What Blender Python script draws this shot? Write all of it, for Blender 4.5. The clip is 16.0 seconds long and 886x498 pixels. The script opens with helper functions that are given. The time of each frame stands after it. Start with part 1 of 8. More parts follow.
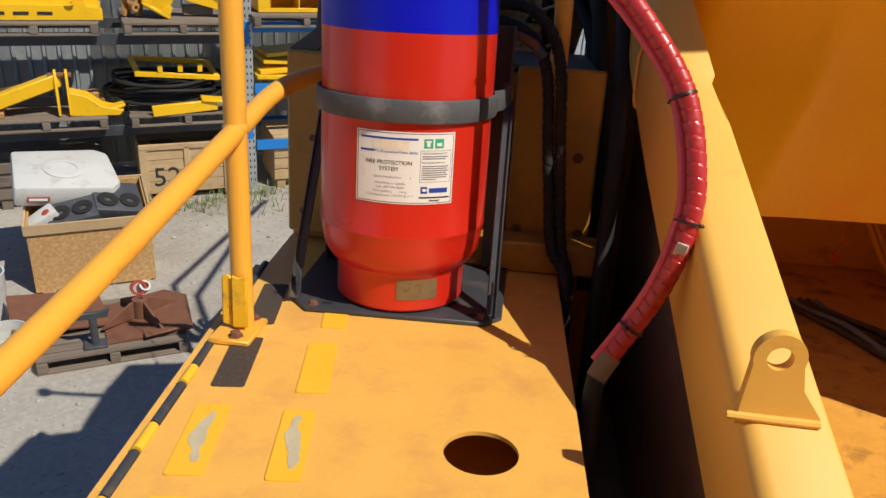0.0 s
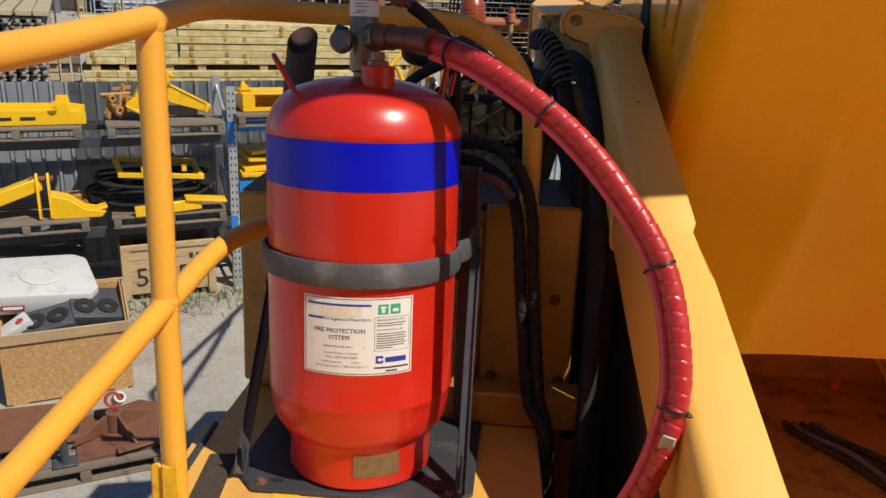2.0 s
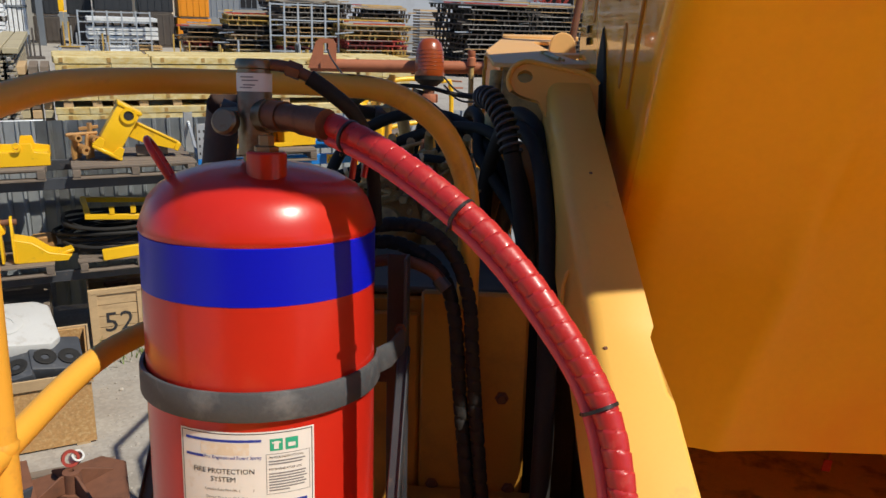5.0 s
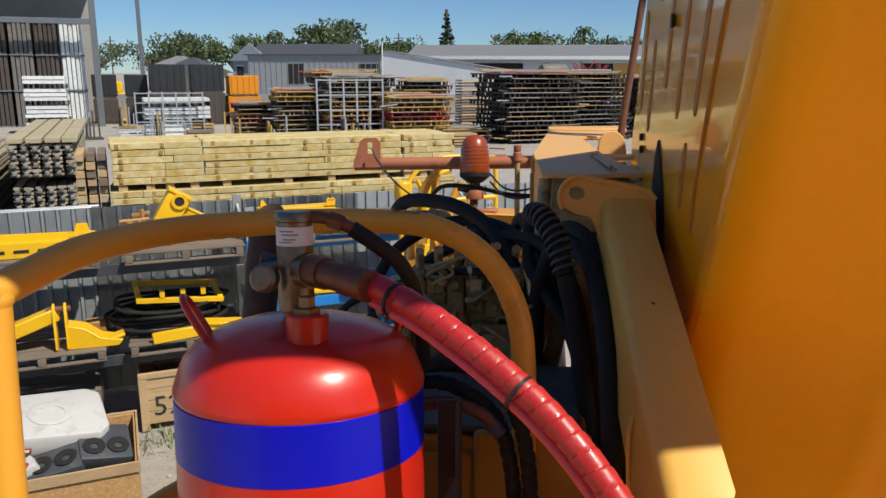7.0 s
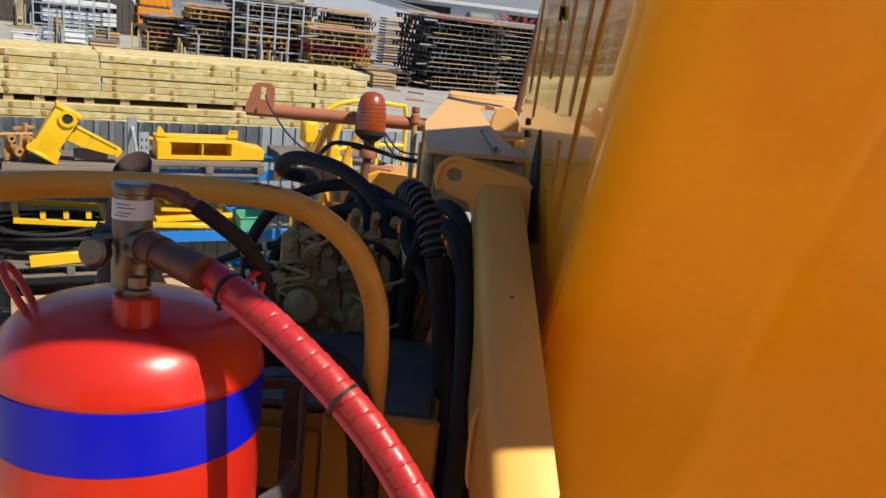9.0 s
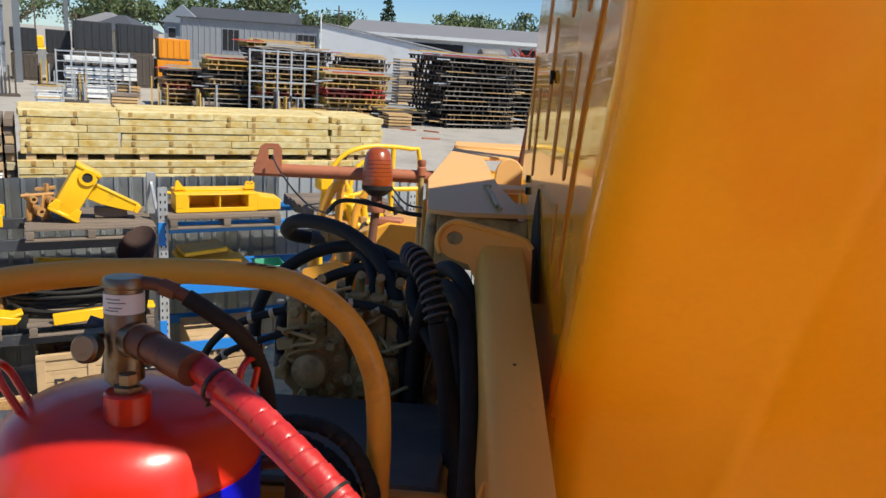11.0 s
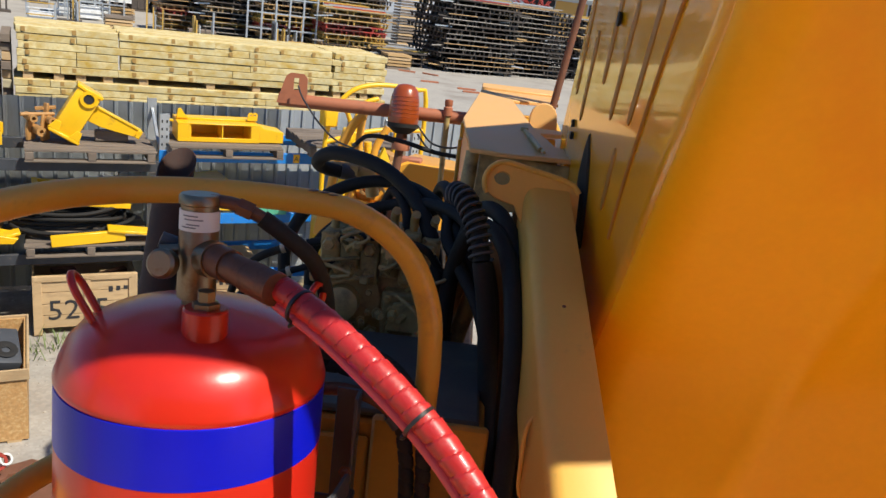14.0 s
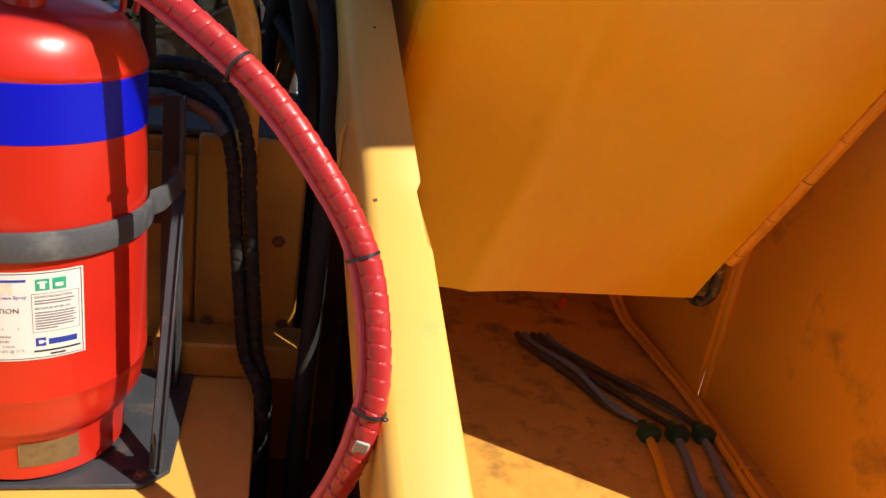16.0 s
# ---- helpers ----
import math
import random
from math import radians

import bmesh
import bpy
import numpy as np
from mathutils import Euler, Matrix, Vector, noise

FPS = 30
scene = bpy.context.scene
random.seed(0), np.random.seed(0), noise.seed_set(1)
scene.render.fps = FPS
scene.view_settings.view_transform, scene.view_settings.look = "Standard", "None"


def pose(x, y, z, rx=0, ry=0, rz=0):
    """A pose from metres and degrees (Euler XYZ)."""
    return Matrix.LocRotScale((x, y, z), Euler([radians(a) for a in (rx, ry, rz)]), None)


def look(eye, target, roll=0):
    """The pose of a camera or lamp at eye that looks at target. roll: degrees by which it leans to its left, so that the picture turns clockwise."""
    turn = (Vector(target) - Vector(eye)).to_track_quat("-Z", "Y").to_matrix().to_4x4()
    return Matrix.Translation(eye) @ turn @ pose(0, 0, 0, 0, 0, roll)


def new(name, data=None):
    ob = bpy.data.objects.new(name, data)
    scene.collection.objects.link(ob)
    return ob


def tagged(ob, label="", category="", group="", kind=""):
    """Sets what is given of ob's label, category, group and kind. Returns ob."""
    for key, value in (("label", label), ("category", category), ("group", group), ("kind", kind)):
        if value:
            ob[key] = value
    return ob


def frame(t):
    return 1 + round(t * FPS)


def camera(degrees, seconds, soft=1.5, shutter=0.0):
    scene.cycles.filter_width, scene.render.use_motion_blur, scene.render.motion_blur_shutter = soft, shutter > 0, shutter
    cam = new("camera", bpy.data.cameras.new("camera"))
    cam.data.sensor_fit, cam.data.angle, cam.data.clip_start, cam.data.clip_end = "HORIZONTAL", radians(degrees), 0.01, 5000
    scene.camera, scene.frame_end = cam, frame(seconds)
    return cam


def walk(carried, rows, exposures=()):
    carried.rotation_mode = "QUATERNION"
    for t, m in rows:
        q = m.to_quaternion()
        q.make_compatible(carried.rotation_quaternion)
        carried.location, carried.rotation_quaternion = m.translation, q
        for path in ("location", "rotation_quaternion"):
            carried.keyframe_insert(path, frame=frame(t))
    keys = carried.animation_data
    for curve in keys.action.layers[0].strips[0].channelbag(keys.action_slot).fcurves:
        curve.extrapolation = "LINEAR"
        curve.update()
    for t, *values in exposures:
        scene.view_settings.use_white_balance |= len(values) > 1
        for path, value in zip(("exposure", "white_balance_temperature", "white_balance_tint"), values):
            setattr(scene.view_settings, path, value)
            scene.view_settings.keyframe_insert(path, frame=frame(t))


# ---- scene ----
cam = camera(60.2, 16.0)
PATH = [
    (0, (0.192, -1.603, 0.889), (0.035, 0.196, 0.03), 4.4),
    (0.5, (0.23, -1.554, 0.896), (0.127, 0.244, 0.027), 5.5),
    (1, (0.227, -1.459, 0.932), (0.168, 0.366, 0.115), 5.8),
    (1.5, (0.227, -1.433, 0.969), (0.119, 0.425, 0.237), 4.2),
    (2, (0.23, -1.389, 0.989), (0.067, 0.488, 0.32), 3.1),
    (2.5, (0.246, -1.341, 1.025), (0.054, 0.547, 0.393), 2.9),
    (3, (0.287, -1.267, 1.034), (0.076, 0.622, 0.412), 2.1),
    (3.5, (0.331, -1.166, 1.044), (0.123, 0.715, 0.4), 0.3),
    (3.7, (0.352, -1.151, 1.031), (0.166, 0.735, 0.391), 0.2),
    (5.8, (0.28, -1.098, 1.082), (0.089, 0.822, 0.556), 4.1),
    (6, (0.265, -1.092, 1.091), (0.034, 0.839, 0.62), 4.5),
    (6.5, (0.26, -1.063, 1.13), (-0.029, 0.878, 0.744), 3.7),
    (7, (0.308, -0.994, 1.163), (0.034, 0.935, 0.713), 0.2),
    (7.5, (0.349, -0.934, 1.202), (0.158, 0.974, 0.633), -0.4),
    (8, (0.367, -0.911, 1.21), (0.227, 0.976, 0.56), 0.9),
    (8.5, (0.391, -0.917, 1.231), (0.334, 0.984, 0.611), 4.4),
    (9, (0.384, -0.94, 1.232), (0.358, 0.974, 0.653), 7.1),
    (9.5, (0.423, -0.914, 1.226), (0.366, 0.997, 0.639), 5.5),
    (10, (0.44, -0.919, 1.27), (0.356, 1.012, 0.759), 4.2),
    (10.2, (0.43, -0.911, 1.276), (0.328, 1.024, 0.78), 4.0),
    (12.3, (0.412, -0.912, 1.32), (0.407, 1.025, 0.823), 6.7),
    (12.5, (0.399, -0.908, 1.317), (0.411, 1.027, 0.81), 7.2),
    (13, (0.351, -0.913, 1.316), (0.343, 1.014, 0.781), 7.8),
    (13.5, (0.318, -0.913, 1.301), (0.282, 1.003, 0.727), 7.6),
    (14, (0.298, -0.922, 1.265), (0.252, 0.977, 0.637), 7.9),
    (14.5, (0.279, -0.933, 1.226), (0.245, 0.941, 0.528), 8.5),
    (15, (0.265, -0.972, 1.19), (0.309, 0.875, 0.424), 9.2),
    (15.5, (0.309, -1.054, 1.161), (0.522, 0.745, 0.314), 10.4),
    (16, (0.345, -1.173, 1.102), (0.78, 0.546, 0.176), 12.4),
]

# the machine stands nose-down by a few degrees against the yard
TILT = pose(0, 0, 0, -6.2, -1.45, 0)
EXPOSURE = 0.0
walk(cam, [(t, look(eye, target, roll)) for t, eye, target, roll in PATH],
     exposures=[(t, EXPOSURE + e) for t, e in ((0, -0.05), (3.5, -0.1), (7, -0.02), (8, 0.12), (9, 0.2), (12.5, 0.32), (14.5, 0.28), (16, 0.33))])

# ---- light ----
SUN_AZ, SUN_EL = radians(57), radians(48.5)
to_sun = TILT.to_3x3() @ Vector((math.sin(SUN_AZ) * math.cos(SUN_EL), -math.cos(SUN_AZ) * math.cos(SUN_EL), math.sin(SUN_EL)))
world = bpy.data.worlds.new("sky")
scene.world = world
world.use_nodes = True
wn = world.node_tree.nodes
sky = wn.new("ShaderNodeTexSky")
sky.sky_type = "NISHITA"
sky.sun_disc = False
sky.sun_elevation = math.asin(to_sun.z)
sky.sun_rotation = math.atan2(to_sun.x, to_sun.y)
sky.altitude = 1500
sky.air_density, sky.dust_density, sky.ozone_density = 1.0, 0.15, 3.5
wn["Background"].inputs["Strength"].default_value = 0.078
# faint wispy high cloud over the blue
wco = wn.new("ShaderNodeTexCoord")
wmap = wn.new("ShaderNodeMapping")
wmap.inputs["Scale"].default_value = (1.2, 1.2, 6.0)
wisp = wn.new("ShaderNodeTexNoise")
wisp.inputs["Scale"].default_value, wisp.inputs["Detail"].default_value, wisp.inputs["Roughness"].default_value = 2.2, 7, 0.62
wramp = wn.new("ShaderNodeMapRange")
wramp.inputs["From Min"].default_value, wramp.inputs["From Max"].default_value, wramp.inputs["To Max"].default_value = 0.52, 0.88, 0.30
wmix = wn.new("ShaderNodeMix")
wmix.data_type = "RGBA"
wmix.inputs["B"].default_value = (6.5, 7.0, 7.6, 1)
wl = world.node_tree.links.new
wl(wco.outputs["Generated"], wmap.inputs["Vector"])
wl(wmap.outputs[0], wisp.inputs["Vector"])
wl(wisp.outputs["Fac"], wramp.inputs["Value"])
wl(wramp.outputs[0], wmix.inputs["Factor"])
deep = wn.new("ShaderNodeMix")
deep.data_type, deep.blend_type = "RGBA", "MULTIPLY"
deep.inputs["Factor"].default_value = 1.0
deep.inputs["B"].default_value = (0.74, 0.96, 1.18, 1)
wl(sky.outputs[0], deep.inputs["A"])
wl(deep.outputs["Result"], wmix.inputs["A"])
wl(wmix.outputs["Result"], wn["Background"].inputs["Color"])
sun = new("sun", bpy.data.lights.new("sun", "SUN"))
sun.data.energy, sun.data.angle, sun.data.color = 4.9, radians(0.4), (1.0, 0.93, 0.80)
sun.matrix_world = look((0, 0, 0), -to_sun)

# ---- materials ----


def material(name, color, rough=0.5, metal=0.0, vary=0.12, scale=6.0, fine=90.0, bump=0.15, stain=None, amount=0.3, stain_scale=2.5,
             island=0.0, coat=0.0, stretch=(1, 1, 1), rough_vary=0.12, transmission=0.0, bump_scale=0.002, coat_rough=0.12):
    """A paint, metal, wood or stone: two scales of colour change, stains with a shape of their own, and fine relief."""
    m = bpy.data.materials.new(name)
    m.use_nodes = True
    nt = m.node_tree
    n, link = nt.nodes, nt.links.new
    b = n["Principled BSDF"]
    co = n.new("ShaderNodeTexCoord")
    mp = n.new("ShaderNodeMapping")
    mp.inputs["Scale"].default_value = stretch
    link(co.outputs["Object"], mp.inputs["Vector"])
    info = n.new("ShaderNodeObjectInfo")
    shift = n.new("ShaderNodeVectorMath")
    shift.operation = "MULTIPLY_ADD"
    link(info.outputs["Random"], shift.inputs[0])
    shift.inputs[1].default_value = (7.3, 3.1, 5.7)
    link(mp.outputs[0], shift.inputs[2])

    def noise_tex(s, detail, r=0.55):
        t = n.new("ShaderNodeTexNoise")
        t.inputs["Scale"].default_value, t.inputs["Detail"].default_value, t.inputs["Roughness"].default_value = s, detail, r
        link(shift.outputs[0], t.inputs["Vector"])
        return t

    def ramp(src, lo, hi):
        r = n.new("ShaderNodeMapRange")
        r.inputs["From Min"].default_value, r.inputs["From Max"].default_value = lo, hi
        link(src, r.inputs["Value"])
        return r

    big, small = noise_tex(scale, 5), noise_tex(fine, 3)
    hsv = n.new("ShaderNodeHueSaturation")
    hsv.inputs["Color"].default_value = (*color, 1)
    val = n.new("ShaderNodeMath")
    val.operation = "MULTIPLY_ADD"
    link(big.outputs["Fac"], val.inputs[0])
    val.inputs[1].default_value, val.inputs[2].default_value = 2 * vary, 1 - vary
    val2 = n.new("ShaderNodeMath")
    val2.operation = "MULTIPLY_ADD"
    link(small.outputs["Fac"], val2.inputs[0])
    val2.inputs[1].default_value = vary
    link(val.outputs[0], val2.inputs[2])
    last = val2.outputs[0]
    if island:
        val3 = n.new("ShaderNodeMath")
        val3.operation = "MULTIPLY_ADD"
        geo = n.new("ShaderNodeNewGeometry")
        mix_r = n.new("ShaderNodeMath")
        mix_r.operation = "ADD"
        link(geo.outputs["Random Per Island"], mix_r.inputs[0])
        link(info.outputs["Random"], mix_r.inputs[1])
        link(mix_r.outputs[0], val3.inputs[0])
        val3.inputs[1].default_value = island
        sub = n.new("ShaderNodeMath")
        sub.operation = "SUBTRACT"
        link(last, sub.inputs[0])
        sub.inputs[1].default_value = island + vary / 2
        link(sub.outputs[0], val3.inputs[2])
        last = val3.outputs[0]
    else:
        sub = n.new("ShaderNodeMath")
        sub.operation = "SUBTRACT"
        link(last, sub.inputs[0])
        sub.inputs[1].default_value = vary / 2
        last = sub.outputs[0]
    link(last, hsv.inputs["Value"])
    out = hsv.outputs[0]
    if stain:
        st = noise_tex(stain_scale, 8, 0.65)
        r = ramp(st.outputs["Fac"], 0.62 - 0.25 * amount, 0.70)
        mx = n.new("ShaderNodeMix")
        mx.data_type = "RGBA"
        k = n.new("ShaderNodeMath")
        k.operation = "MULTIPLY"
        link(r.outputs[0], k.inputs[0])
        k.inputs[1].default_value = min(1, 0.35 + amount)
        link(k.outputs[0], mx.inputs["Factor"])
        link(out, mx.inputs["A"])
        mx.inputs["B"].default_value = (*stain, 1)
        out = mx.outputs["Result"]
    link(out, b.inputs["Base Color"])
    rr = n.new("ShaderNodeMath")
    rr.operation = "MULTIPLY_ADD"
    link(big.outputs["Fac"], rr.inputs[0])
    rr.inputs[1].default_value, rr.inputs[2].default_value = 2 * rough_vary, rough - rough_vary
    link(rr.outputs[0], b.inputs["Roughness"])
    b.inputs["Metallic"].default_value = metal
    b.inputs["Coat Weight"].default_value = coat
    b.inputs["Coat Roughness"].default_value = coat_rough
    b.inputs["Transmission Weight"].default_value = transmission
    if bump:
        bp = n.new("ShaderNodeBump")
        bp.inputs["Strength"].default_value, bp.inputs["Distance"].default_value = bump, bump_scale
        add = n.new("ShaderNodeMath")
        add.operation = "ADD"
        link(small.outputs["Fac"], add.inputs[0])
        link(big.outputs["Fac"], add.inputs[1])
        link(add.outputs[0], bp.inputs["Height"])
        link(bp.outputs[0], b.inputs["Normal"])
    return m


deck_yellow = material("faded_yellow_paint", (0.80, 0.435, 0.085), 0.55, vary=0.11, scale=7, fine=160, stain=(0.66, 0.33, 0.085), amount=0.5, stain_scale=9, bump=0.14)
machine_yellow = material("yellow_enamel", (0.80, 0.38, 0.04), 0.38, vary=0.06, scale=4, fine=150, stain=(0.62, 0.30, 0.05), amount=0.1, stain_scale=9, bump=0.06)
# darker than the machine's yellow enamel, with dark brown stains
cabinet_yellow = material("dark_stained_yellow_enamel", (0.48, 0.23, 0.03), 0.5, vary=0.15, scale=4, fine=120, stain=(0.20, 0.10, 0.03), amount=0.5, stain_scale=3, bump=0.1)
arm_yellow = material("chalky_yellow_paint", (0.82, 0.47, 0.09), 0.5, vary=0.05, scale=5, fine=140, stain=(0.50, 0.30, 0.08), amount=0.05, stain_scale=14, bump=0.06)
rail_yellow = material("rail_yellow_paint", (0.80, 0.40, 0.045), 0.42, vary=0.07, scale=7, fine=130, stain=(0.45, 0.20, 0.05), amount=0.12, stain_scale=9, bump=0.08)
# darker orange that paints the shade inside the guard's slots
slot_shade = material("recess_shade_orange", (0.42, 0.16, 0.01), 0.5, vary=0.08, scale=8, bump=0.05)
guard_orange = material("weathered_orange_moulding", (0.95, 0.485, 0.001), 0.36, vary=0.09, scale=3, fine=60, stain=(0.92, 0.36, 0.002), amount=0.5, stain_scale=2.0, bump=0.03, coat=0.15, coat_rough=0.28, rough_vary=0.06)
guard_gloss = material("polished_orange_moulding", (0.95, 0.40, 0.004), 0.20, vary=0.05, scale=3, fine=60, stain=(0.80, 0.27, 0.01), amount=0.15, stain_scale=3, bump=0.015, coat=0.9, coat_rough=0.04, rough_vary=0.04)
bay_orange = material("dirty_orange_paint", (0.93, 0.40, 0.02), 0.45, vary=0.12, scale=4, fine=60, stain=(0.25, 0.10, 0.03), amount=0.2, stain_scale=3.5, bump=0.15)
floor_rust = material("oily_rusted_floor_plate", (0.74, 0.36, 0.06), 0.55, vary=0.22, scale=9, fine=70, stain=(0.13, 0.06, 0.025), amount=0.45, stain_scale=7, bump=0.3)
patch_yellow = material("bright_yellow_paint", (0.84, 0.49, 0.03), 0.5, vary=0.06, scale=9, stain=(0.80, 0.42, 0.03), amount=0.3, stain_scale=16, bump=0.1)
patch_worn = material("worn_adhesive", (0.50, 0.44, 0.30), 0.8, vary=0.2, scale=40, fine=300, bump=0.3)
grip_dark = material("gritty_antislip_strip", (0.085, 0.06, 0.045), 0.9, vary=0.5, scale=120, fine=700, stain=(0.35, 0.25, 0.16), amount=0.15, stain_scale=150, bump=1.0, bump_scale=0.004)
red_paint = material("red_cylinder_enamel", (0.58, 0.022, 0.010), 0.30, vary=0.05, scale=5, fine=90, stain=(0.62, 0.06, 0.03), amount=0.12, stain_scale=6, bump=0.05, coat=0.2, rough_vary=0.08)
blue_band = material("blue_vinyl_band", (0.002, 0.008, 0.56), 0.32, vary=0.06, scale=6, fine=200, bump=0.05)
blue_band.node_tree.nodes["Principled BSDF"].inputs["Specular IOR Level"].default_value = 0.3
strap_grey = material("weathered_rubber_strap", (0.075, 0.08, 0.088), 0.62, vary=0.25, scale=14, fine=160, stain=(0.20, 0.20, 0.20), amount=0.35, stain_scale=12, bump=0.2)
black_steel = material("black_painted_steel", (0.045, 0.05, 0.06), 0.45, vary=0.25, scale=9, fine=160, stain=(0.16, 0.12, 0.09), amount=0.2, stain_scale=16, bump=0.15)
rubber_black = material("black_rubber", (0.026, 0.025, 0.024), 0.6, vary=0.3, scale=20, fine=200, stain=(0.04, 0.034, 0.026), amount=0.15, stain_scale=18, bump=0.2)
rubber_black.node_tree.nodes["Principled BSDF"].inputs["Specular IOR Level"].default_value = 0.3
rubber_black.node_tree.nodes["Principled BSDF"].inputs["Specular IOR Level"].default_value = 0.16
hose_red = material("red_plastic_spiral_wrap", (0.48, 0.026, 0.028), 0.38, vary=0.1, scale=30, fine=200, stain=(0.50, 0.11, 0.09), amount=0.25, stain_scale=30, bump=0.15, coat=0.12)
hose_pink = material("pink_red_hose", (0.66, 0.085, 0.11), 0.42, vary=0.1, scale=30, bump=0.1)
nickel = material("dull_nickel_brass", (0.30, 0.23, 0.15), 0.4, metal=1.0, vary=0.15, scale=30, stain=(0.22, 0.12, 0.06), amount=0.3, stain_scale=40, bump=0.1)
tarnish = material("tarnished_copper_fitting", (0.20, 0.085, 0.05), 0.5, metal=0.6, vary=0.25, scale=40, stain=(0.12, 0.05, 0.03), amount=0.4, stain_scale=50, bump=0.2)
rust_steel = material("rusty_steel", (0.17, 0.07, 0.038), 0.75, vary=0.3, scale=14, fine=140, stain=(0.11, 0.05, 0.03), amount=0.4, stain_scale=9, bump=0.3)
red_oxide = material("red_oxide_primer", (0.42, 0.15, 0.075), 0.6, vary=0.15, scale=9, fine=120, stain=(0.25, 0.09, 0.05), amount=0.3, stain_scale=9, bump=0.15)
label_white = material("white_printed_label", (0.82, 0.81, 0.78), 0.4, vary=0.04, scale=12, stain=(0.62, 0.50, 0.36), amount=0.1, stain_scale=30, bump=0.05)
ink_dark = material("dark_printing_ink", (0.03, 0.03, 0.035), 0.5, vary=0.05, bump=0)
ink_grey = material("small_print_ink", (0.22, 0.22, 0.23), 0.5, vary=0.05, bump=0)
ink_blue = material("blue_printing_ink", (0.02, 0.05, 0.38), 0.5, vary=0.05, bump=0)
ink_green = material("green_printing_ink", (0.03, 0.42, 0.25), 0.5, vary=0.05, bump=0)
faded_orange = material("faded_orange_print", (0.80, 0.68, 0.52), 0.45, vary=0.06, scale=60, stain=(0.82, 0.80, 0.76), amount=0.6, stain_scale=60, bump=0)
plate_brass = material("aged_rating_plate", (0.46, 0.36, 0.20), 0.5, metal=0.5, vary=0.2, scale=50, stain=(0.30, 0.22, 0.12), amount=0.4, stain_scale=60, bump=0.2)
amber = material("amber_lens_plastic", (0.30, 0.055, 0.01), 0.32, vary=0.08, scale=20, fine=60, bump=0.05, coat=0.5)
pump_paint = material("oily_cream_yellow_paint", (0.43, 0.31, 0.12), 0.45, vary=0.3, scale=18, fine=90, stain=(0.05, 0.036, 0.02), amount=0.5, stain_scale=14, bump=0.3)
# darker grey than the other covers, with paler brown stains
lid_grey = material("dark_grey_lid", (0.07, 0.066, 0.06), 0.55, vary=0.3, scale=6, stain=(0.12, 0.10, 0.075), amount=0.4, stain_scale=5, bump=0.2)
cover_grey = material("dusty_grey_cover", (0.16, 0.15, 0.14), 0.6, vary=0.2, scale=7, stain=(0.28, 0.24, 0.18), amount=0.4, stain_scale=5, bump=0.2)
galvanised = material("galvanised_steel", (0.50, 0.53, 0.55), 0.42, metal=0.55, vary=0.15, scale=14, fine=60, stain=(0.36, 0.33, 0.28), amount=0.2, stain_scale=6, bump=0.1)
rack_blue = material("blue_rack_paint", (0.012, 0.20, 0.62), 0.4, vary=0.1, scale=8, stain=(0.15, 0.17, 0.22), amount=0.15, stain_scale=12, bump=0.08)
fence_grey = material("grey_sheet_steel", (0.40, 0.43, 0.45), 0.45, metal=0.15, vary=0.1, scale=3, fine=40, stain=(0.30, 0.27, 0.22), amount=0.3, stain_scale=1.5, bump=0.1, stretch=(2, 2, 0.4))
pallet_wood = material("weathered_grey_pallet_wood", (0.19, 0.15, 0.115), 0.85, vary=0.3, scale=6, fine=60, stain=(0.09, 0.07, 0.055), amount=0.4, stain_scale=5, bump=0.5, island=0.28, stretch=(0.4, 3, 3), bump_scale=0.004)
pine_board = material("pale_treated_pine", (0.64, 0.54, 0.28), 0.75, vary=0.3, scale=6, fine=50, stain=(0.52, 0.33, 0.05), amount=0.75, stain_scale=5, bump=0.3, island=0.25, stretch=(1.3, 2, 2), bump_scale=0.004)
crate_wood = material("pale_crate_timber", (0.50, 0.35, 0.19), 0.8, vary=0.22, scale=5, fine=60, stain=(0.28, 0.18, 0.09), amount=0.35, stain_scale=6, bump=0.4, island=0.2, stretch=(0.6, 2, 2), bump_scale=0.004)
osb = material("oriented_strand_board", (0.46, 0.26, 0.10), 0.8, vary=0.45, scale=32, fine=110, stain=(0.60, 0.42, 0.20), amount=0.55, stain_scale=40, bump=0.5, stretch=(1, 2.4, 1), bump_scale=0.004)
part_yellow = material("new_yellow_enamel", (0.86, 0.50, 0.012), 0.35, vary=0.08, scale=8, stain=(0.40, 0.22, 0.05), amount=0.12, stain_scale=10, bump=0.06)
white_plastic = material("white_moulded_plastic", (0.56, 0.56, 0.54), 0.4, vary=0.08, scale=6, stain=(0.40, 0.37, 0.32), amount=0.3, stain_scale=8, bump=0.08)
dark_plastic = material("dark_grey_plastic", (0.055, 0.06, 0.07), 0.5, vary=0.2, scale=14, stain=(0.15, 0.15, 0.15), amount=0.25, stain_scale=16, bump=0.1)
green_plastic = material("green_plastic_tub", (0.10, 0.42, 0.27), 0.45, vary=0.08, scale=9, bump=0.08)
white_steel = material("white_coated_steel", (0.70, 0.72, 0.72), 0.5, vary=0.2, scale=6, stain=(0.35, 0.33, 0.30), amount=0.3, stain_scale=4, bump=0.1, island=0.2)
frame_steel = material("stacked_form_steel", (0.085, 0.07, 0.058), 0.6, metal=0.2, vary=0.3, scale=3, stain=(0.08, 0.06, 0.05), amount=0.4, stain_scale=1.2, bump=0.2, island=0.3)
form_tan = material("tan_formwork_timber", (0.42, 0.27, 0.12), 0.7, vary=0.25, scale=3, bump=0.2, island=0.3)
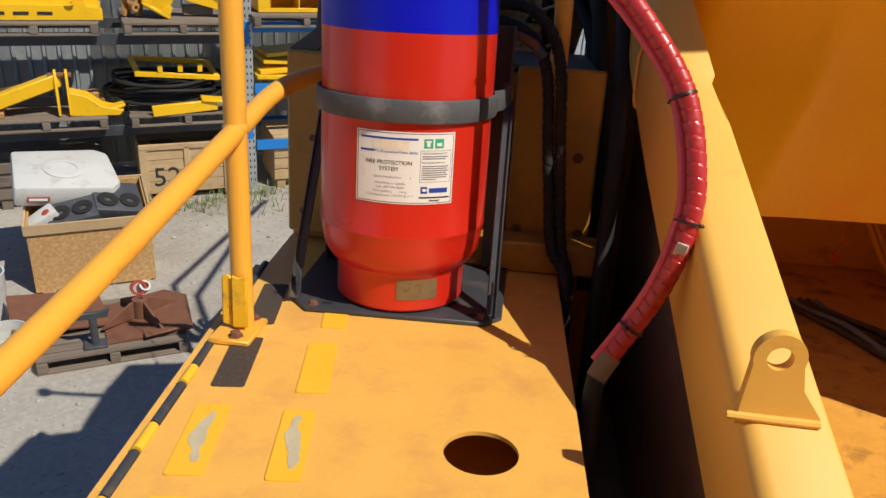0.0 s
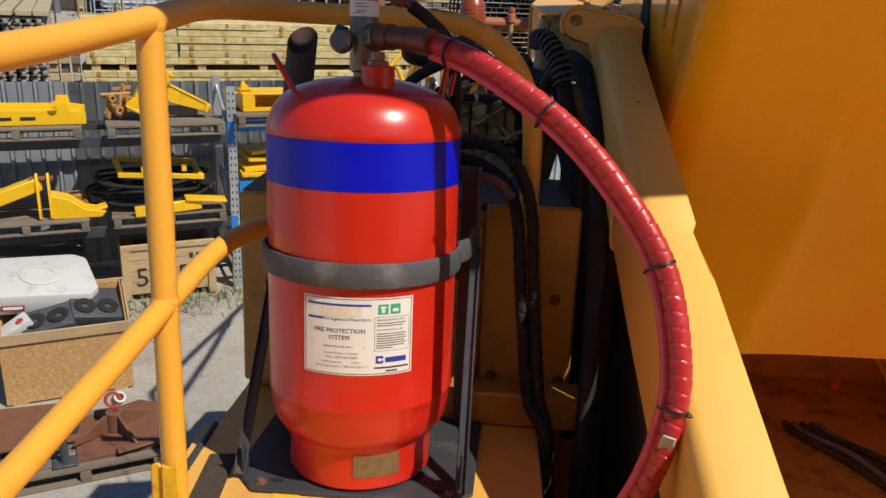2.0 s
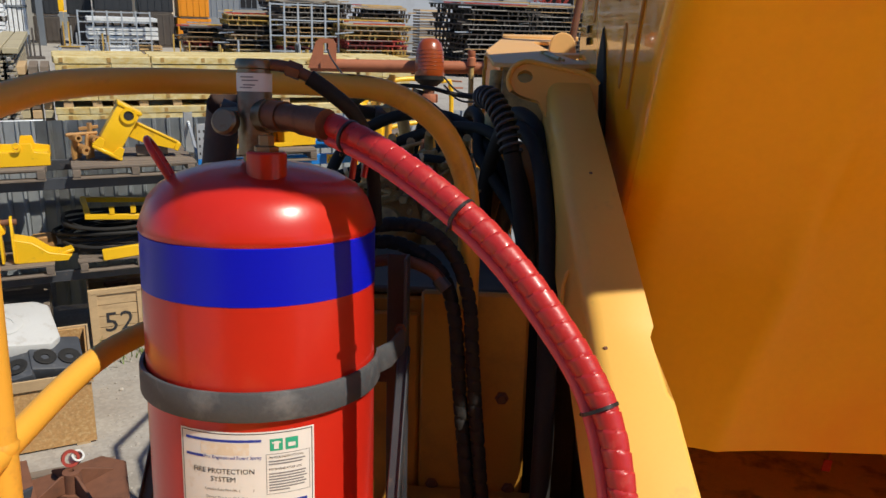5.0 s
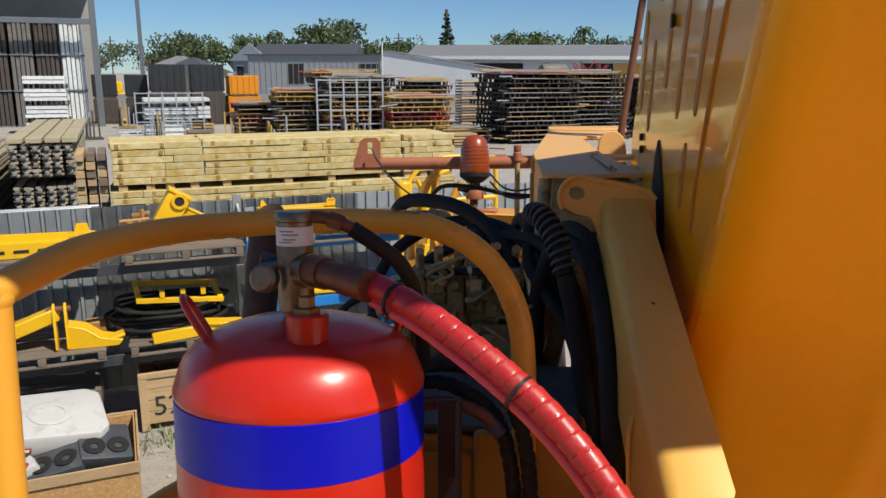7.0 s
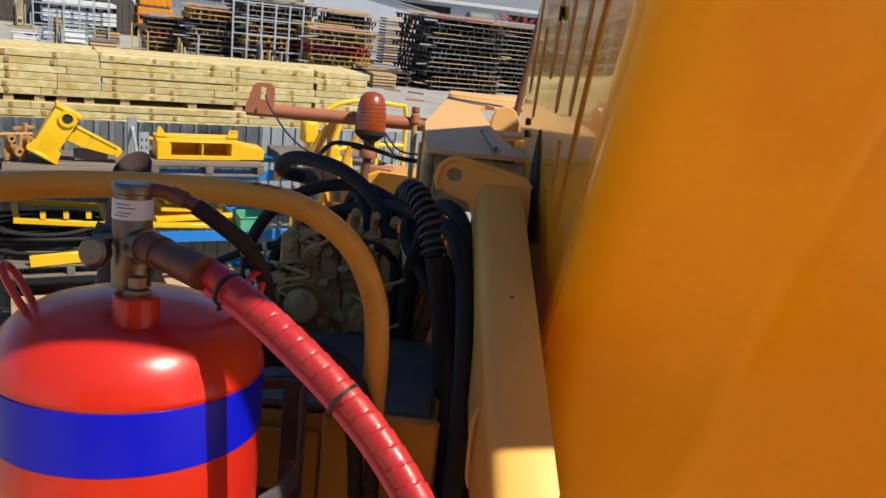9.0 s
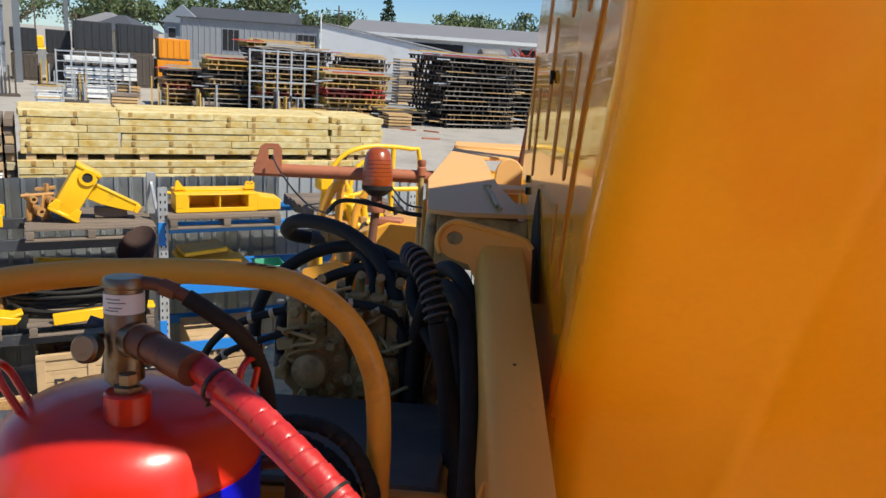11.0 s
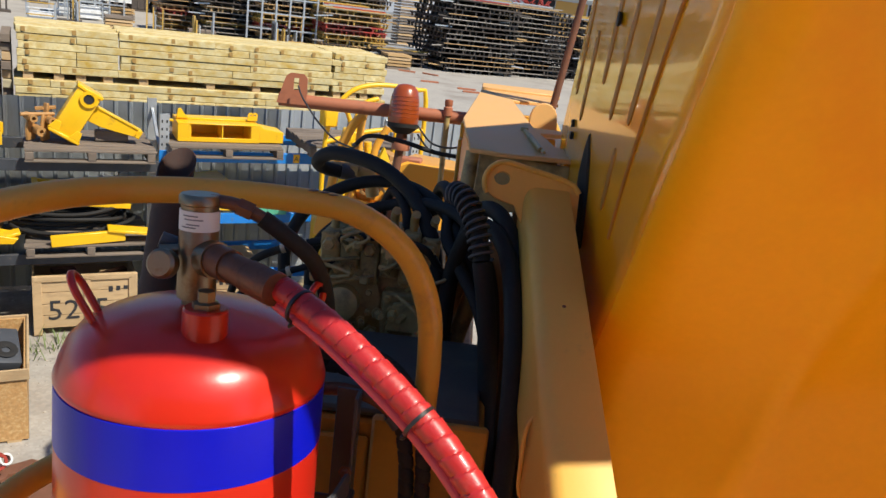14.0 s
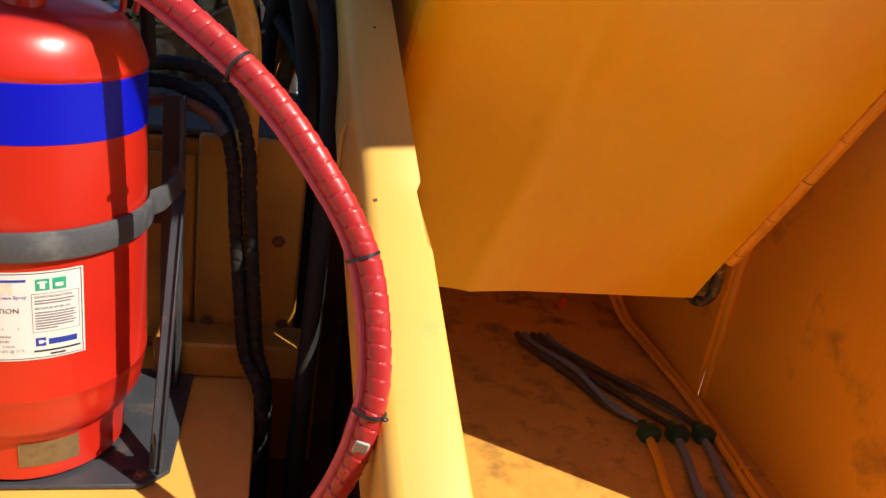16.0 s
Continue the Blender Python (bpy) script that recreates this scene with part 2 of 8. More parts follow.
form_red = material("red_painted_steel", (0.36, 0.045, 0.03), 0.5, vary=0.2, scale=5, bump=0.1, island=0.2)
form_yellow = material("dull_yellow_steel", (0.52, 0.33, 0.07), 0.5, vary=0.2, scale=5, stain=(0.2, 0.12, 0.06), amount=0.4, bump=0.1, island=0.2)
box_black = material("black_site_box_paint", (0.03, 0.032, 0.035), 0.45, vary=0.2, scale=2, bump=0.1)
box_orange = material("orange_site_box_paint", (0.72, 0.26, 0.01), 0.45, vary=0.08, scale=2, bump=0.1)
shed_white = material("pale_shed_cladding", (0.60, 0.63, 0.66), 0.5, vary=0.06, scale=0.6, fine=6, stain=(0.45, 0.46, 0.47), amount=0.3, stain_scale=0.3, bump=0.1)
shed_roof = material("grey_roof_sheeting", (0.22, 0.22, 0.225), 0.5, vary=0.1, scale=0.5, fine=5, bump=0.1)
roof_dark = material("charcoal_roof_sheeting", (0.075, 0.08, 0.09), 0.5, vary=0.12, scale=0.5, fine=5, bump=0.1)
roof_red = material("terracotta_roof", (0.42, 0.13, 0.07), 0.7, vary=0.15, scale=1, fine=6, bump=0.2)
wall_cream = material("cream_render", (0.55, 0.46, 0.34), 0.8, vary=0.1, scale=0.7, fine=6, bump=0.1)
# near-black sheet colour that paints the shade inside doorways, windows, holes and slots
doorway_dark = material("painted_opening_shade", (0.02, 0.02, 0.022), 0.8, vary=0.2, scale=1, bump=0)
ochre_wall = material("ochre_shed_panel", (0.58, 0.33, 0.08), 0.6, vary=0.1, scale=0.7, bump=0.1)
structure_steel = material("blue_grey_structural_steel", (0.16, 0.18, 0.20), 0.5, metal=0.2, vary=0.12, scale=2, bump=0.1)
concrete_wall = material("grey_concrete_panel", (0.36, 0.35, 0.33), 0.85, vary=0.15, scale=0.8, fine=8, bump=0.2)
bark = material("grey_brown_bark", (0.12, 0.09, 0.06), 0.9, vary=0.3, scale=3, bump=0.5)
leaf_green = material("olive_green_foliage", (0.08, 0.115, 0.04), 0.6, vary=0.35, scale=0.6, fine=4, bump=0, island=0.35)
leaf_pine = material("dark_green_pine_foliage", (0.045, 0.075, 0.04), 0.6, vary=0.3, scale=0.6, fine=4, bump=0, island=0.3)
weed_green = material("dusty_weed_leaves", (0.14, 0.19, 0.05), 0.6, vary=0.25, scale=20, bump=0, island=0.3)
cable_black = material("black_cable_sheath", (0.02, 0.02, 0.022), 0.4, vary=0.2, scale=30, bump=0.1)
# brown near the floor tone, painting the cables into the bay's shade
cable_floor_tone = material("floor_toned_cable_sheath", (0.085, 0.055, 0.03), 0.6, vary=0.25, scale=12, stain=(0.16, 0.09, 0.04), amount=0.4, stain_scale=8, bump=0.1)
cable_grey = material("grey_cable_sheath", (0.22, 0.23, 0.25), 0.4, vary=0.15, scale=30, bump=0.1)


def ground_material():
    """Dusty compacted gravel: pale stone dust, small stones, damp and oily patches."""
    m = material("dusty_compacted_gravel", (0.37, 0.345, 0.305), 0.9, vary=0.16, scale=0.9, fine=9, stain=(0.25, 0.22, 0.19), amount=0.45, stain_scale=0.55, bump=0.4, bump_scale=0.02)
    n, link = m.node_tree.nodes, m.node_tree.links.new
    b = n["Principled BSDF"]
    src = b.inputs["Base Color"].links[0].from_socket
    co = n.new("ShaderNodeTexCoord")
    v = n.new("ShaderNodeTexVoronoi")
    v.inputs["Scale"].default_value = 34
    link(co.outputs["Object"], v.inputs["Vector"])
    mx = n.new("ShaderNodeMix")
    mx.data_type, mx.blend_type = "RGBA", "OVERLAY"
    mx.inputs["Factor"].default_value = 0.09
    link(src, mx.inputs["A"])
    sep = n.new("ShaderNodeSeparateColor")
    link(v.outputs["Color"], sep.inputs[0])
    link(sep.outputs[0], mx.inputs["B"])
    link(mx.outputs["Result"], b.inputs["Base Color"])
    return m


gravel = ground_material()

# ---- building helpers ----
BASE = {}
OVER = Matrix.Identity(4)


def thing(name, at, label, category, group="", kind="", frame_of=None):
    """A top-level Empty at the thing's base; its parts are written in the coordinates of the machine (TILT) or the yard."""
    e = new(name)
    e.empty_display_size = 0.05
    m = frame_of if frame_of is not None else OVER
    e.matrix_world = m @ Matrix.Translation(at)
    BASE[e.name] = Vector(at)
    return tagged(e, label, category, group, kind)


def part(name, bm, mat, parent, label="", smooth=True, origin=None):
    base = BASE.get(parent.name, Vector((0, 0, 0)))
    if origin is None:
        bmesh.ops.translate(bm, verts=bm.verts, vec=-base)
    me = bpy.data.meshes.new(name)
    bm.to_mesh(me)
    bm.free()
    me.materials.append(mat)
    if smooth:
        me.polygons.foreach_set("use_smooth", [True] * len(me.polygons))
        me.set_sharp_from_angle(angle=radians(38))
    ob = new(name, me)
    ob.parent = parent
    BASE[ob.name] = base
    if label:
        tagged(ob, label)
    return ob


def structure(name, bm, mat, label, category, m=None, smooth=False, kind="structure"):
    me = bpy.data.meshes.new(name)
    bm.to_mesh(me)
    bm.free()
    me.materials.append(mat)
    if smooth:
        me.polygons.foreach_set("use_smooth", [True] * len(me.polygons))
        me.set_sharp_from_angle(angle=radians(38))
    ob = new(name, me)
    ob.matrix_world = m if m is not None else OVER
    return tagged(ob, label, category, kind=kind)


def share(name, me, parent, m):
    """One more object on a mesh that alike pieces share."""
    ob = new(name, me)
    ob.parent = parent
    ob.matrix_basis = m
    return ob


def join(*bms):
    out = bms[0]
    for b in bms[1:]:
        tmp = bpy.data.meshes.new("tmp")
        b.to_mesh(tmp)
        out.from_mesh(tmp)
        bpy.data.meshes.remove(tmp)
        b.free()
    return out


def box(size, at=(0, 0, 0), rot=(0, 0, 0), bevel=0.004, seg=1):
    bm = bmesh.new()
    bmesh.ops.create_cube(bm, size=1)
    bmesh.ops.scale(bm, verts=bm.verts, vec=size)
    if bevel:
        bmesh.ops.bevel(bm, geom=bm.edges[:], offset=min(bevel, min(size) * 0.45), segments=seg, affect="EDGES", profile=0.5)
    bm.transform(pose(*at, *rot))
    return bm


def span(a, b, **kw):
    """A box between two opposite corners."""
    a, b = Vector(a), Vector(b)
    d = b - a
    return box([abs(c) for c in d], (a + b) / 2, **kw)


def prism(pts, depth, m=None, bevel=0.003, seg=1):
    """A flat outline in x, y, made solid from z = 0 to depth, then laid by m."""
    bm = bmesh.new()
    vs = [bm.verts.new((x, y, 0)) for x, y in pts]
    f = bm.faces.new(vs)
    if f.normal.z > 0 or f.calc_area() == 0:
        f.normal_flip()
    r = bmesh.ops.extrude_face_region(bm, geom=[f])
    bmesh.ops.translate(bm, verts=[v for v in r["geom"] if isinstance(v, bmesh.types.BMVert)], vec=(0, 0, depth))
    bmesh.ops.recalc_face_normals(bm, faces=bm.faces[:])
    if bevel:
        bmesh.ops.bevel(bm, geom=[e for e in bm.edges if e.calc_face_angle(0) > 0.5], offset=bevel, segments=seg, affect="EDGES", profile=0.5)
    if m is not None:
        bm.transform(m)
    return bm


def lathe(profile, n=32, at=(0, 0, 0), m=None, close=False):
    """A turned shape: (radius, height) pairs round z."""
    bm = bmesh.new()
    rings = []
    for r, z in profile:
        if r < 1e-6:
            rings.append([bm.verts.new((0, 0, z))])
        else:
            rings.append([bm.verts.new((r * math.cos(2 * math.pi * i / n), r * math.sin(2 * math.pi * i / n), z)) for i in range(n)])
    for a, b in zip(rings, rings[1:]):
        for i in range(n):
            j = (i + 1) % n
            if len(a) == 1 and len(b) == 1:
                continue
            if len(a) == 1:
                bm.faces.new((a[0], b[i], b[j]))
            elif len(b) == 1:
                bm.faces.new((a[i], a[j], b[0]))
            else:
                bm.faces.new((a[i], a[j], b[j], b[i]))
    for ring in (rings[0], rings[-1]):
        if len(ring) > 1 and not close:
            bm.faces.new(ring)
    if close and len(rings[0]) > 1:
        for i in range(n):
            j = (i + 1) % n
            bm.faces.new((rings[-1][i], rings[-1][j], rings[0][j], rings[0][i]))
    bmesh.ops.recalc_face_normals(bm, faces=bm.faces[:])
    bm.transform(m if m is not None else Matrix.Translation(at))
    return bm


def curve_points(pts, step=0.01):
    """A smooth line through the points (Catmull-Rom), at even steps."""
    p = [Vector(q) for q in pts]
    p = [2 * p[0] - p[1]] + p + [2 * p[-1] - p[-2]]
    out = []
    for i in range(1, len(p) - 2):
        a, b, c, d = p[i - 1], p[i], p[i + 1], p[i + 2]
        k = max(2, int((c - b).length / step))
        for j in range(k):
            t = j / k
            out.append(0.5 * ((2 * b) + (c - a) * t + (2 * a - 5 * b + 4 * c - d) * t * t + (3 * b - a - 3 * c + d) * t ** 3))
    out.append(p[-2])
    return out


def tube(pts, r, n=14, step=0.012, smooth=True, relief=None, caps=True):
    """A round bar or hose along a line. relief(s, angle) changes the radius."""
    line = curve_points(pts, step) if smooth else [Vector(q) for q in pts]
    bm = bmesh.new()
    rings, s = [], 0.0
    up = None
    for i, q in enumerate(line):
        d = (line[min(i + 1, len(line) - 1)] - line[max(i - 1, 0)]).normalized()
        if up is None:
            up = d.orthogonal().normalized()
        up = (up - d * up.dot(d)).normalized()
        side = d.cross(up)
        if i:
            s += (q - line[i - 1]).length
        ring = []
        for k in range(n):
            a = 2 * math.pi * k / n
            rr = r if relief is None else r + relief(s, a)
            ring.append(bm.verts.new(q + (up * math.cos(a) + side * math.sin(a)) * rr))
        rings.append(ring)
    for a, b in zip(rings, rings[1:]):
        for k in range(n):
            j = (k + 1) % n
            bm.faces.new((a[k], a[j], b[j], b[k]))
    if caps:
        bm.faces.new(rings[0])
        bm.faces.new(rings[-1])
    bmesh.ops.recalc_face_normals(bm, faces=bm.faces[:])
    return bm


def bar(a, b, w, h, bevel=0.003, up=(0, 0, 1)):
    """A flat or square bar from a to b, w wide across and h along up."""
    a, b = Vector(a), Vector(b)
    d = b - a
    y = d.normalized()
    x = y.cross(Vector(up)).normalized()
    z = x.cross(y)
    m = Matrix((x, y, z)).transposed().to_4x4()
    m.translation = (a + b) / 2
    bm = box((w, d.length, h), bevel=bevel)
    bm.transform(m)
    return bm


def bolt(at, r=0.012, h=0.01, normal=(0, 0, 1)):
    q = Vector((0, 0, 1)).rotation_difference(Vector(normal)).to_matrix().to_4x4()
    bm = lathe([(0, h), (r * 0.8, h), (r, h * 0.75), (r, h * 0.2), (r * 1.5, h * 0.2), (r * 1.5, 0), (0, 0)], n=6)
    bm.transform(Matrix.Translation(at) @ q)
    return bm


def text_mesh(words, size, depth=0.0004, align="LEFT"):
    c = bpy.data.curves.new("words", "FONT")
    c.body, c.size, c.extrude, c.resolution_u, c.align_x, c.align_y = words, size, depth, 2, align, "BOTTOM_BASELINE"
    o = bpy.data.objects.new("words", c)
    scene.collection.objects.link(o)
    dg = bpy.context.evaluated_depsgraph_get()
    me = bpy.data.meshes.new_from_object(o.evaluated_get(dg))
    bpy.data.objects.remove(o)
    bpy.data.curves.remove(c)
    bm = bmesh.new()
    bm.from_mesh(me)
    bpy.data.meshes.remove(me)
    return bm


# ================= the machine (coordinates of its deck: x across, y forward, z up from the deck) =================
CX, CY, CR = -0.043, -0.013, 0.187


def on_deck(name, at, label, category, group=""):
    return thing(name, at, label, category, group, frame_of=TILT)


def hinge(deck):
    a, b = Vector((-0.316, -0.90, -0.002)), Vector((-0.412, 0.10, -0.002))
    leaf = part("hinge_leaf", bar(a + Vector((-0.016, 0, -0.006)), b + Vector((-0.016, 0, -0.006)), 0.022, 0.004, bevel=0.001), deck_yellow, deck)
    # knuckles in lengths along the pin: start, end, yellow or black
    marks = (0.0, 0.045, 1), (0.05, 0.16, 0), (0.165, 0.235, 1), (0.24, 0.37, 0), (0.375, 0.435, 1), (0.44, 0.60, 0), (0.605, 0.66, 0), (0.665, 0.80, 0), (0.805, 1.0, 0)
    for p, q, yellow in marks:
        part("knuckle", tube([a.lerp(b, p), a.lerp(b, q)], 0.010 if yellow else 0.009, n=10, smooth=False), patch_yellow if yellow else black_steel, leaf)


def deck_plate():
    t = on_deck("deck", (0, -0.4, -0.02), "faded yellow steel deck plate with a round hole and worn paint", "deck")
    n = 40
    outer = [(-0.297, -1.35), (0.372, -1.35), (0.362, -0.742), (0.354, -0.442), (0.338, 0.14), (0.338, 0.62), (-0.43, 0.62), (-0.402, 0.02), (-0.342, -0.51), (-0.312, -0.843)]
    hx, hy, hr = 0.195, -0.634, 0.061
    bm = bmesh.new()
    for z, flip in ((0.0, False), (-0.008, True)):
        ov = [bm.verts.new((x, y, z)) for x, y in outer]
        hv = [bm.verts.new((hx + hr * math.cos(2 * math.pi * i / n), hy + hr * math.sin(2 * math.pi * i / n), z)) for i in range(n)]
        es = [bm.edges.new((a, b)) for ring in (ov, hv) for a, b in zip(ring, ring[1:] + ring[:1])]
        bmesh.ops.triangle_fill(bm, use_beauty=True, use_dissolve=False, edges=es)
        if not flip:
            top = (ov, hv)
    for ra, rb in zip(top, (ov, hv)):
        for i in range(len(ra)):
            j = (i + 1) % len(ra)
            bm.faces.new((ra[i], ra[j], rb[j], rb[i]))
    bmesh.ops.recalc_face_normals(bm, faces=bm.faces[:])
    part("plate", bm, deck_yellow, t, smooth=False)
    # folded skirt under the left edge and the inner side
    part("side_skirt", bar((-0.301, -1.35, -0.06), (-0.418, 0.62, -0.06), 0.006, 0.10), deck_yellow, t)
    part("inner_skirt", bar((0.366, -1.35, -0.06), (0.332, 0.62, -0.06), 0.006, 0.10), deck_yellow, t)
    hinge(t)
    return t


deck_plate()


def hull():
    t = on_deck("machine_hull", (0.2, 0.2, -1.9), "yellow and dark brown steel hull of the mining machine on tyres", "machine hull")
    part("bay_box", span((0.664, -1.58, -1.85), (1.84, 1.62, -0.405), bevel=0.01), machine_yellow, t)
    # body under the added bounce plate, out of view
    part("step_box", span((1.844, -1.58, -1.2), (2.73, -0.10, -0.405), bevel=0.01), machine_yellow, t)
    part("chassis", span((-0.2, -1.2, -1.95), (1.7, 1.5, -1.752), bevel=0.01), hull_dark, t)
    for x in (-0.05, 1.62):
        for y in (-0.95, 1.2):
            zc = -2.45 + 0.108 * y + 0.025 * x + 0.56
            wheel = part("wheel", lathe([(0.22, -0.15), (0.52, -0.15), (0.56, -0.10), (0.56, 0.10), (0.52, 0.15), (0.22, 0.15)], 32, m=pose(x, y, zc, 0, 90, 0), close=True), rubber_black, t, "black rubber tyre")
            part("rim", lathe([(0, -0.06), (0.22, -0.06), (0.22, 0.06), (0, 0.06)], 20, m=pose(x, y, zc, 0, 90, 0)), machine_yellow, wheel)
    part("deck_box", span((-0.285, -1.33, -1.75), (0.33, 0.60, -0.13), bevel=0.01), machine_yellow, t)
    part("engine_sill", span((-0.40, 0.63, -1.75), (0.50, 1.85, -0.05), bevel=0.01), machine_yellow, t)
    web = prism([(-1.9, -1.75), (0.95, -1.75), (0.95, 0.62), (0.80, 0.62), (-0.10, 0.20), (-1.9, -0.66)], 0.04, Matrix.Translation((0.575, 0, 0)) @ Matrix(((0, 0, 1, 0), (1, 0, 0, 0), (0, 1, 0, 0), (0, 0, 0, 1))), bevel=0.003)
    part("inner_web", web, hull_dark, t, "dark brown web plate under the lift arm")
    part("gutter", span((0.33, -1.33, -0.62), (0.575, 0.835, -0.55), bevel=0.004), hull_dark, t)
    # dark plate added to close the bright gap behind the arm
    part("rear_shield", span((0.44, 0.985, 0.30), (0.54, 1.0, 1.0), bevel=0.003), hull_dark, t)
    part("end_wall", span((0.385, 0.805, -0.6), (0.575, 0.83, 0.80), bevel=0.004), hull_dark, t)
    part("side_wall", span((0.331, -1.33, -0.55), (0.336, 0.80, -0.12), bevel=0), hull_dark, t)


# dark brown with darker stains for the web, gutter and inner walls
hull_dark = material("dark_brown_hull", (0.24, 0.17, 0.10), 0.6, vary=0.3, scale=8, stain=(0.05, 0.035, 0.02), amount=0.3, stain_scale=6, bump=0.2)
hull()


def deck_strips():
    """Anti-slip strips along the left side: some bare yellow patches, two dark gritty ones."""
    def strip(x, y, w, l, ang, mat, name, label):
        t = on_deck(name, (x, y, 0.0), label, "anti-slip strip", "anti-slip strips on the deck")
        n = 6
        pts = []
        for cx, cy, a0 in ((w / 2 - 0.006, l / 2 - 0.006, 0), (-w / 2 + 0.006, l / 2 - 0.006, 90), (-w / 2 + 0.006, -l / 2 + 0.006, 180), (w / 2 - 0.006, -l / 2 + 0.006, 270)):
            for k in range(n):
                a = radians(a0 + 90 * k / (n - 1))
                pts.append((cx + 0.006 * math.cos(a), cy + 0.006 * math.sin(a)))
        part("strip", prism(pts, 0.0018, pose(x, y, 0.0004, 0, 0, ang), bevel=0), mat, t, smooth=False)
        return t

    def worn(t, x, y, seed, l):
        rnd = random.Random(seed)
        k, pts_l, pts_r = 12, [], []
        for i in range(k):
            f = i / (k - 1)
            c = 0.006 * math.sin(5 * f + seed)
            wd = (0.004 + 0.009 * math.sin(math.pi * f)) * rnd.uniform(0.6, 1.2)
            pts_l.append((c - wd, (f - 0.5) * l))
            pts_r.append((c + wd, (f - 0.5) * l))
        part("worn_patch", prism(pts_r + pts_l[::-1], 0.0006, pose(x, y, 0.0024, 0, 0, 9), bevel=0), patch_worn, t, "bare grey worn glue", smooth=False)

    strip(-0.133, -0.414, 0.058, 0.20, 9, patch_yellow, "yellow_patch", "bright yellow unfaded paint patch where a strip was")
    a = strip(-0.105, -0.670, 0.054, 0.197, 9, patch_yellow, "yellow_patch", "bright yellow paint patch with grey worn glue")
    worn(a, -0.103, -0.665, 1, 0.15)
    b = strip(-0.252, -0.683, 0.059, 0.20, 9, patch_yellow, "yellow_patch", "bright yellow paint patch with grey worn glue")
    worn(b, -0.250, -0.68, 2, 0.14)
    strip(-0.217, -0.930, 0.055, 0.20, 9, patch_yellow, "yellow_patch", "bright yellow unfaded paint patch at the deck end")
    strip(-0.154, -0.197, 0.053, 0.09, 9, patch_yellow, "yellow_patch", "short bright yellow patch beside the bracket plate")
    strip(-0.286, -0.423, 0.060, 0.20, 9, grip_dark, "antislip_strip", "dark gritty anti-slip strip stuck to the deck")
    strip(-0.320, -0.146, 0.058, 0.225, 9, grip_dark, "antislip_strip", "dark gritty anti-slip strip beside the rail post")


deck_strips()


def handrail():
    t = on_deck("handrail", (-0.325, -0.295, 0), "yellow tubular steel handrail with a bolted foot and rust spots", "handrail")
    px, py = -0.325, -0.291
    part("post", tube([(px, py, 0.012), (px - 0.004, py, 0.45), (px - 0.008, py, 0.885)], 0.0220, n=20, smooth=False), rail_yellow, t)
    foot = box((0.085, 0.12, 0.012), (px - 0.004, py - 0.018, 0.007), bevel=0.003)
    part("foot_plate", foot, rail_yellow, t)
    part("foot_bolt", bolt((px + 0.004, py - 0.055, 0.012), 0.011, 0.012), rust_steel, t, "rusty hexagon bolt")
    part("foot_bolt", bolt((px + 0.012, py + 0.034, 0.012), 0.009, 0.010), rust_steel, t, "rusty hexagon bolt")
    part("angle_leaf", prism([(-0.361, 0.022), (-0.338, 0.018), (-0.337, 0.122), (-0.345, 0.132), (-0.360, 0.126)], 0.005, pose(0, -0.309, 0, 90, 0, 0)), scuffed_yellow, t, "scuffed bright yellow angle iron")
    part("angle_leaf", prism([(-0.3375, 0.018), (-0.304, 0.020), (-0.305, 0.136), (-0.322, 0.128), (-0.337, 0.134)], 0.005, pose(0, -0.3165, 0, 90, 0, 0)), scuffed_yellow, t, "scuffed bright yellow angle iron")
    top = [(-0.378, -1.32, 0.20), (-0.376, -1.31, 0.55), (-0.370, -1.25, 0.71), (-0.360, -1.05, 0.777), (-0.347, -0.631, 0.827), (-0.333, -0.291, 0.884), (-0.318, -0.12, 0.917), (-0.27, 0.06, 0.929),
           (-0.15, 0.182, 0.932), (0.007, 0.225, 0.932), (0.13, 0.235, 0.919), (0.223, 0.247, 0.860), (0.273, 0.252, 0.768), (0.2865, 0.258, 0.665), (0.287, 0.262, 0.54), (0.287, 0.263, 0.50)]
    part("top_rail", tube(top, 0.0222, n=18, step=0.02), rail_yellow, t)
    low = [(-0.37, -1.32, 0.19), (-0.345, -1.0, 0.262), (-0.335, -0.752, 0.316), (-0.328, -0.291, 0.417), (-0.330, -0.12, 0.450), (-0.313, -0.02, 0.473), (-0.268, 0.06, 0.490), (-0.205, 0.12, 0.497), (-0.18, 0.28, 0.500)]
    part("lower_rail", tube(low, 0.0205, n=18, step=0.02), rail_yellow, t)
    for z, r in ((0.424, 0.0245), (0.876, 0.0245)):
        part("weld", lathe([(0.0205, -0.012), (r, -0.004), (r, 0.004), (0.0205, 0.012)], 20, (px - 0.008 * z / 0.885, py, z)), rail_yellow, t)
    for at in ((0.078, 0.229, 0.9495), (0.06, 0.226, 0.951), (0.093, 0.228, 0.947)):
        part("rust_spot", lathe([(0, 0.0012), (0.006, 0.001), (0.010, 0)], 9, at), rust_steel, t, "flake of rust")


scuffed_yellow = material("scuffed_bright_yellow_paint", (0.84, 0.48, 0.015), 0.5, vary=0.1, scale=20, stain=(0.30, 0.14, 0.05), amount=0.3, stain_scale=28, bump=0.15)
handrail()


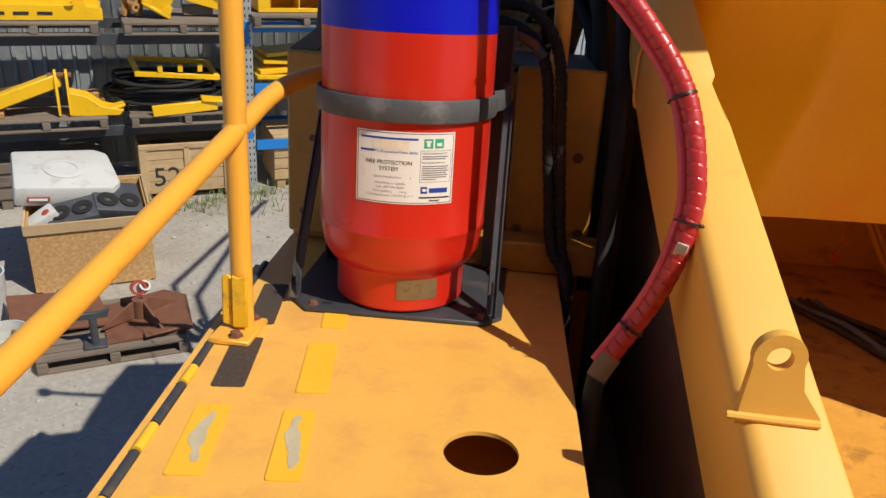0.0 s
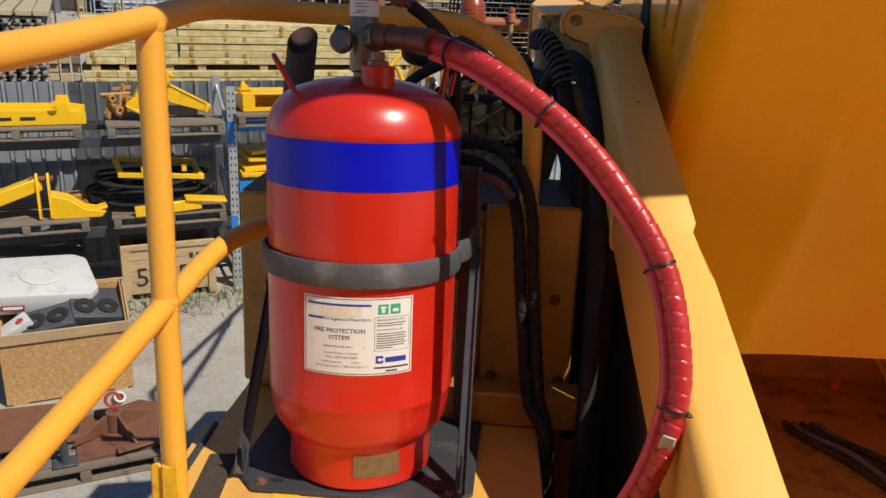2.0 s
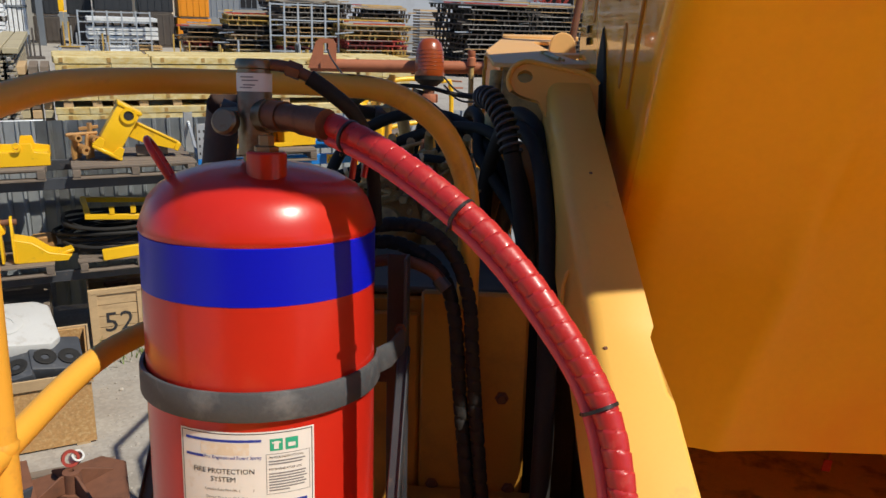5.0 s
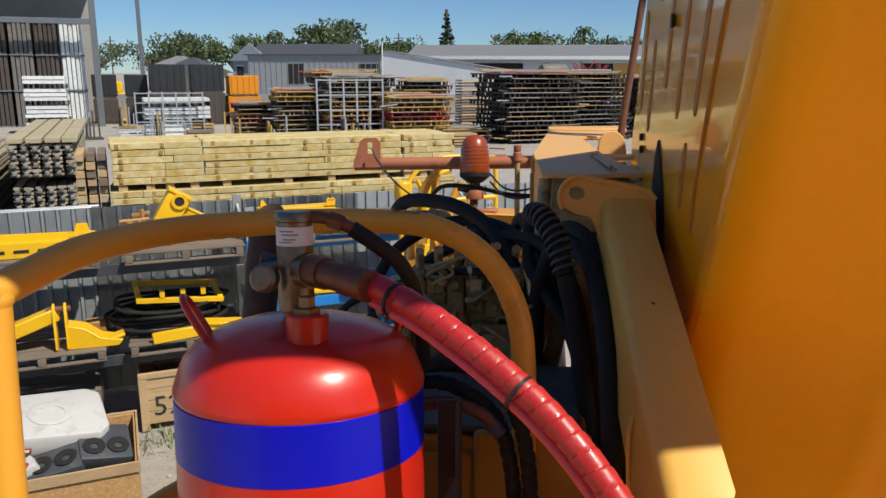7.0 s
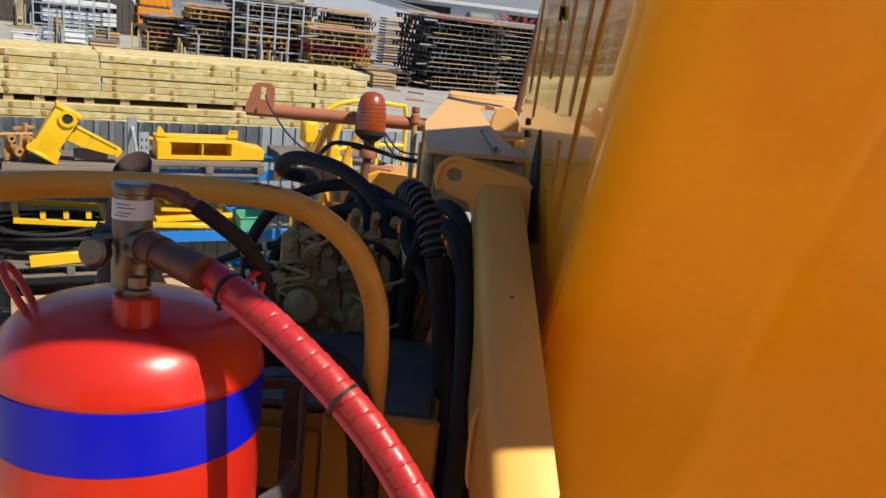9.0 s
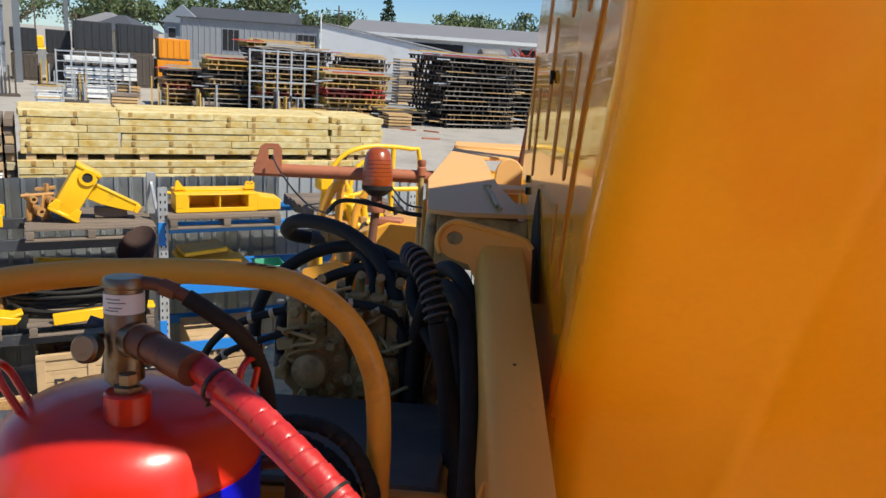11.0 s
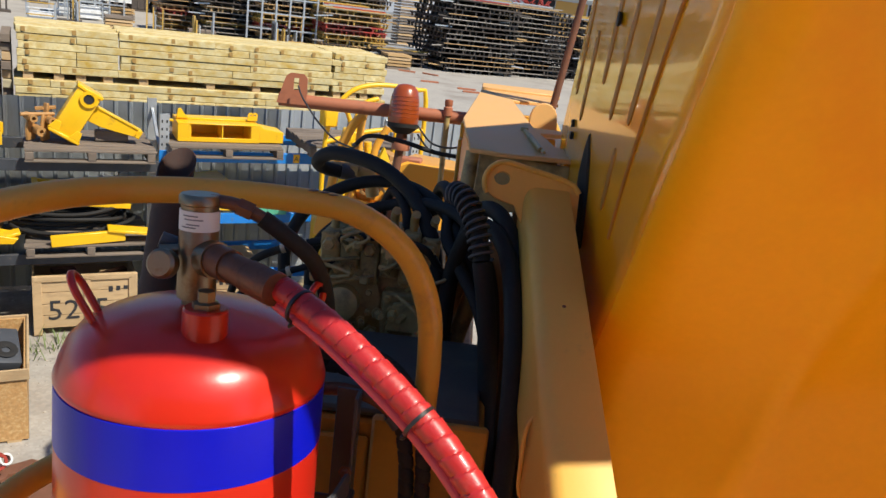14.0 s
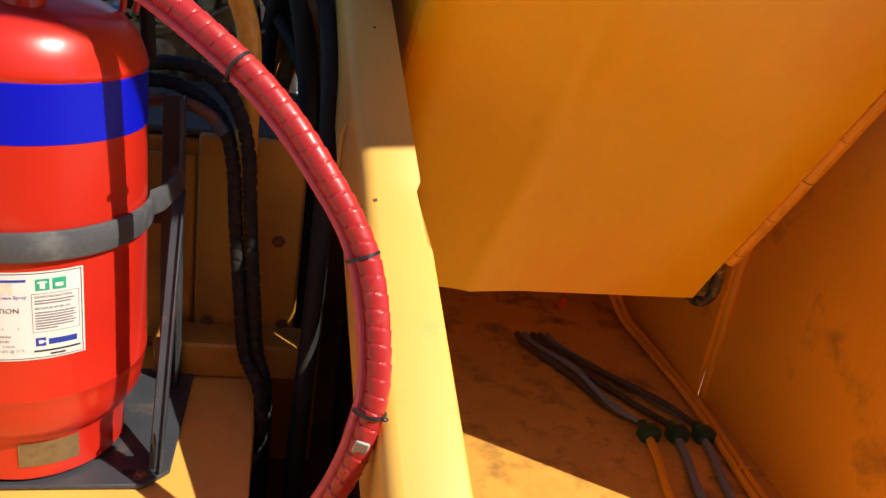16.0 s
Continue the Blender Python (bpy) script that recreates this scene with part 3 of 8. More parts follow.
def foam_cylinder():
    t = on_deck("foam_cylinder", (CX, CY, 0.012), "red pressure cylinder with a blue band and white label", "fire suppression cylinder")
    c = (CX, CY, 0)
    part("foot_ring", lathe([(0.1279, 0.014), (0.1427, 0.014), (0.1476, 0.02), (0.1466, 0.085), (0.1515, 0.106), (0.1279, 0.106)], 56, c), red_paint, t)
    prof = [(0, 0.085), (0.08856, 0.087), (0.1378, 0.096), (0.1633, 0.112), (0.1771, 0.135), (0.184, 0.174), (0.186, 0.194), (0.1875, 0.1965), (0.1875, 0.201), (0.1865, 0.204), (0.187, 0.3), (0.187, 0.613)]
    part("shell", lathe(prof, 72, c), red_paint, t)
    part("blue_band", lathe([(0.1858, 0.613), (0.1876, 0.6135), (0.1876, 0.698), (0.1858, 0.699)], 72, c, close=True), blue_band, t, "glossy blue band")
    dome = [(0.186, 0.6), (0.186, 0.7), (0.1884, 0.704), (0.1884, 0.709), (0.1865, 0.716), (0.183, 0.728), (0.1732, 0.752), (0.1555, 0.772), (0.1279, 0.788), (0.08856, 0.8), (0.04428, 0.8065), (0, 0.808)]
    part("dome", lathe(dome, 72, c), red_paint, t)
    # filler boss with a brass plug, in front of the valve
    part("filler_boss", lathe([(0.030, 0.785), (0.030, 0.826), (0.0275, 0.829), (0, 0.829)], 28, (-0.003, -0.098, 0)), red_paint, t)
    part("filler_plug", lathe([(0.019, 0.829), (0.019, 0.836), (0.012, 0.838), (0.012, 0.852), (0, 0.853)], 6, (-0.003, -0.098, 0)), nickel, t, "dull brass plug")
    # wire lifting loops
    for s, x0, y0, lean in ((-1, -0.163, -0.062, -0.045), (1, 0.100, 0.045, 0.012)):
        a, b = Vector((x0, y0 - 0.016, 0.778)), Vector((x0 + 0.012 * s, y0 + 0.026, 0.776))
        up = Vector((lean * 0.8, 0.0, 0.058))
        loop = [a, a + up * 0.8, (a + b) / 2 + up * 1.08, b + up * 0.8, b]
        part("lifting_loop", tube(loop, 0.0055, n=10, step=0.008), red_paint, t)
    rp = bmesh.new()
    ang0, ang1, n = radians(-84), radians(-48), 10
    rows = []
    for z in (0.045, 0.092):
        rows.append([rp.verts.new((CX + 0.1494 * math.cos(ang0 + (ang1 - ang0) * i / n), CY + 0.1494 * math.sin(ang0 + (ang1 - ang0) * i / n), z)) for i in range(n + 1)])
    for i in range(n):
        rp.faces.new((rows[0][i], rows[0][i + 1], rows[1][i + 1], rows[1][i]))
    r = bmesh.ops.solidify(rp, geom=rp.faces[:], thickness=-0.0012)
    part("rating_plate", rp, plate_brass, t, "aged tan rating plate")
    label(t)
    return t


LABEL_A0, LABEL_Z0, LABEL_W, LABEL_H = -81.0, 0.2745, 0.2075, 0.1485


def wrap(bm, lift):
    """Bends a flat print (x along the label, y up it) round the cylinder."""
    for v in bm.verts:
        x, y, z = v.co
        a = radians(LABEL_A0) + (x - LABEL_W / 2) / CR
        r = CR + lift + z
        v.co = (CX + r * math.cos(a), CY + r * math.sin(a), LABEL_Z0 + y)
    return bm


def strip_grid(x0, y0, x1, y1, d=0.0002, step=0.008):
    bm = bmesh.new()
    n = max(1, int((x1 - x0) / step))
    rows = [[bm.verts.new((x0 + (x1 - x0) * i / n, y, d)) for i in range(n + 1)] for y in (y0, y1)]
    for i in range(n):
        bm.faces.new((rows[0][i], rows[0][i + 1], rows[1][i + 1], rows[1][i]))
    return bm


def label(t):
    W, H = LABEL_W, LABEL_H
    sheet = part("label", wrap(strip_grid(0, 0, W, H), 0.0006), label_white, t, "white printed instruction label with worn corners")
    edge = [strip_grid(0.003, 0.0025, W - 0.003, 0.0037), strip_grid(0.003, H - 0.0037, W - 0.003, H - 0.0025), strip_grid(0.003, 0.0025, 0.0042, H - 0.003), strip_grid(W - 0.0042, 0.0025, W - 0.003, H - 0.003)]
    part("border", wrap(join(*edge), 0.0010), ink_dark, sheet, smooth=False)
    part("blue_rule", wrap(join(strip_grid(0.010, 0.1325, 0.128, 0.1365), strip_grid(0.010, 0.106, 0.040, 0.110)), 0.0010), ink_blue, sheet, smooth=False)
    part("green_pictogram", wrap(strip_grid(0.140, 0.117, 0.159, 0.136), 0.0010), ink_green, sheet, smooth=False)
    part("green_pictogram", wrap(strip_grid(0.163, 0.117, 0.182, 0.136), 0.0010), ink_green, sheet, smooth=False)
    part("white_sign", wrap(join(strip_grid(0.146, 0.120, 0.153, 0.1325), strip_grid(0.143, 0.129, 0.156, 0.1315), strip_grid(0.167, 0.1215, 0.178, 0.128)), 0.0014), label_white, sheet, smooth=False)
    part("brand_mark", wrap(strip_grid(0.137, 0.023, 0.151, 0.0375), 0.0010), ink_blue, sheet, "blue square of the maker's mark", smooth=False)
    part("brand_mark", wrap(join(strip_grid(0.141, 0.0275, 0.1475, 0.0335), strip_grid(0.1465, 0.0290, 0.1512, 0.0320)), 0.0013), label_white, sheet, "white notch in the maker's mark", smooth=False)
    part("brand_bar", wrap(strip_grid(0.1545, 0.0245, 0.1950, 0.0345), 0.0010), ink_blue, sheet, "blue bar of the maker's mark", smooth=False)
    part("faded_panel", wrap(join(strip_grid(0.036, 0.112, 0.110, 0.1305)), 0.0009), faded_orange, sheet, "faint orange remains of a worn logo", smooth=False)
    part("frame_box", wrap(join(strip_grid(0.134, 0.047, 0.200, 0.0478), strip_grid(0.134, 0.1115, 0.200, 0.1123), strip_grid(0.134, 0.047, 0.1348, 0.112), strip_grid(0.1992, 0.047, 0.200, 0.112)), 0.0010), ink_grey, sheet, smooth=False)

    def words(s, size, x, y, ink, align="CENTER", bold=0.0):
        bm = text_mesh(s, size, 0.0, align)
        bmesh.ops.translate(bm, verts=bm.verts, vec=(x, y, 0.0002))
        part("lettering", wrap(bm, 0.0012), ink, sheet, smooth=False)

    words("FIRE PROTECTION", 0.0115, 0.070, 0.082, ink_dark)
    words("SYSTEM", 0.0115, 0.070, 0.069, ink_dark)
    words("Pre Engineered Foam Spray", 0.0078, 0.128, 0.1055, ink_blue, "RIGHT")
    words("Cylinder Assy Part No. (            )", 0.0056, 0.078, 0.054, ink_dark)
    words("Stored Pressure Cylinder", 0.0062, 0.074, 0.041, ink_grey)
    words("Foam AFFF P/N 98280", 0.0062, 0.074, 0.0325, ink_grey)
    words("Agent quantity (        ) litres", 0.0062, 0.074, 0.024, ink_grey)
    words("Operating pressure  1350 kPa @ 21°C", 0.0062, 0.074, 0.0155, ink_grey)
    words("SERVICE INSTRUCTIONS", 0.0048, 0.138, 0.105, ink_dark, "LEFT")
    words("RECHARGE AFTER USE", 0.0048, 0.138, 0.086, ink_dark, "LEFT")
    bars = [strip_grid(0.138, y, 0.138 + w, y + 0.0022) for y, w in ((0.099, 0.055), (0.0945, 0.05), (0.079, 0.056), (0.0745, 0.054), (0.070, 0.057), (0.0655, 0.052), (0.061, 0.056), (0.0565, 0.053), (0.052, 0.03))]
    part("small_print", wrap(join(*bars), 0.0010), ink_grey, sheet, smooth=False)
    bars = [strip_grid(0.134, 0.013, 0.200, 0.0162), strip_grid(0.156, 0.0065, 0.178, 0.0095)]
    part("small_print", wrap(join(*bars), 0.0010), ink_dark, sheet, smooth=False)


foam_cylinder()


def cylinder_bracket():
    t = on_deck("cylinder_bracket", (CX, 0.0, 0.0), "black painted steel bracket plate with side braces and strap", "bracket")
    pts = [(-0.228, -0.172), (0.168, -0.160), (0.206, -0.118), (0.206, 0.215), (-0.285, 0.215), (-0.285, -0.105)]
    part("base_plate", prism(pts, 0.010, pose(0, 0, 0.001), bevel=0.002), black_steel, t)
    for x, y in ((-0.217, -0.150), (0.160, -0.135), (-0.21, 0.18), (0.165, 0.18)):
        part("plate_bolt", bolt((x, y, 0.011), 0.009, 0.009), rust_steel, t, "rusty bolt head")
    # flat black discs paint the shade inside two empty bolt slots
    for x, y in ((-0.188, -0.136), (0.140, -0.128)):
        part("slot", lathe([(0, 0.0006), (0.011, 0.0006), (0.011, 0)], 12, m=Matrix.Translation((x, y, 0.0112)) @ Matrix.Diagonal((1.3, 0.75, 1, 1))), rubber_black, t, "empty bolt slot")
    for s, x in ((1, 0.177), (-1, -0.264)):
        up = join(span((x - 0.003, 0.145, 0.011), (x + 0.003, 0.190, 0.62), bevel=0.001), span((x - 0.040 * (s > 0), 0.184, 0.011), (x + 0.040 * (s < 0), 0.190, 0.62), bevel=0.001))
        part("upright", up, black_steel, t)
        a, b = Vector((x + 0.004 * s, -0.128, 0.011)), Vector((x - 0.002 * s, 0.150, 0.45))
        part("brace", join(bar(a, b, 0.022, 0.005, up=(0, 1, 0.6)), bar(a + Vector((0.010 * s, 0, 0)), b + Vector((0.010 * s, 0, 0)), 0.004, 0.022, up=(0, 1, 0.6))), black_steel, t)
        part("brace_foot", prism([(0, 0), (0.05, 0), (0, 0.09)], 0.005, pose(x, -0.128, 0.011, 90, 0, 90)), black_steel, t)
        part("upright_bolt", bolt((x - 0.008, 0.143, 0.485), 0.008, 0.008, (0, -1, 0)), rust_steel, t)
    part("back_bar", span((-0.26, 0.190, 0.36), (0.177, 0.196, 0.41), bevel=0.001), black_steel, t)
    # rubber strap: round the front, then straight back to the uprights
    bm = bmesh.new()
    line = [Vector((0.172, 0.150, 0)), Vector((0.160, 0.06, 0))]
    for i in range(41):
        a = radians(12 - 204 * i / 40)
        line.append(Vector((CX + (CR + 0.004) * math.cos(a), CY + (CR + 0.004) * math.sin(a), 0)))
    line += [Vector((-0.236, 0.06, 0)), Vector((-0.256, 0.150, 0))]
    prev = None
    for i, q in enumerate(line):
        d = (line[min(i + 1, len(line) - 1)] - line[max(i - 1, 0)]).normalized()
        nrm = Vector((d.y, -d.x, 0)) * -1
        zc = 0.464
        ring = [bm.verts.new((q.x + nrm.x * o, q.y + nrm.y * o, zc + h)) for o, h in ((0.0, -0.023), (0.005, -0.023), (0.0065, -0.020), (0.0065, 0.020), (0.005, 0.023), (0.0, 0.023))]
        if prev:
            for k in range(6):
                bm.faces.new((prev[k], prev[(k + 1) % 6], ring[(k + 1) % 6], ring[k]))
        else:
            bm.faces.new(ring)
        prev = ring
    bm.faces.new(prev)
    bmesh.ops.recalc_face_normals(bm, faces=bm.faces[:])
    part("strap", bm, strap_grey, t, "weathered grey rubber strap round the cylinder")


cylinder_bracket()


def valve():
    t = on_deck("cylinder_valve", (-0.045, -0.020, 0.80), "dull nickel discharge valve with white tag and brass fittings", "valve")
    x, y = -0.045, -0.020
    body = [(0.020, 0.800), (0.020, 0.815), (0.027, 0.818), (0.027, 0.918), (0.0255, 0.921), (0.0255, 0.950), (0.029, 0.952), (0.029, 0.962), (0.026, 0.966), (0, 0.967)]
    part("body", lathe(body, 32, (x, y, 0)), nickel, t)
    part("white_tag", lathe([(0.0262, 0.916), (0.0275, 0.916), (0.0275, 0.944), (0.0262, 0.944)], 32, (x, y, 0), close=True), label_white, t, "white paper tag round the valve")
    bars = []
    for z, a0, a1 in ((0.937, -120, -75), (0.932, -115, -60), (0.925, -110, -70), (0.921, -125, -80)):
        b = bmesh.new()
        rows = [[b.verts.new((x + 0.0279 * math.cos(radians(a0 + (a1 - a0) * i / 6)), y + 0.0279 * math.sin(radians(a0 + (a1 - a0) * i / 6)), zz)) for i in range(7)] for zz in (z, z + 0.0018)]
        for i in range(6):
            b.faces.new((rows[0][i], rows[0][i + 1], rows[1][i + 1], rows[1][i]))
        bars.append(b)
    part("tag_print", join(*bars), ink_grey, t, smooth=False)
    part("collar", tube([(x + 0.018, y - 0.012, 0.879), (x + 0.036, y - 0.026, 0.8805)], 0.026, 24, smooth=False), nickel, t)
    part("outlet_nut", tube([(x + 0.034, y - 0.024, 0.8805), (x + 0.062, y - 0.046, 0.8795)], 0.0235, 18, smooth=False), tarnish, t, "tarnished copper-coloured nut")
    part("outlet_pipe", tube([(x + 0.060, y - 0.045, 0.8795), (x + 0.105, y - 0.078, 0.876)], 0.0205, 18, smooth=False), tarnish, t)
    part("outlet_nut", tube([(x + 0.096, y - 0.072, 0.8765), (x + 0.140, y - 0.103, 0.872)], 0.0225, 18, smooth=False), tarnish, t, "tarnished copper-coloured nut")
    part("gauge_stem", tube([(x - 0.02, y - 0.005, 0.885), (x - 0.05, y - 0.012, 0.882)], 0.008, 12, smooth=False), nickel, t)
    part("gauge", lathe([(0, 0), (0.019, 0), (0.021, 0.004), (0.021, 0.018), (0.017, 0.022), (0, 0.022)], 24, m=pose(x - 0.034, y - 0.024, 0.867, 78, 0, -8)), nickel, t)
    part("cap", lathe([(0, 0), (0.012, 0), (0.012, 0.024), (0, 0.025)], 16, m=pose(x - 0.036, y + 0.014, 0.885, 0, -70, 20)), dark_plastic, t, "dark cap with a pale ring")
    part("pilot_elbow", tube([(x, y, 0.957), (x + 0.04, y + 0.004, 0.957), (x + 0.065, y + 0.006, 0.950), (x + 0.090, y + 0.010, 0.938)], 0.0095, 12), tarnish, t)
    part("pilot_nut", tube([(x + 0.052, y + 0.005, 0.954), (x + 0.072, y + 0.007, 0.947)], 0.0135, 6, smooth=False), tarnish, t)
    part("pilot_hose", tube([(x + 0.085, y + 0.010, 0.940), (x + 0.12, y + 0.020, 0.915), (x + 0.155, y + 0.05, 0.875), (x + 0.165, y + 0.12, 0.80), (x + 0.16, y + 0.2, 0.68)], 0.0125, 12), rubber_black, t, "black rubber pilot hose")


valve()


def discharge_hose():
    t = on_deck("discharge_hose", (0.383, -0.43, -0.5), "red spiral-wrapped discharge hose held by black cable ties", "hose")
    pts = [(0.066, -0.092, 0.876), (0.106, -0.115, 0.869), (0.197, -0.168, 0.833), (0.325, -0.231, 0.750), (0.418, -0.287, 0.654), (0.489, -0.336, 0.542), (0.515, -0.388, 0.403), (0.505, -0.406, 0.312), (0.486, -0.405, 0.237), (0.460, -0.400, 0.172), (0.430, -0.402, 0.116), (0.404, -0.407, 0.073)]
    pitch = 0.0235

    def spiral(s, a):
        f = (s / pitch + a / (2 * math.pi)) % 1.0
        return -0.0014 * f - (0.0024 if f < 0.09 else 0)

    part("spiral_wrap", tube(pts, 0.0185, n=20, step=0.0019, relief=spiral), hose_red, t)
    off = [Vector(p) + Vector((-0.012, 0.004, -0.0185)) if i < 5 else Vector(p) + Vector((-0.0205, 0.006, -0.004)) for i, p in enumerate(pts)]
    part("hose_core", tube(off[1:], 0.0085, n=12, step=0.012), hose_pink, t, "smooth pink-red hose under the wrap")
    line = curve_points(pts, 0.01)
    for k in (8, 28, 58, 79, 100):
        k = min(k, len(line) - 2)
        q, d = line[k], (line[k + 1] - line[k - 1]).normalized()
        rot = Vector((0, 0, 1)).rotation_difference(d).to_matrix().to_4x4()
        rot.translation = q + Vector((-0.004, 0.001, -0.004))
        part("cable_tie", lathe([(0.0205, -0.0022), (0.0243, -0.0022), (0.0243, 0.0022), (0.0205, 0.0022)], 20, m=rot, close=True), cable_black, t, "black cable tie")
        hd = rot.copy()
        hd.translation = rot.translation + (rot.to_3x3() @ Vector((0.7, -0.75, 0))) * 0.025
        b = box((0.008, 0.012, 0.006))
        b.transform(hd)
        part("tie_head", b, cable_black, t)
    k = min(84, len(line) - 2)
    part("worn_spot", box((0.020, 0.004, 0.028), line[k] + Vector((-0.004, -0.0185, 0.002)), (20, 12, -10), bevel=0.0015), white_plastic, t, "torn pale spot in the wrap")
    part("lower_hose", tube([(0.390, -0.416, 0.044), (0.384, -0.427, 0.0), (0.384, -0.45, -0.12), (0.384, -0.48, -0.5)], 0.0175, 12), rubber_black, t, "black lower hose")
    part("end_sleeve", tube([(0.413, -0.406, 0.084), (0.400, -0.410, 0.062), (0.388, -0.418, 0.040)], 0.0195, 16, smooth=True), sleeve_tan, t, "worn tan end sleeve")


sleeve_tan = material("worn_tan_sleeve", (0.22, 0.15, 0.08), 0.7, vary=0.2, scale=30, bump=0.2)
discharge_hose()


def lift_arm():
    t = on_deck("lift_arm", (0.58, -0.2, 0.1), "chalky yellow box-section lift arm with a lug and pivot plate", "machine arm")
    # the side outline of the beam: (forward, up), stepped where it was cut and welded
    top = [(-1.55, -0.203), (-0.125, 0.477), (-0.114, 0.488), (-0.006, 0.540), (0.006, 0.556), (0.33, 0.760), (0.655, 0.965)]
    low = [(0.71, 0.770), (0.02, 0.318), (-0.36, 0.148), (-1.50, -0.375)]

    def side_right(y):
        return 0.608 - 0.106 * y if y > 0 else 0.608 - 0.063 * (y + 0.114) + (0.008 if y < -0.12 else 0.0)

    def side_left(y):
        return 0.501 - 0.095 * y if y > 0 else 0.501 - 0.050 * y

    bm = bmesh.new()
    left, right = [], []
    for y, z in top + low:
        left.append(bm.verts.new((side_left(y), y, z)))
        right.append(bm.verts.new((side_right(y), y, z)))
    n = len(left)
    bm.faces.new(left)
    bm.faces.new(right[::-1])
    for i in range(n):
        j = (i + 1) % n
        bm.faces.new((left[j], left[i], right[i], right[j]))
    bmesh.ops.recalc_face_normals(bm, faces=bm.faces[:])
    bm.edges.ensure_lookup_table()
    lv = set(left)
    nt = len(top)
    el = [e for e in bm.edges if e.verts[0] in lv and e.verts[1] in lv and {left.index(e.verts[0]), left.index(e.verts[1])} <= set(range(nt))]
    bmesh.ops.bevel(bm, geom=el, offset=0.026, segments=5, affect="EDGES", profile=0.5)
    rest = [e for e in bm.edges if e.calc_face_angle(0) > 0.9]
    bmesh.ops.bevel(bm, geom=rest, offset=0.004, segments=2, affect="EDGES", profile=0.5)
    part("beam", bm, arm_yellow, t)
    # lug welded across the beam
    pts = []
    for i in range(15):
        a = radians(200 - 215 * i / 14)
        pts.append((0.034 * math.cos(a) - 0.002, 0.105 + 0.036 * math.sin(a)))
    pts = [(-0.040, 0.0)] + pts + [(0.038, 0.06), (0.068, 0.020), (0.066, 0.0)]
    ring = [(-0.002 + 0.017 * math.cos(2 * math.pi * i / 24), 0.105 + 0.017 * math.sin(2 * math.pi * i / 24)) for i in range(24)]
    part("lug", plate_with_hole(pts, ring, 0.016, pose(0.573, -0.734, 0.170, 95, 0, 0)), arm_yellow, t)
    part("lug_weld", tube([(0.520, -0.752, 0.182), (0.57, -0.754, 0.182), (0.640, -0.755, 0.182)], 0.006, 8, step=0.01), arm_yellow, t)
    # pivot plate at the far end: a round boss, a web tapering to the beam, and a raised rim
    pts = []
    for i in range(15):
        a = radians(215 - 140 * i / 14)
        pts.append((-0.121 + 0.046 * math.cos(a), 0.076 + 0.046 * math.sin(a)))
    pts = [(-0.066, -0.12), (-0.072, -0.02), (-0.095, 0.025), (-0.135, 0.036)] + pts + [(0.0, 0.098), (0.030, 0.088), (0.044, 0.07), (0.046, -0.12)]
    ring = [(-0.128 + 0.018 * math.cos(2 * math.pi * i / 24), 0.082 + 0.015 * math.sin(2 * math.pi * i / 24)) for i in range(24)]
    rim = [Vector((0.517, 0.65, 0.878)) + Euler((radians(78), 0, 0)).to_matrix() @ Vector((x, y - 0.004, 0.032)) for x, y in pts[4:-1]]
    part("pivot_rim", tube(rim, 0.006, 8, smooth=False), arm_yellow, t)
    part("pivot_plate", plate_with_hole(pts, ring, 0.03, pose(0.517, 0.65, 0.878, 78, 0, 0)), arm_yellow, t)
    for y, z in ((0.345, 0.770), (-0.034, 0.527)):
        part("paint_chip", lathe([(0, 0.001), (0.003, 0.001), (0.004, 0)], 7, m=Matrix.Translation((0.525, y, z)) @ Euler((radians(27), 0, 0)).to_matrix().to_4x4()), rust_steel, t)
    part("side_clip", tube([(0.480, 0.20, 0.45), (0.472, 0.2, 0.47), (0.472, 0.21, 0.57), (0.484, 0.22, 0.595)], 0.004, 8), arm_yellow, t)


def plate_with_hole(outer, hole, depth, m):
    """A plate with a drilled hole, outline in x, y."""
    bm = bmesh.new()
    rings = []
    for z in (0, depth):
        ov = [bm.verts.new((x, y, z)) for x, y in outer]
        hv = [bm.verts.new((x, y, z)) for x, y in hole]
        es = [bm.edges.new((a, b)) for ring in (ov, hv) for a, b in zip(ring, ring[1:] + ring[:1])]
        bmesh.ops.triangle_fill(bm, use_beauty=True, use_dissolve=False, edges=es)
        rings.append((ov, hv))
    for ra, rb in zip(*rings):
        for i in range(len(ra)):
            j = (i + 1) % len(ra)
            bm.faces.new((ra[i], ra[j], rb[j], rb[i]))
    bmesh.ops.recalc_face_normals(bm, faces=bm.faces[:])
    bm.transform(m)
    return bm


lift_arm()


def guard_corner(z):
    return 0.27 - 0.83 * (max(z, 0.62) - 0.8)


def guard_edge(z):
    return 0.535 - 0.38 * z


def guard_crease(z):
    return 0.955 - 0.25 * max(0.0, 0.6 - z)


def guard_face(x, z):
    f = (x - 0.62) / 1.035
    d = abs(x - guard_crease(z))
    ridge = 0.020 * max(0.0, 1 - d / 0.14) + 0.006 * max(0.0, 1 - d / 0.035)
    return guard_corner(z) * (1 - f) + guard_edge(z) * f - ridge


def guard_right(z):
    return min(1.69, 1.452 + 0.29 * z - 0.05 * z * z)


def guard_side(z, y=0.0):
    return 0.628 - 0.05 * (z - 0.85) - 0.07 * max(0.0, y)


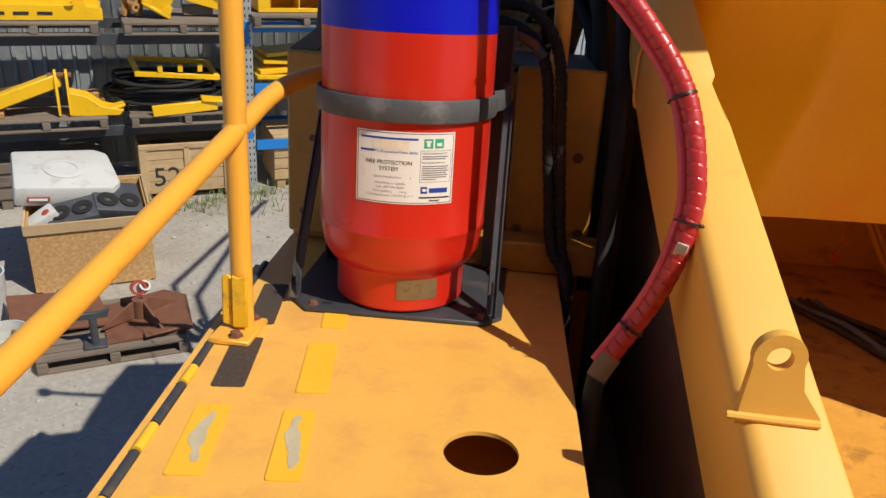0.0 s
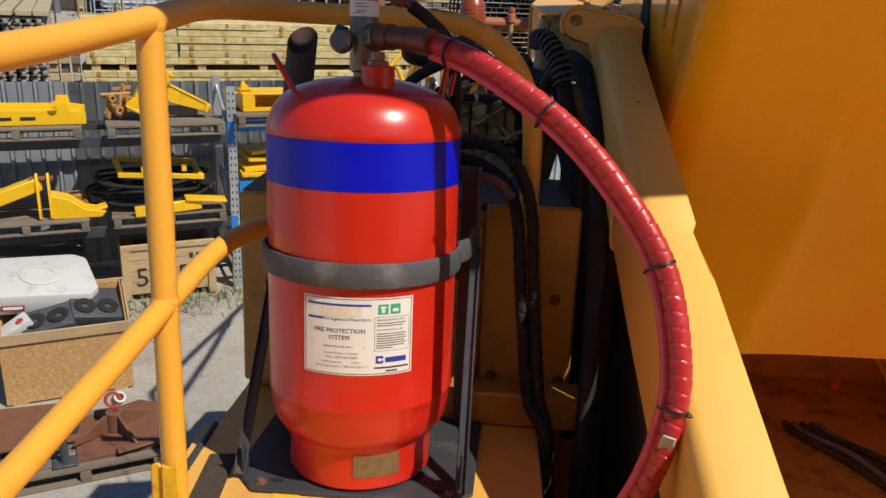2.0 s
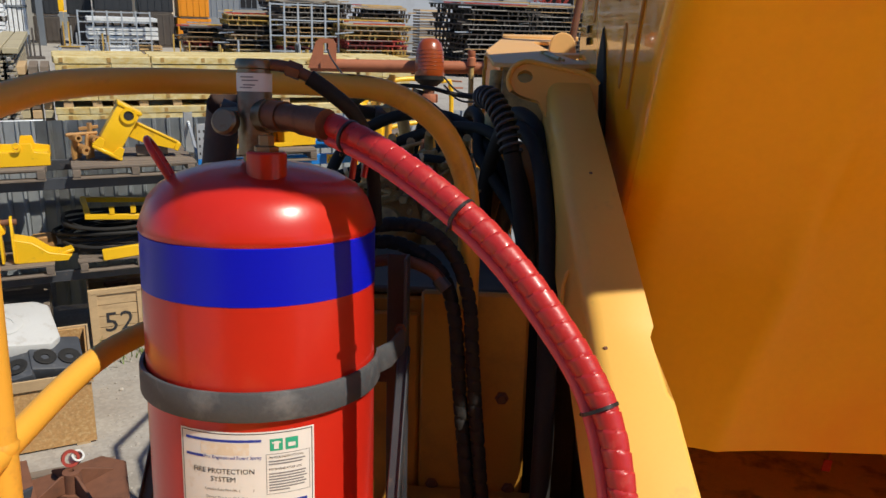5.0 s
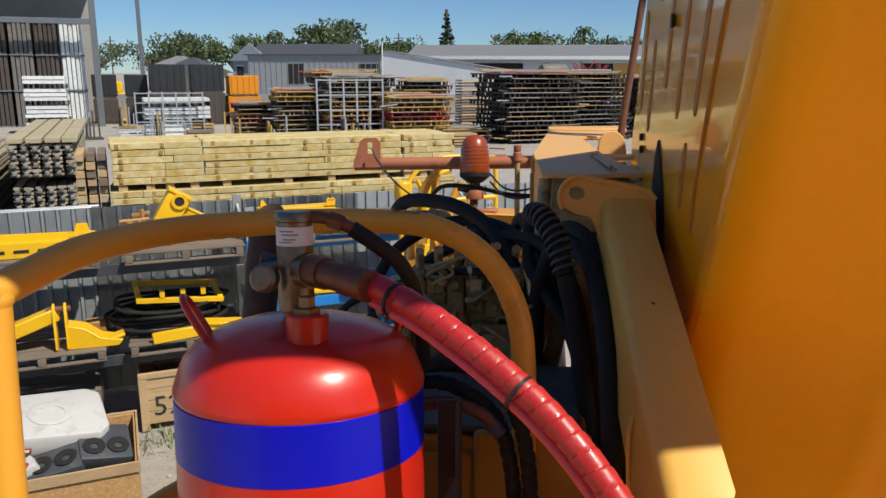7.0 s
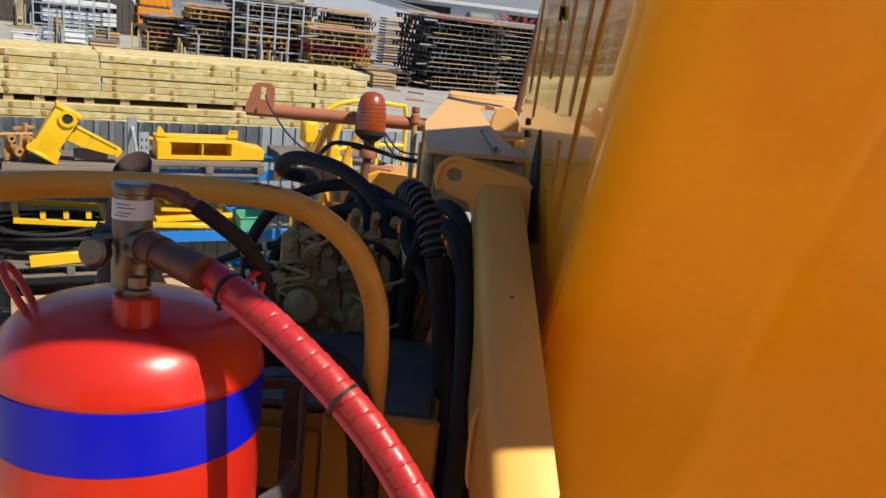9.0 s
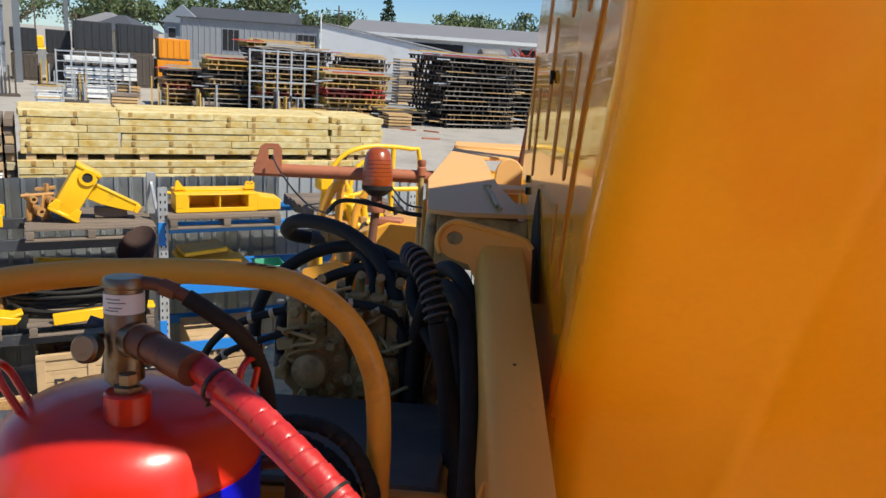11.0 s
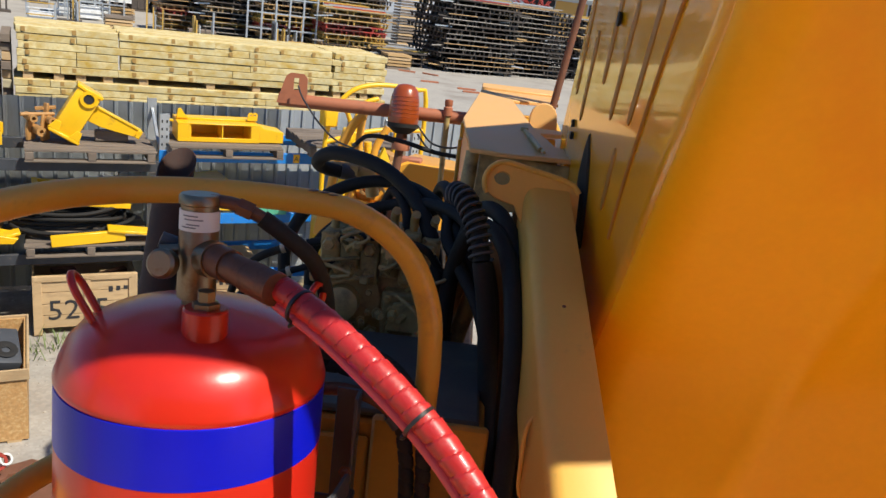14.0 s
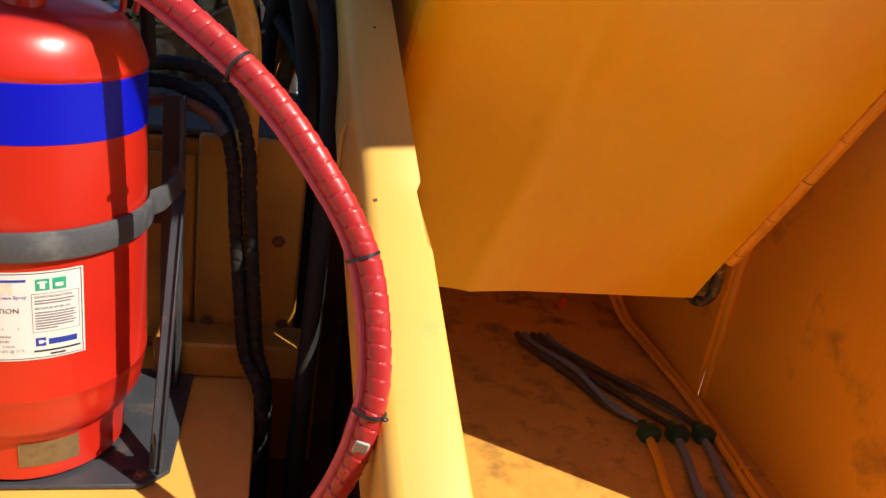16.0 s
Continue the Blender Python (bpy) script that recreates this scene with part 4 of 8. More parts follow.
# long pressed slots in the guard's side: (y, z) of both ends
SLOTS = ((0.49, 1.50, 0.580, 1.390), (0.458, 1.392, 0.574, 1.212), (0.372, 1.308, 0.481, 1.143), (0.225, 1.304, 0.336, 1.140), (0.756, 1.354, 0.861, 1.188), (0.686, 1.278, 0.785, 1.128), (0.433, 1.045, 0.475, 0.965), (0.17, 1.56, 0.277, 1.416), (0.03, 1.54, 0.138, 1.403))


def guard():
    """The big orange moulding over the arm: a front face that leans out, a rounded corner and a side with pressed slots."""
    t = on_deck("moulded_guard", (1.2, 0.6, 0.1), "large glossy orange moulded guard with long slots in its side", "machine guard")
    bm = bmesh.new()
    r = 0.10
    rows = []
    for k in range(26):
        row = []
        for i in range(32):
            z = 0.0 + k * 0.09
            lip = 0.185 if i < 8 else 0.185 - 0.036 * min(1.0, (i - 8) / 12 if i < 18 else (9 + (i - 17) * 3 / 7) / 12)
            if k <= 3:
                z = lip + (0.36 - lip) * k / 4
            yc, XR = guard_corner(z), guard_right(z)
            xs_ = guard_side(z, yc + r)
            back = 1.05 - 0.82 * (z - 1.05) if z > 1.05 else 1.05
            back = max(back, yc + r + 0.25)
            if i < 7:
                y = back + (yc + r - back) * i / 7
                row.append((guard_side(z, y), y, z))
            elif i < 18:
                a = radians(180 + 84 * (i - 7) / 10)
                row.append((xs_ + r + r * math.cos(a), yc + r + r * math.sin(a) + 0.002, z))
            elif i < 30:
                near, c = (-0.085, -0.05, -0.025, 0.0, 0.025, 0.06, 0.14), guard_crease(z)
                x = c + near[i - 18] if i < 25 else c + 0.14 + (XR - c - 0.14) * (i - 24) / 5
                row.append((x, guard_face(x, z), z))
            elif i == 30:
                row.append((XR + 0.012, guard_edge(z) + 0.012, z))
            else:
                row.append((XR + 0.012, guard_edge(z) + 0.35, z))
        rows.append([bm.verts.new(p) for p in row])
    for a, b in zip(rows, rows[1:]):
        for i in range(len(a) - 1):
            bm.faces.new((a[i], a[i + 1], b[i + 1], b[i]))
    bmesh.ops.recalc_face_normals(bm, faces=bm.faces[:])
    for f in bm.faces:
        c = f.calc_center_median()
        if f.normal.y > 0.5 and c.x > 0.8 and c.y < 0.6:
            bmesh.ops.reverse_faces(bm, faces=bm.faces[:])
            break
    bmesh.ops.solidify(bm, geom=bm.faces[:], thickness=0.012)
    shell = part("shell", bm, guard_orange, t)
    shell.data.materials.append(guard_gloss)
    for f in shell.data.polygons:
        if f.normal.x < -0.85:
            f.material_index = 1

    # pressed slots: long rounded strips let into the side, painted dark as recess shade
    def slot(y0, z0, y1, z1, w=0.022):
        a, b = Vector((y0, z0)), Vector((y1, z1))
        d = (b - a).normalized()
        s = Vector((-d.y, d.x)) * (w / 2)
        pts = []
        for c, sg in ((a, -1), (b, 1)):
            for i in range(9):
                q = radians(180 * i / 8)
                off = s * math.cos(q) * -sg + d * sg * w * 1.3 * math.sin(q)
                pts.append((c.x + off.x, c.y + off.y))
        m = Matrix(((0, 0, 1, 0), (1, 0, 0, 0), (0, 1, 0, 0), (0, 0, 0, 1)))
        b_ = prism(pts, 0.005, None, bevel=0.0015)
        b_.transform(m)
        for v in b_.verts:
            v.co.x += guard_side(v.co.z, v.co.y) - 0.0022
        part("slot", b_, slot_shade, t, "long pressed slot with rounded ends")

    for s4 in SLOTS:
        slot(*s4)
    # the thin groove carries the same painted recess shade
    groove = [(y, z) for y, z in ((-0.05, 1.47), (0.027, 1.392), (0.163, 1.243), (0.326, 1.023), (0.40, 0.90))]
    part("groove", tube([(guard_side(z, y) + 0.001, y, z) for y, z in groove], 0.006, 8, step=0.03), slot_shade, t, "long thin pressed groove")
    # black disc and blocks paint the shade inside the guard's small openings
    part("plug_hole", lathe([(0, 0), (0.012, 0), (0.014, 0.003), (0.014, 0.006)], 14, m=pose(guard_side(1.31, 0.485) - 0.002, 0.485, 1.31, 0, -90, 0)), rubber_black, t, "small dark hole")
    for z in (1.085, 1.055):
        part("window", span((0.549, 0.86, z), (0.566, 0.885, z + 0.018), bevel=0.001), rubber_black, t, "small square opening")
    flap = prism([(-0.028, -0.16), (0.030, -0.15), (0.040, 0.0), (0.022, 0.06), (0.0, 0.10), (-0.022, 0.05), (-0.036, -0.02)], 0.014, pose(0.566, 0.665, 0.985, 90, 0, 98))
    part("rubber_flap", flap, rubber_black, t, "black rubber flap")
    # rolled edge with clips down the right side
    edge = [(guard_right(z) + 0.030, guard_edge(z) + 0.020, z) for z in (0.27, 0.45, 0.7, 1.0, 1.4, 1.9, 2.2)]
    part("edge_hose", tube(edge, 0.0165, 12), bay_orange, t, "orange edge hose held by clips")
    part("edge_cable", tube([(x + 0.030, y + 0.012, z) for x, y, z in edge], 0.008, 10), bay_orange, t, "thin orange cable beside the edge hose")
    for z in (0.30, 0.42, 0.54, 0.66, 0.80, 0.95):
        part("clip", lathe([(0.016, -0.006), (0.020, -0.005), (0.020, 0.005), (0.016, 0.006)], 14, m=pose(guard_right(z) + 0.030, guard_edge(z) + 0.020, z, 18, 8, 0)), bay_orange, t)
    hook = [(1.535, 0.46, 0.290), (1.548, 0.465, 0.235), (1.552, 0.47, 0.175), (1.545, 0.475, 0.150), (1.525, 0.475, 0.138), (1.50, 0.475, 0.143)]
    part("latch", tube(hook, 0.016, 10), latch_metal, t, "rust-mottled dark latch loop")
    part("latch_plate", prism([(0, 0), (0.07, -0.012), (0.085, 0.01), (0.085, 0.11), (0.07, 0.12)], 0.006, pose(1.475, 0.478, 0.140, 90, 0, 0)), latch_metal, t)


latch_metal = material("rust_mottled_black_metal", (0.03, 0.02, 0.015), 0.4, vary=0.3, scale=30, stain=(0.50, 0.22, 0.05), amount=0.4, stain_scale=28, bump=0.2)
guard()


def bay():
    """The bay behind the arm: oily floor, back and side walls, cables and hose fittings."""
    t = on_deck("machine_bay", (1.2, 0.2, -0.36), "orange-brown oily machine bay with rust-stained floor plate", "machine bay")
    part("floor_plate", span((0.662, -1.6, -0.40), (1.86, 1.64, -0.36), bevel=0.003), floor_rust, t)
    part("back_wall", span((0.662, 1.60, -0.36), (1.80, 1.63, 0.62), bevel=0.004), bay_orange, t)
    part("rear_side_wall", span((1.79, 0.76, -0.36), (1.81, 1.60, 0.62), bevel=0.003), bay_orange, t)
    part("top_plate", span((0.70, 0.75, 0.62), (1.80, 1.63, 0.64), bevel=0.003), bay_orange, t)
    part("side_panel", span((1.826, -0.06, -0.36), (1.846, 0.755, 1.7), bevel=0), bay_orange, t)
    # unseen panel added to keep direct sun off the guard's foot
    part("upper_panel", span((1.826, -0.52, 0.92), (1.846, -0.062, 1.7), bevel=0), bay_orange, t)
    # unseen plate added to bounce sunlight into the bay and onto the guard
    part("step_plate", span((1.862, -1.6, -0.40), (2.75, -0.08, -0.36), bevel=0.003), bay_orange, t)
    part("side_sill", span((1.826, -1.6, -0.36), (1.846, -0.062, -0.31), bevel=0), bay_orange, t)
    part("corner_flange", tube([(1.828, 0.757, -0.355), (1.818, 0.757, 0.0), (1.81, 0.757, 0.6), (1.80, 0.757, 1.7)], 0.016, 10), bay_orange, t)
    return t


bay()


def bay_cables():
    z = -0.346
    # five cables come in from the rear, three of them end in green fittings from which hoses run on
    for i, (dx, mat, nm) in enumerate(((0.0, cable_floor_tone, "floor-toned brown"), (0.03, cable_grey, "grey"), (0.06, cable_floor_tone, "floor-toned brown"), (0.09, cable_floor_tone, "floor-toned brown"), (0.12, cable_grey, "grey"))):
        t = on_deck("cable", (1.5, 0.6, -0.36), nm + " sheathed cable lying across the oily bay floor", "cable", "cables in the bay")
        e = (1.50, 1.50, 1.60, 1.69, 1.69)[i]
        pts = [(1.25 + dx, 1.12, z), (1.265 + dx, 1.04, z), (1.36 + dx * 0.9, 0.86 + dx * 0.5, z + 0.012 * (i % 2)), (e - 0.06, 0.66 + 0.3 * dx, z + 0.012 * (i % 2)), (e, 0.565, z + 0.01)]
        part("sheath", tube(pts, 0.0115, 10), mat, t)
    for i, x in enumerate((1.515, 1.610, 1.70)):
        t = on_deck("hose_joint", (x, 0.5, -0.36), "dark green hose joint on the bay floor", "hose joint", "hose joints in the bay")
        part("fitting", box((0.062, 0.05, 0.045), (x, 0.515, z + 0.008), (0, 0, 4), bevel=0.008, seg=2), green_fit, t, "dark green hose fitting")
        part("collar", tube([(x, 0.545, z + 0.006), (x, 0.565, z + 0.006)], 0.018, 12, smooth=False), green_fit, t)
        part("hose", tube([(x - 0.005, 0.49, z), (x - 0.02, 0.40, z), (x - 0.06, 0.22, z), (x - 0.10, -0.1, z), (x - 0.12, -0.6, z)], 0.0135, 10), (bay_orange, cable_grey, cable_grey)[i], t)
    for dx in (0, 0.027):
        t = on_deck("loom", (1.75, 0.5, -0.35), "orange-painted loom tube running along the bay wall foot", "cable loom", "looms in the bay")
        part("loom_tube", tube([(1.56 + dx, 1.50, 0.10), (1.62 + dx, 1.42, -0.10), (1.70 + dx, 1.25, -0.30), (1.735 + dx, 1.05, -0.335), (1.75 + dx, 0.72, -0.342), (1.735 + dx, 0.45, -0.345), (1.715 + dx, 0.2, -0.345), (1.70 + dx, -0.5, -0.345)], 0.0115, 10), bay_orange, t)
        for y in (0.95, 0.62, 0.35):
            part("tie", lathe([(0.0118, -0.003), (0.0140, -0.003), (0.0140, 0.003), (0.0118, 0.003)], 10, m=pose(1.745 + dx - 0.0012 * abs(y - 0.7) * 30, y, -0.343, 90, 0, 0), close=True), bay_orange, t)
    t = on_deck("tag_line", (1.3, 0.9, -0.1), "thin red cord with a faded red tag hanging", "tag")
    part("cord", tube([(1.330, 0.9, 0.14), (1.328, 0.9, 0.02), (1.305, 0.9, -0.08)], 0.0022, 6), hose_red, t)
    part("tag", box((0.03, 0.004, 0.035), (1.303, 0.898, -0.10), (0, 12, 20), bevel=0.001), hose_red, t)


green_fit = material("dark_green_anodised_metal", (0.03, 0.10, 0.06), 0.4, metal=0.4, vary=0.15, scale=30, bump=0.1)
bay_cables()


def engine_cabinet():
    t = on_deck("engine_cabinet", (0.0, 0.45, 0.0), "yellow bolted steel cabinet with a dark lid", "cabinet")
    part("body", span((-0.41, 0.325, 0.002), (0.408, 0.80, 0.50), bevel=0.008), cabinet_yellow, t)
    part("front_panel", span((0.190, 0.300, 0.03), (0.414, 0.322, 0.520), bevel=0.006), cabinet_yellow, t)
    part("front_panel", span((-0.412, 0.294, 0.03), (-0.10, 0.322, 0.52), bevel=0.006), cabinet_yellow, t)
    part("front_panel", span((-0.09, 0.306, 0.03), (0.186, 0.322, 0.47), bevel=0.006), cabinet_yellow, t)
    for x, z in ((0.364, 0.296), (-0.343, 0.295), (0.22, 0.09), (0.385, 0.09), (-0.37, 0.09)):
        part("panel_bolt", bolt((x, 0.298, z), 0.010, 0.008, (0, -1, 0)), rust_steel, t)
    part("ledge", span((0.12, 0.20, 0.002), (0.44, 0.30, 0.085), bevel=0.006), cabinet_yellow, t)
    part("lid", span((-0.36, 0.33, 0.503), (0.395, 0.80, 0.52), bevel=0.006), lid_grey, t, "dark flat lid")
    part("corner_flange", prism([(-0.41, 0), (-0.33, 0), (-0.27, 0.085), (-0.30, 0.085)], 0.01, pose(0, 0.31, 0.522, 90, 0, 0)), black_steel, t, "dark folded corner flange")


engine_cabinet()


def hose(name, pts, r, mat, label, group="", wrap_pitch=0.0, wrap_depth=0.0, step=0.012, n=12, at=None):
    t = on_deck(name, at if at else pts[-1], label, "hose", group)
    relief = None
    if wrap_pitch:
        def relief(s, a):
            f = (s / wrap_pitch + a / (2 * math.pi)) % 1.0
            return -wrap_depth if f < 0.16 else 0.0
        step = wrap_pitch / 7
    part("tube", tube(pts, r, n=n, step=step, relief=relief), mat, t)
    for a, b in ((pts[0], pts[1]), (pts[-1], pts[-2])):
        a, b = Vector(a), Vector(b)
        d = (b - a).normalized()
        part("crimp_collar", tube([a, a + d * r * 2.2], r * 1.16, n=12, smooth=False), dark_plastic, t)
    return t


hose("wrapped_hose", [(0.03, 0.275, 0.62), (0.10, 0.255, 0.66), (0.19, 0.235, 0.665), (0.255, 0.225, 0.62), (0.292, 0.215, 0.53), (0.306, 0.20, 0.38), (0.322, 0.185, 0.22), (0.338, 0.17, 0.09), (0.362, 0.13, 0.0), (0.368, 0.10, -0.3)], 0.0145, rubber_black,
     "black spiral-wrapped hose down behind the cylinder", "hoses behind the cylinder", 0.026, 0.003)
hose("wrapped_hose", [(0.02, 0.295, 0.59), (0.10, 0.270, 0.625), (0.17, 0.250, 0.62), (0.235, 0.235, 0.575), (0.265, 0.22, 0.49), (0.278, 0.205, 0.36), (0.294, 0.185, 0.22), (0.312, 0.165, 0.09), (0.355, 0.09, 0.01), (0.362, 0.06, -0.3)], 0.0145, rubber_black,
     "black spiral-wrapped hose down behind the cylinder", "hoses behind the cylinder", 0.026, 0.003)
hose("copper_pipe", [(0.06, 0.24, 0.585), (0.15, 0.225, 0.60), (0.215, 0.215, 0.585), (0.248, 0.21, 0.55)], 0.012, tarnish, "short tarnished pipe bend beside the wrapped hoses")
for i, (x, y) in enumerate(((0.452, 0.42), (0.446, 0.36))):
    hose("black_hose", [(x - 0.16, y + 0.52, 0.45), (x - 0.15, y + 0.50, 0.68), (x - 0.10, y + 0.38, 0.86 - 0.03 * i), (x - 0.03, y + 0.24, 0.84 - 0.03 * i), (x, y + 0.06, 0.66), (x + 0.005, y - 0.08, 0.42), (x + 0.0, y - 0.18, 0.18), (x - 0.01, y - 0.25, -0.1), (x - 0.01, y - 0.27, -0.5)], 0.020, rubber_black,
         "thick black rubber hose running down beside the lift arm", "hoses beside the lift arm")


def spring_hose():
    t = on_deck("sprung_hose", (0.36, 0.66, 0.8), "black hose end inside a dark coiled spring guard", "hose")
    axis = curve_points([(0.285, 0.68, 0.915), (0.315, 0.62, 0.908), (0.348, 0.575, 0.855), (0.365, 0.55, 0.79)], 0.004)
    part("core", tube(axis, 0.020, 12, smooth=False), rubber_black, t)
    part("hose", tube([(0.365, 0.55, 0.79), (0.395, 0.53, 0.64), (0.42, 0.48, 0.38), (0.43, 0.38, -0.1)], 0.0215, 12), rubber_black, t)
    coil, s = [], 0.0
    up = None
    for i in range(len(axis) - 1):
        d = (axis[i + 1] - axis[i]).normalized()
        up = d.orthogonal().normalized() if up is None else (up - d * up.dot(d)).normalized()
        for k in range(5):
            q = axis[i].lerp(axis[i + 1], k / 5)
            a = 2 * math.pi * (s + k / 5 * 0.004) / 0.0165
            coil.append(q + (up * math.cos(a) + d.cross(up) * math.sin(a)) * 0.0245)
        s += 0.004
    part("spring", tube(coil, 0.0042, 6, smooth=False), dark_plastic, t, "dark blue-grey coiled spring")


spring_hose()


def pump():
    t = on_deck("hydraulic_pump", (0.10, 1.0, 0.5), "cream-yellow hydraulic pump and valve bank stained with oil", "hydraulic pump")
    rnd = random.Random(4)
    part("body", span((-0.05, 0.95, 0.42), (0.27, 1.20, 0.70), bevel=0.015, seg=2), pump_paint, t)
    part("flange", lathe([(0, 0), (0.085, 0), (0.09, 0.006), (0.09, 0.03), (0, 0.03)], 12, m=pose(0.02, 0.93, 0.565, 90, 0, 15)), pump_paint, t)
    part("hub", lathe([(0, 0), (0.04, 0), (0.045, 0.01), (0.045, 0.05), (0.02, 0.06), (0, 0.06)], 20, m=pose(0.02, 0.90, 0.565, 90, 0, 0)), pump_paint, t)
    for i in range(8):
        a = 2 * math.pi * (i + 0.5) / 8
        part("flange_bolt", bolt((0.02 + 0.072 * math.cos(a), 0.897, 0.565 + 0.072 * math.sin(a)), 0.008, 0.012, (0, -1, 0)), pump_paint, t)
    # bank of valve sections side by side, each with a cap and screws
    for i in range(6):
        x = -0.055 + 0.053 * i
        z0, z1 = 0.63 - 0.012 * (i % 3), 0.735 + 0.03 * rnd.random()
        y = 0.905 + 0.02 * rnd.random()
        part("valve_section", span((x, y, z0), (x + 0.050, 1.06, z1), bevel=0.005), pump_paint, t)
        part("valve_cap", bolt((x + 0.025, y, z1 - 0.03), 0.017, 0.028, (0, -1, 0)), pump_paint, t)
        part("valve_cap", bolt((x + 0.025, y, z0 + 0.03), 0.013, 0.02, (0, -1, 0)), pump_paint, t)
        for dx, dz in ((0.007, 0.006), (0.043, 0.006), (0.007, z1 - z0 - 0.006), (0.043, z1 - z0 - 0.006)):
            part("cap_screw", bolt((x + dx, y, z0 + dz), 0.0045, 0.006, (0, -1, 0)), pump_paint, t)
        part("port", tube([(x + 0.025, 0.97, z1 - 0.005), (x + 0.025, 0.965, z1 + 0.03), (x + 0.03, 0.94, z1 + 0.05)], 0.012, 10), pump_paint, t)
    part("gear_block", span((0.12, 0.90, 0.47), (0.25, 1.0, 0.60), bevel=0.008), pump_paint, t)
    part("gear_cover", prism([(-0.05, -0.03), (0.05, -0.03), (0.055, 0.02), (0.02, 0.05), (-0.03, 0.045)], 0.03, pose(0.185, 0.90, 0.53, 90, 0, 0), bevel=0.004), pump_paint, t)
    for x, z in ((0.14, 0.49), (0.23, 0.49), (0.235, 0.58), (0.135, 0.58)):
        part("cap_screw", bolt((x, 0.898, z), 0.008, 0.01, (0, -1, 0)), pump_paint, t)
    for x in (0.275, 0.325):
        part("cylinder_rod", tube([(x, 0.98, 0.45), (x + 0.06, 0.95, 0.72)], 0.024, 16, smooth=False), pump_paint, t)
        part("rod_gland", tube([(x + 0.052, 0.954, 0.685), (x + 0.060, 0.950, 0.72)], 0.028, 16, smooth=False), pump_paint, t)
    part("mount", span((-0.30, 0.82, 0.0), (0.38, 1.6, 0.42), bevel=0.01), pump_paint, t)
    # small fittings, spools and lines crowded over the front of the bank
    for i in range(34):
        x, z = rnd.uniform(-0.06, 0.26), rnd.uniform(0.46, 0.74)
        y = 0.895 - 0.02 * rnd.random()
        if i % 3 == 0:
            part("spool_nut", bolt((x, y, z), rnd.uniform(0.007, 0.014), rnd.uniform(0.02, 0.05), (rnd.uniform(-0.5, 0.5), -1, rnd.uniform(-0.3, 0.5))), pump_paint, t)
        elif i % 3 == 1:
            part("small_block", box((rnd.uniform(0.02, 0.05), 0.03, rnd.uniform(0.015, 0.04)), (x, y + 0.005, z), (0, rnd.uniform(-8, 8), rnd.uniform(-10, 10)), bevel=0.003), pump_paint, t)
        else:
            part("steel_line", tube([(x, y + 0.01, z), (x + rnd.uniform(-0.02, 0.02), y - 0.02, z + 0.02), (x + rnd.uniform(-0.06, 0.06), y - 0.025, z + rnd.uniform(0.02, 0.06)), (x + rnd.uniform(-0.10, 0.10), y, z + rnd.uniform(0.04, 0.09))], 0.005, 8), pump_paint, t)


pump()


pale_clip = material("cream_splashed_clip", (0.62, 0.54, 0.36), 0.5, vary=0.2, scale=30, bump=0.1)


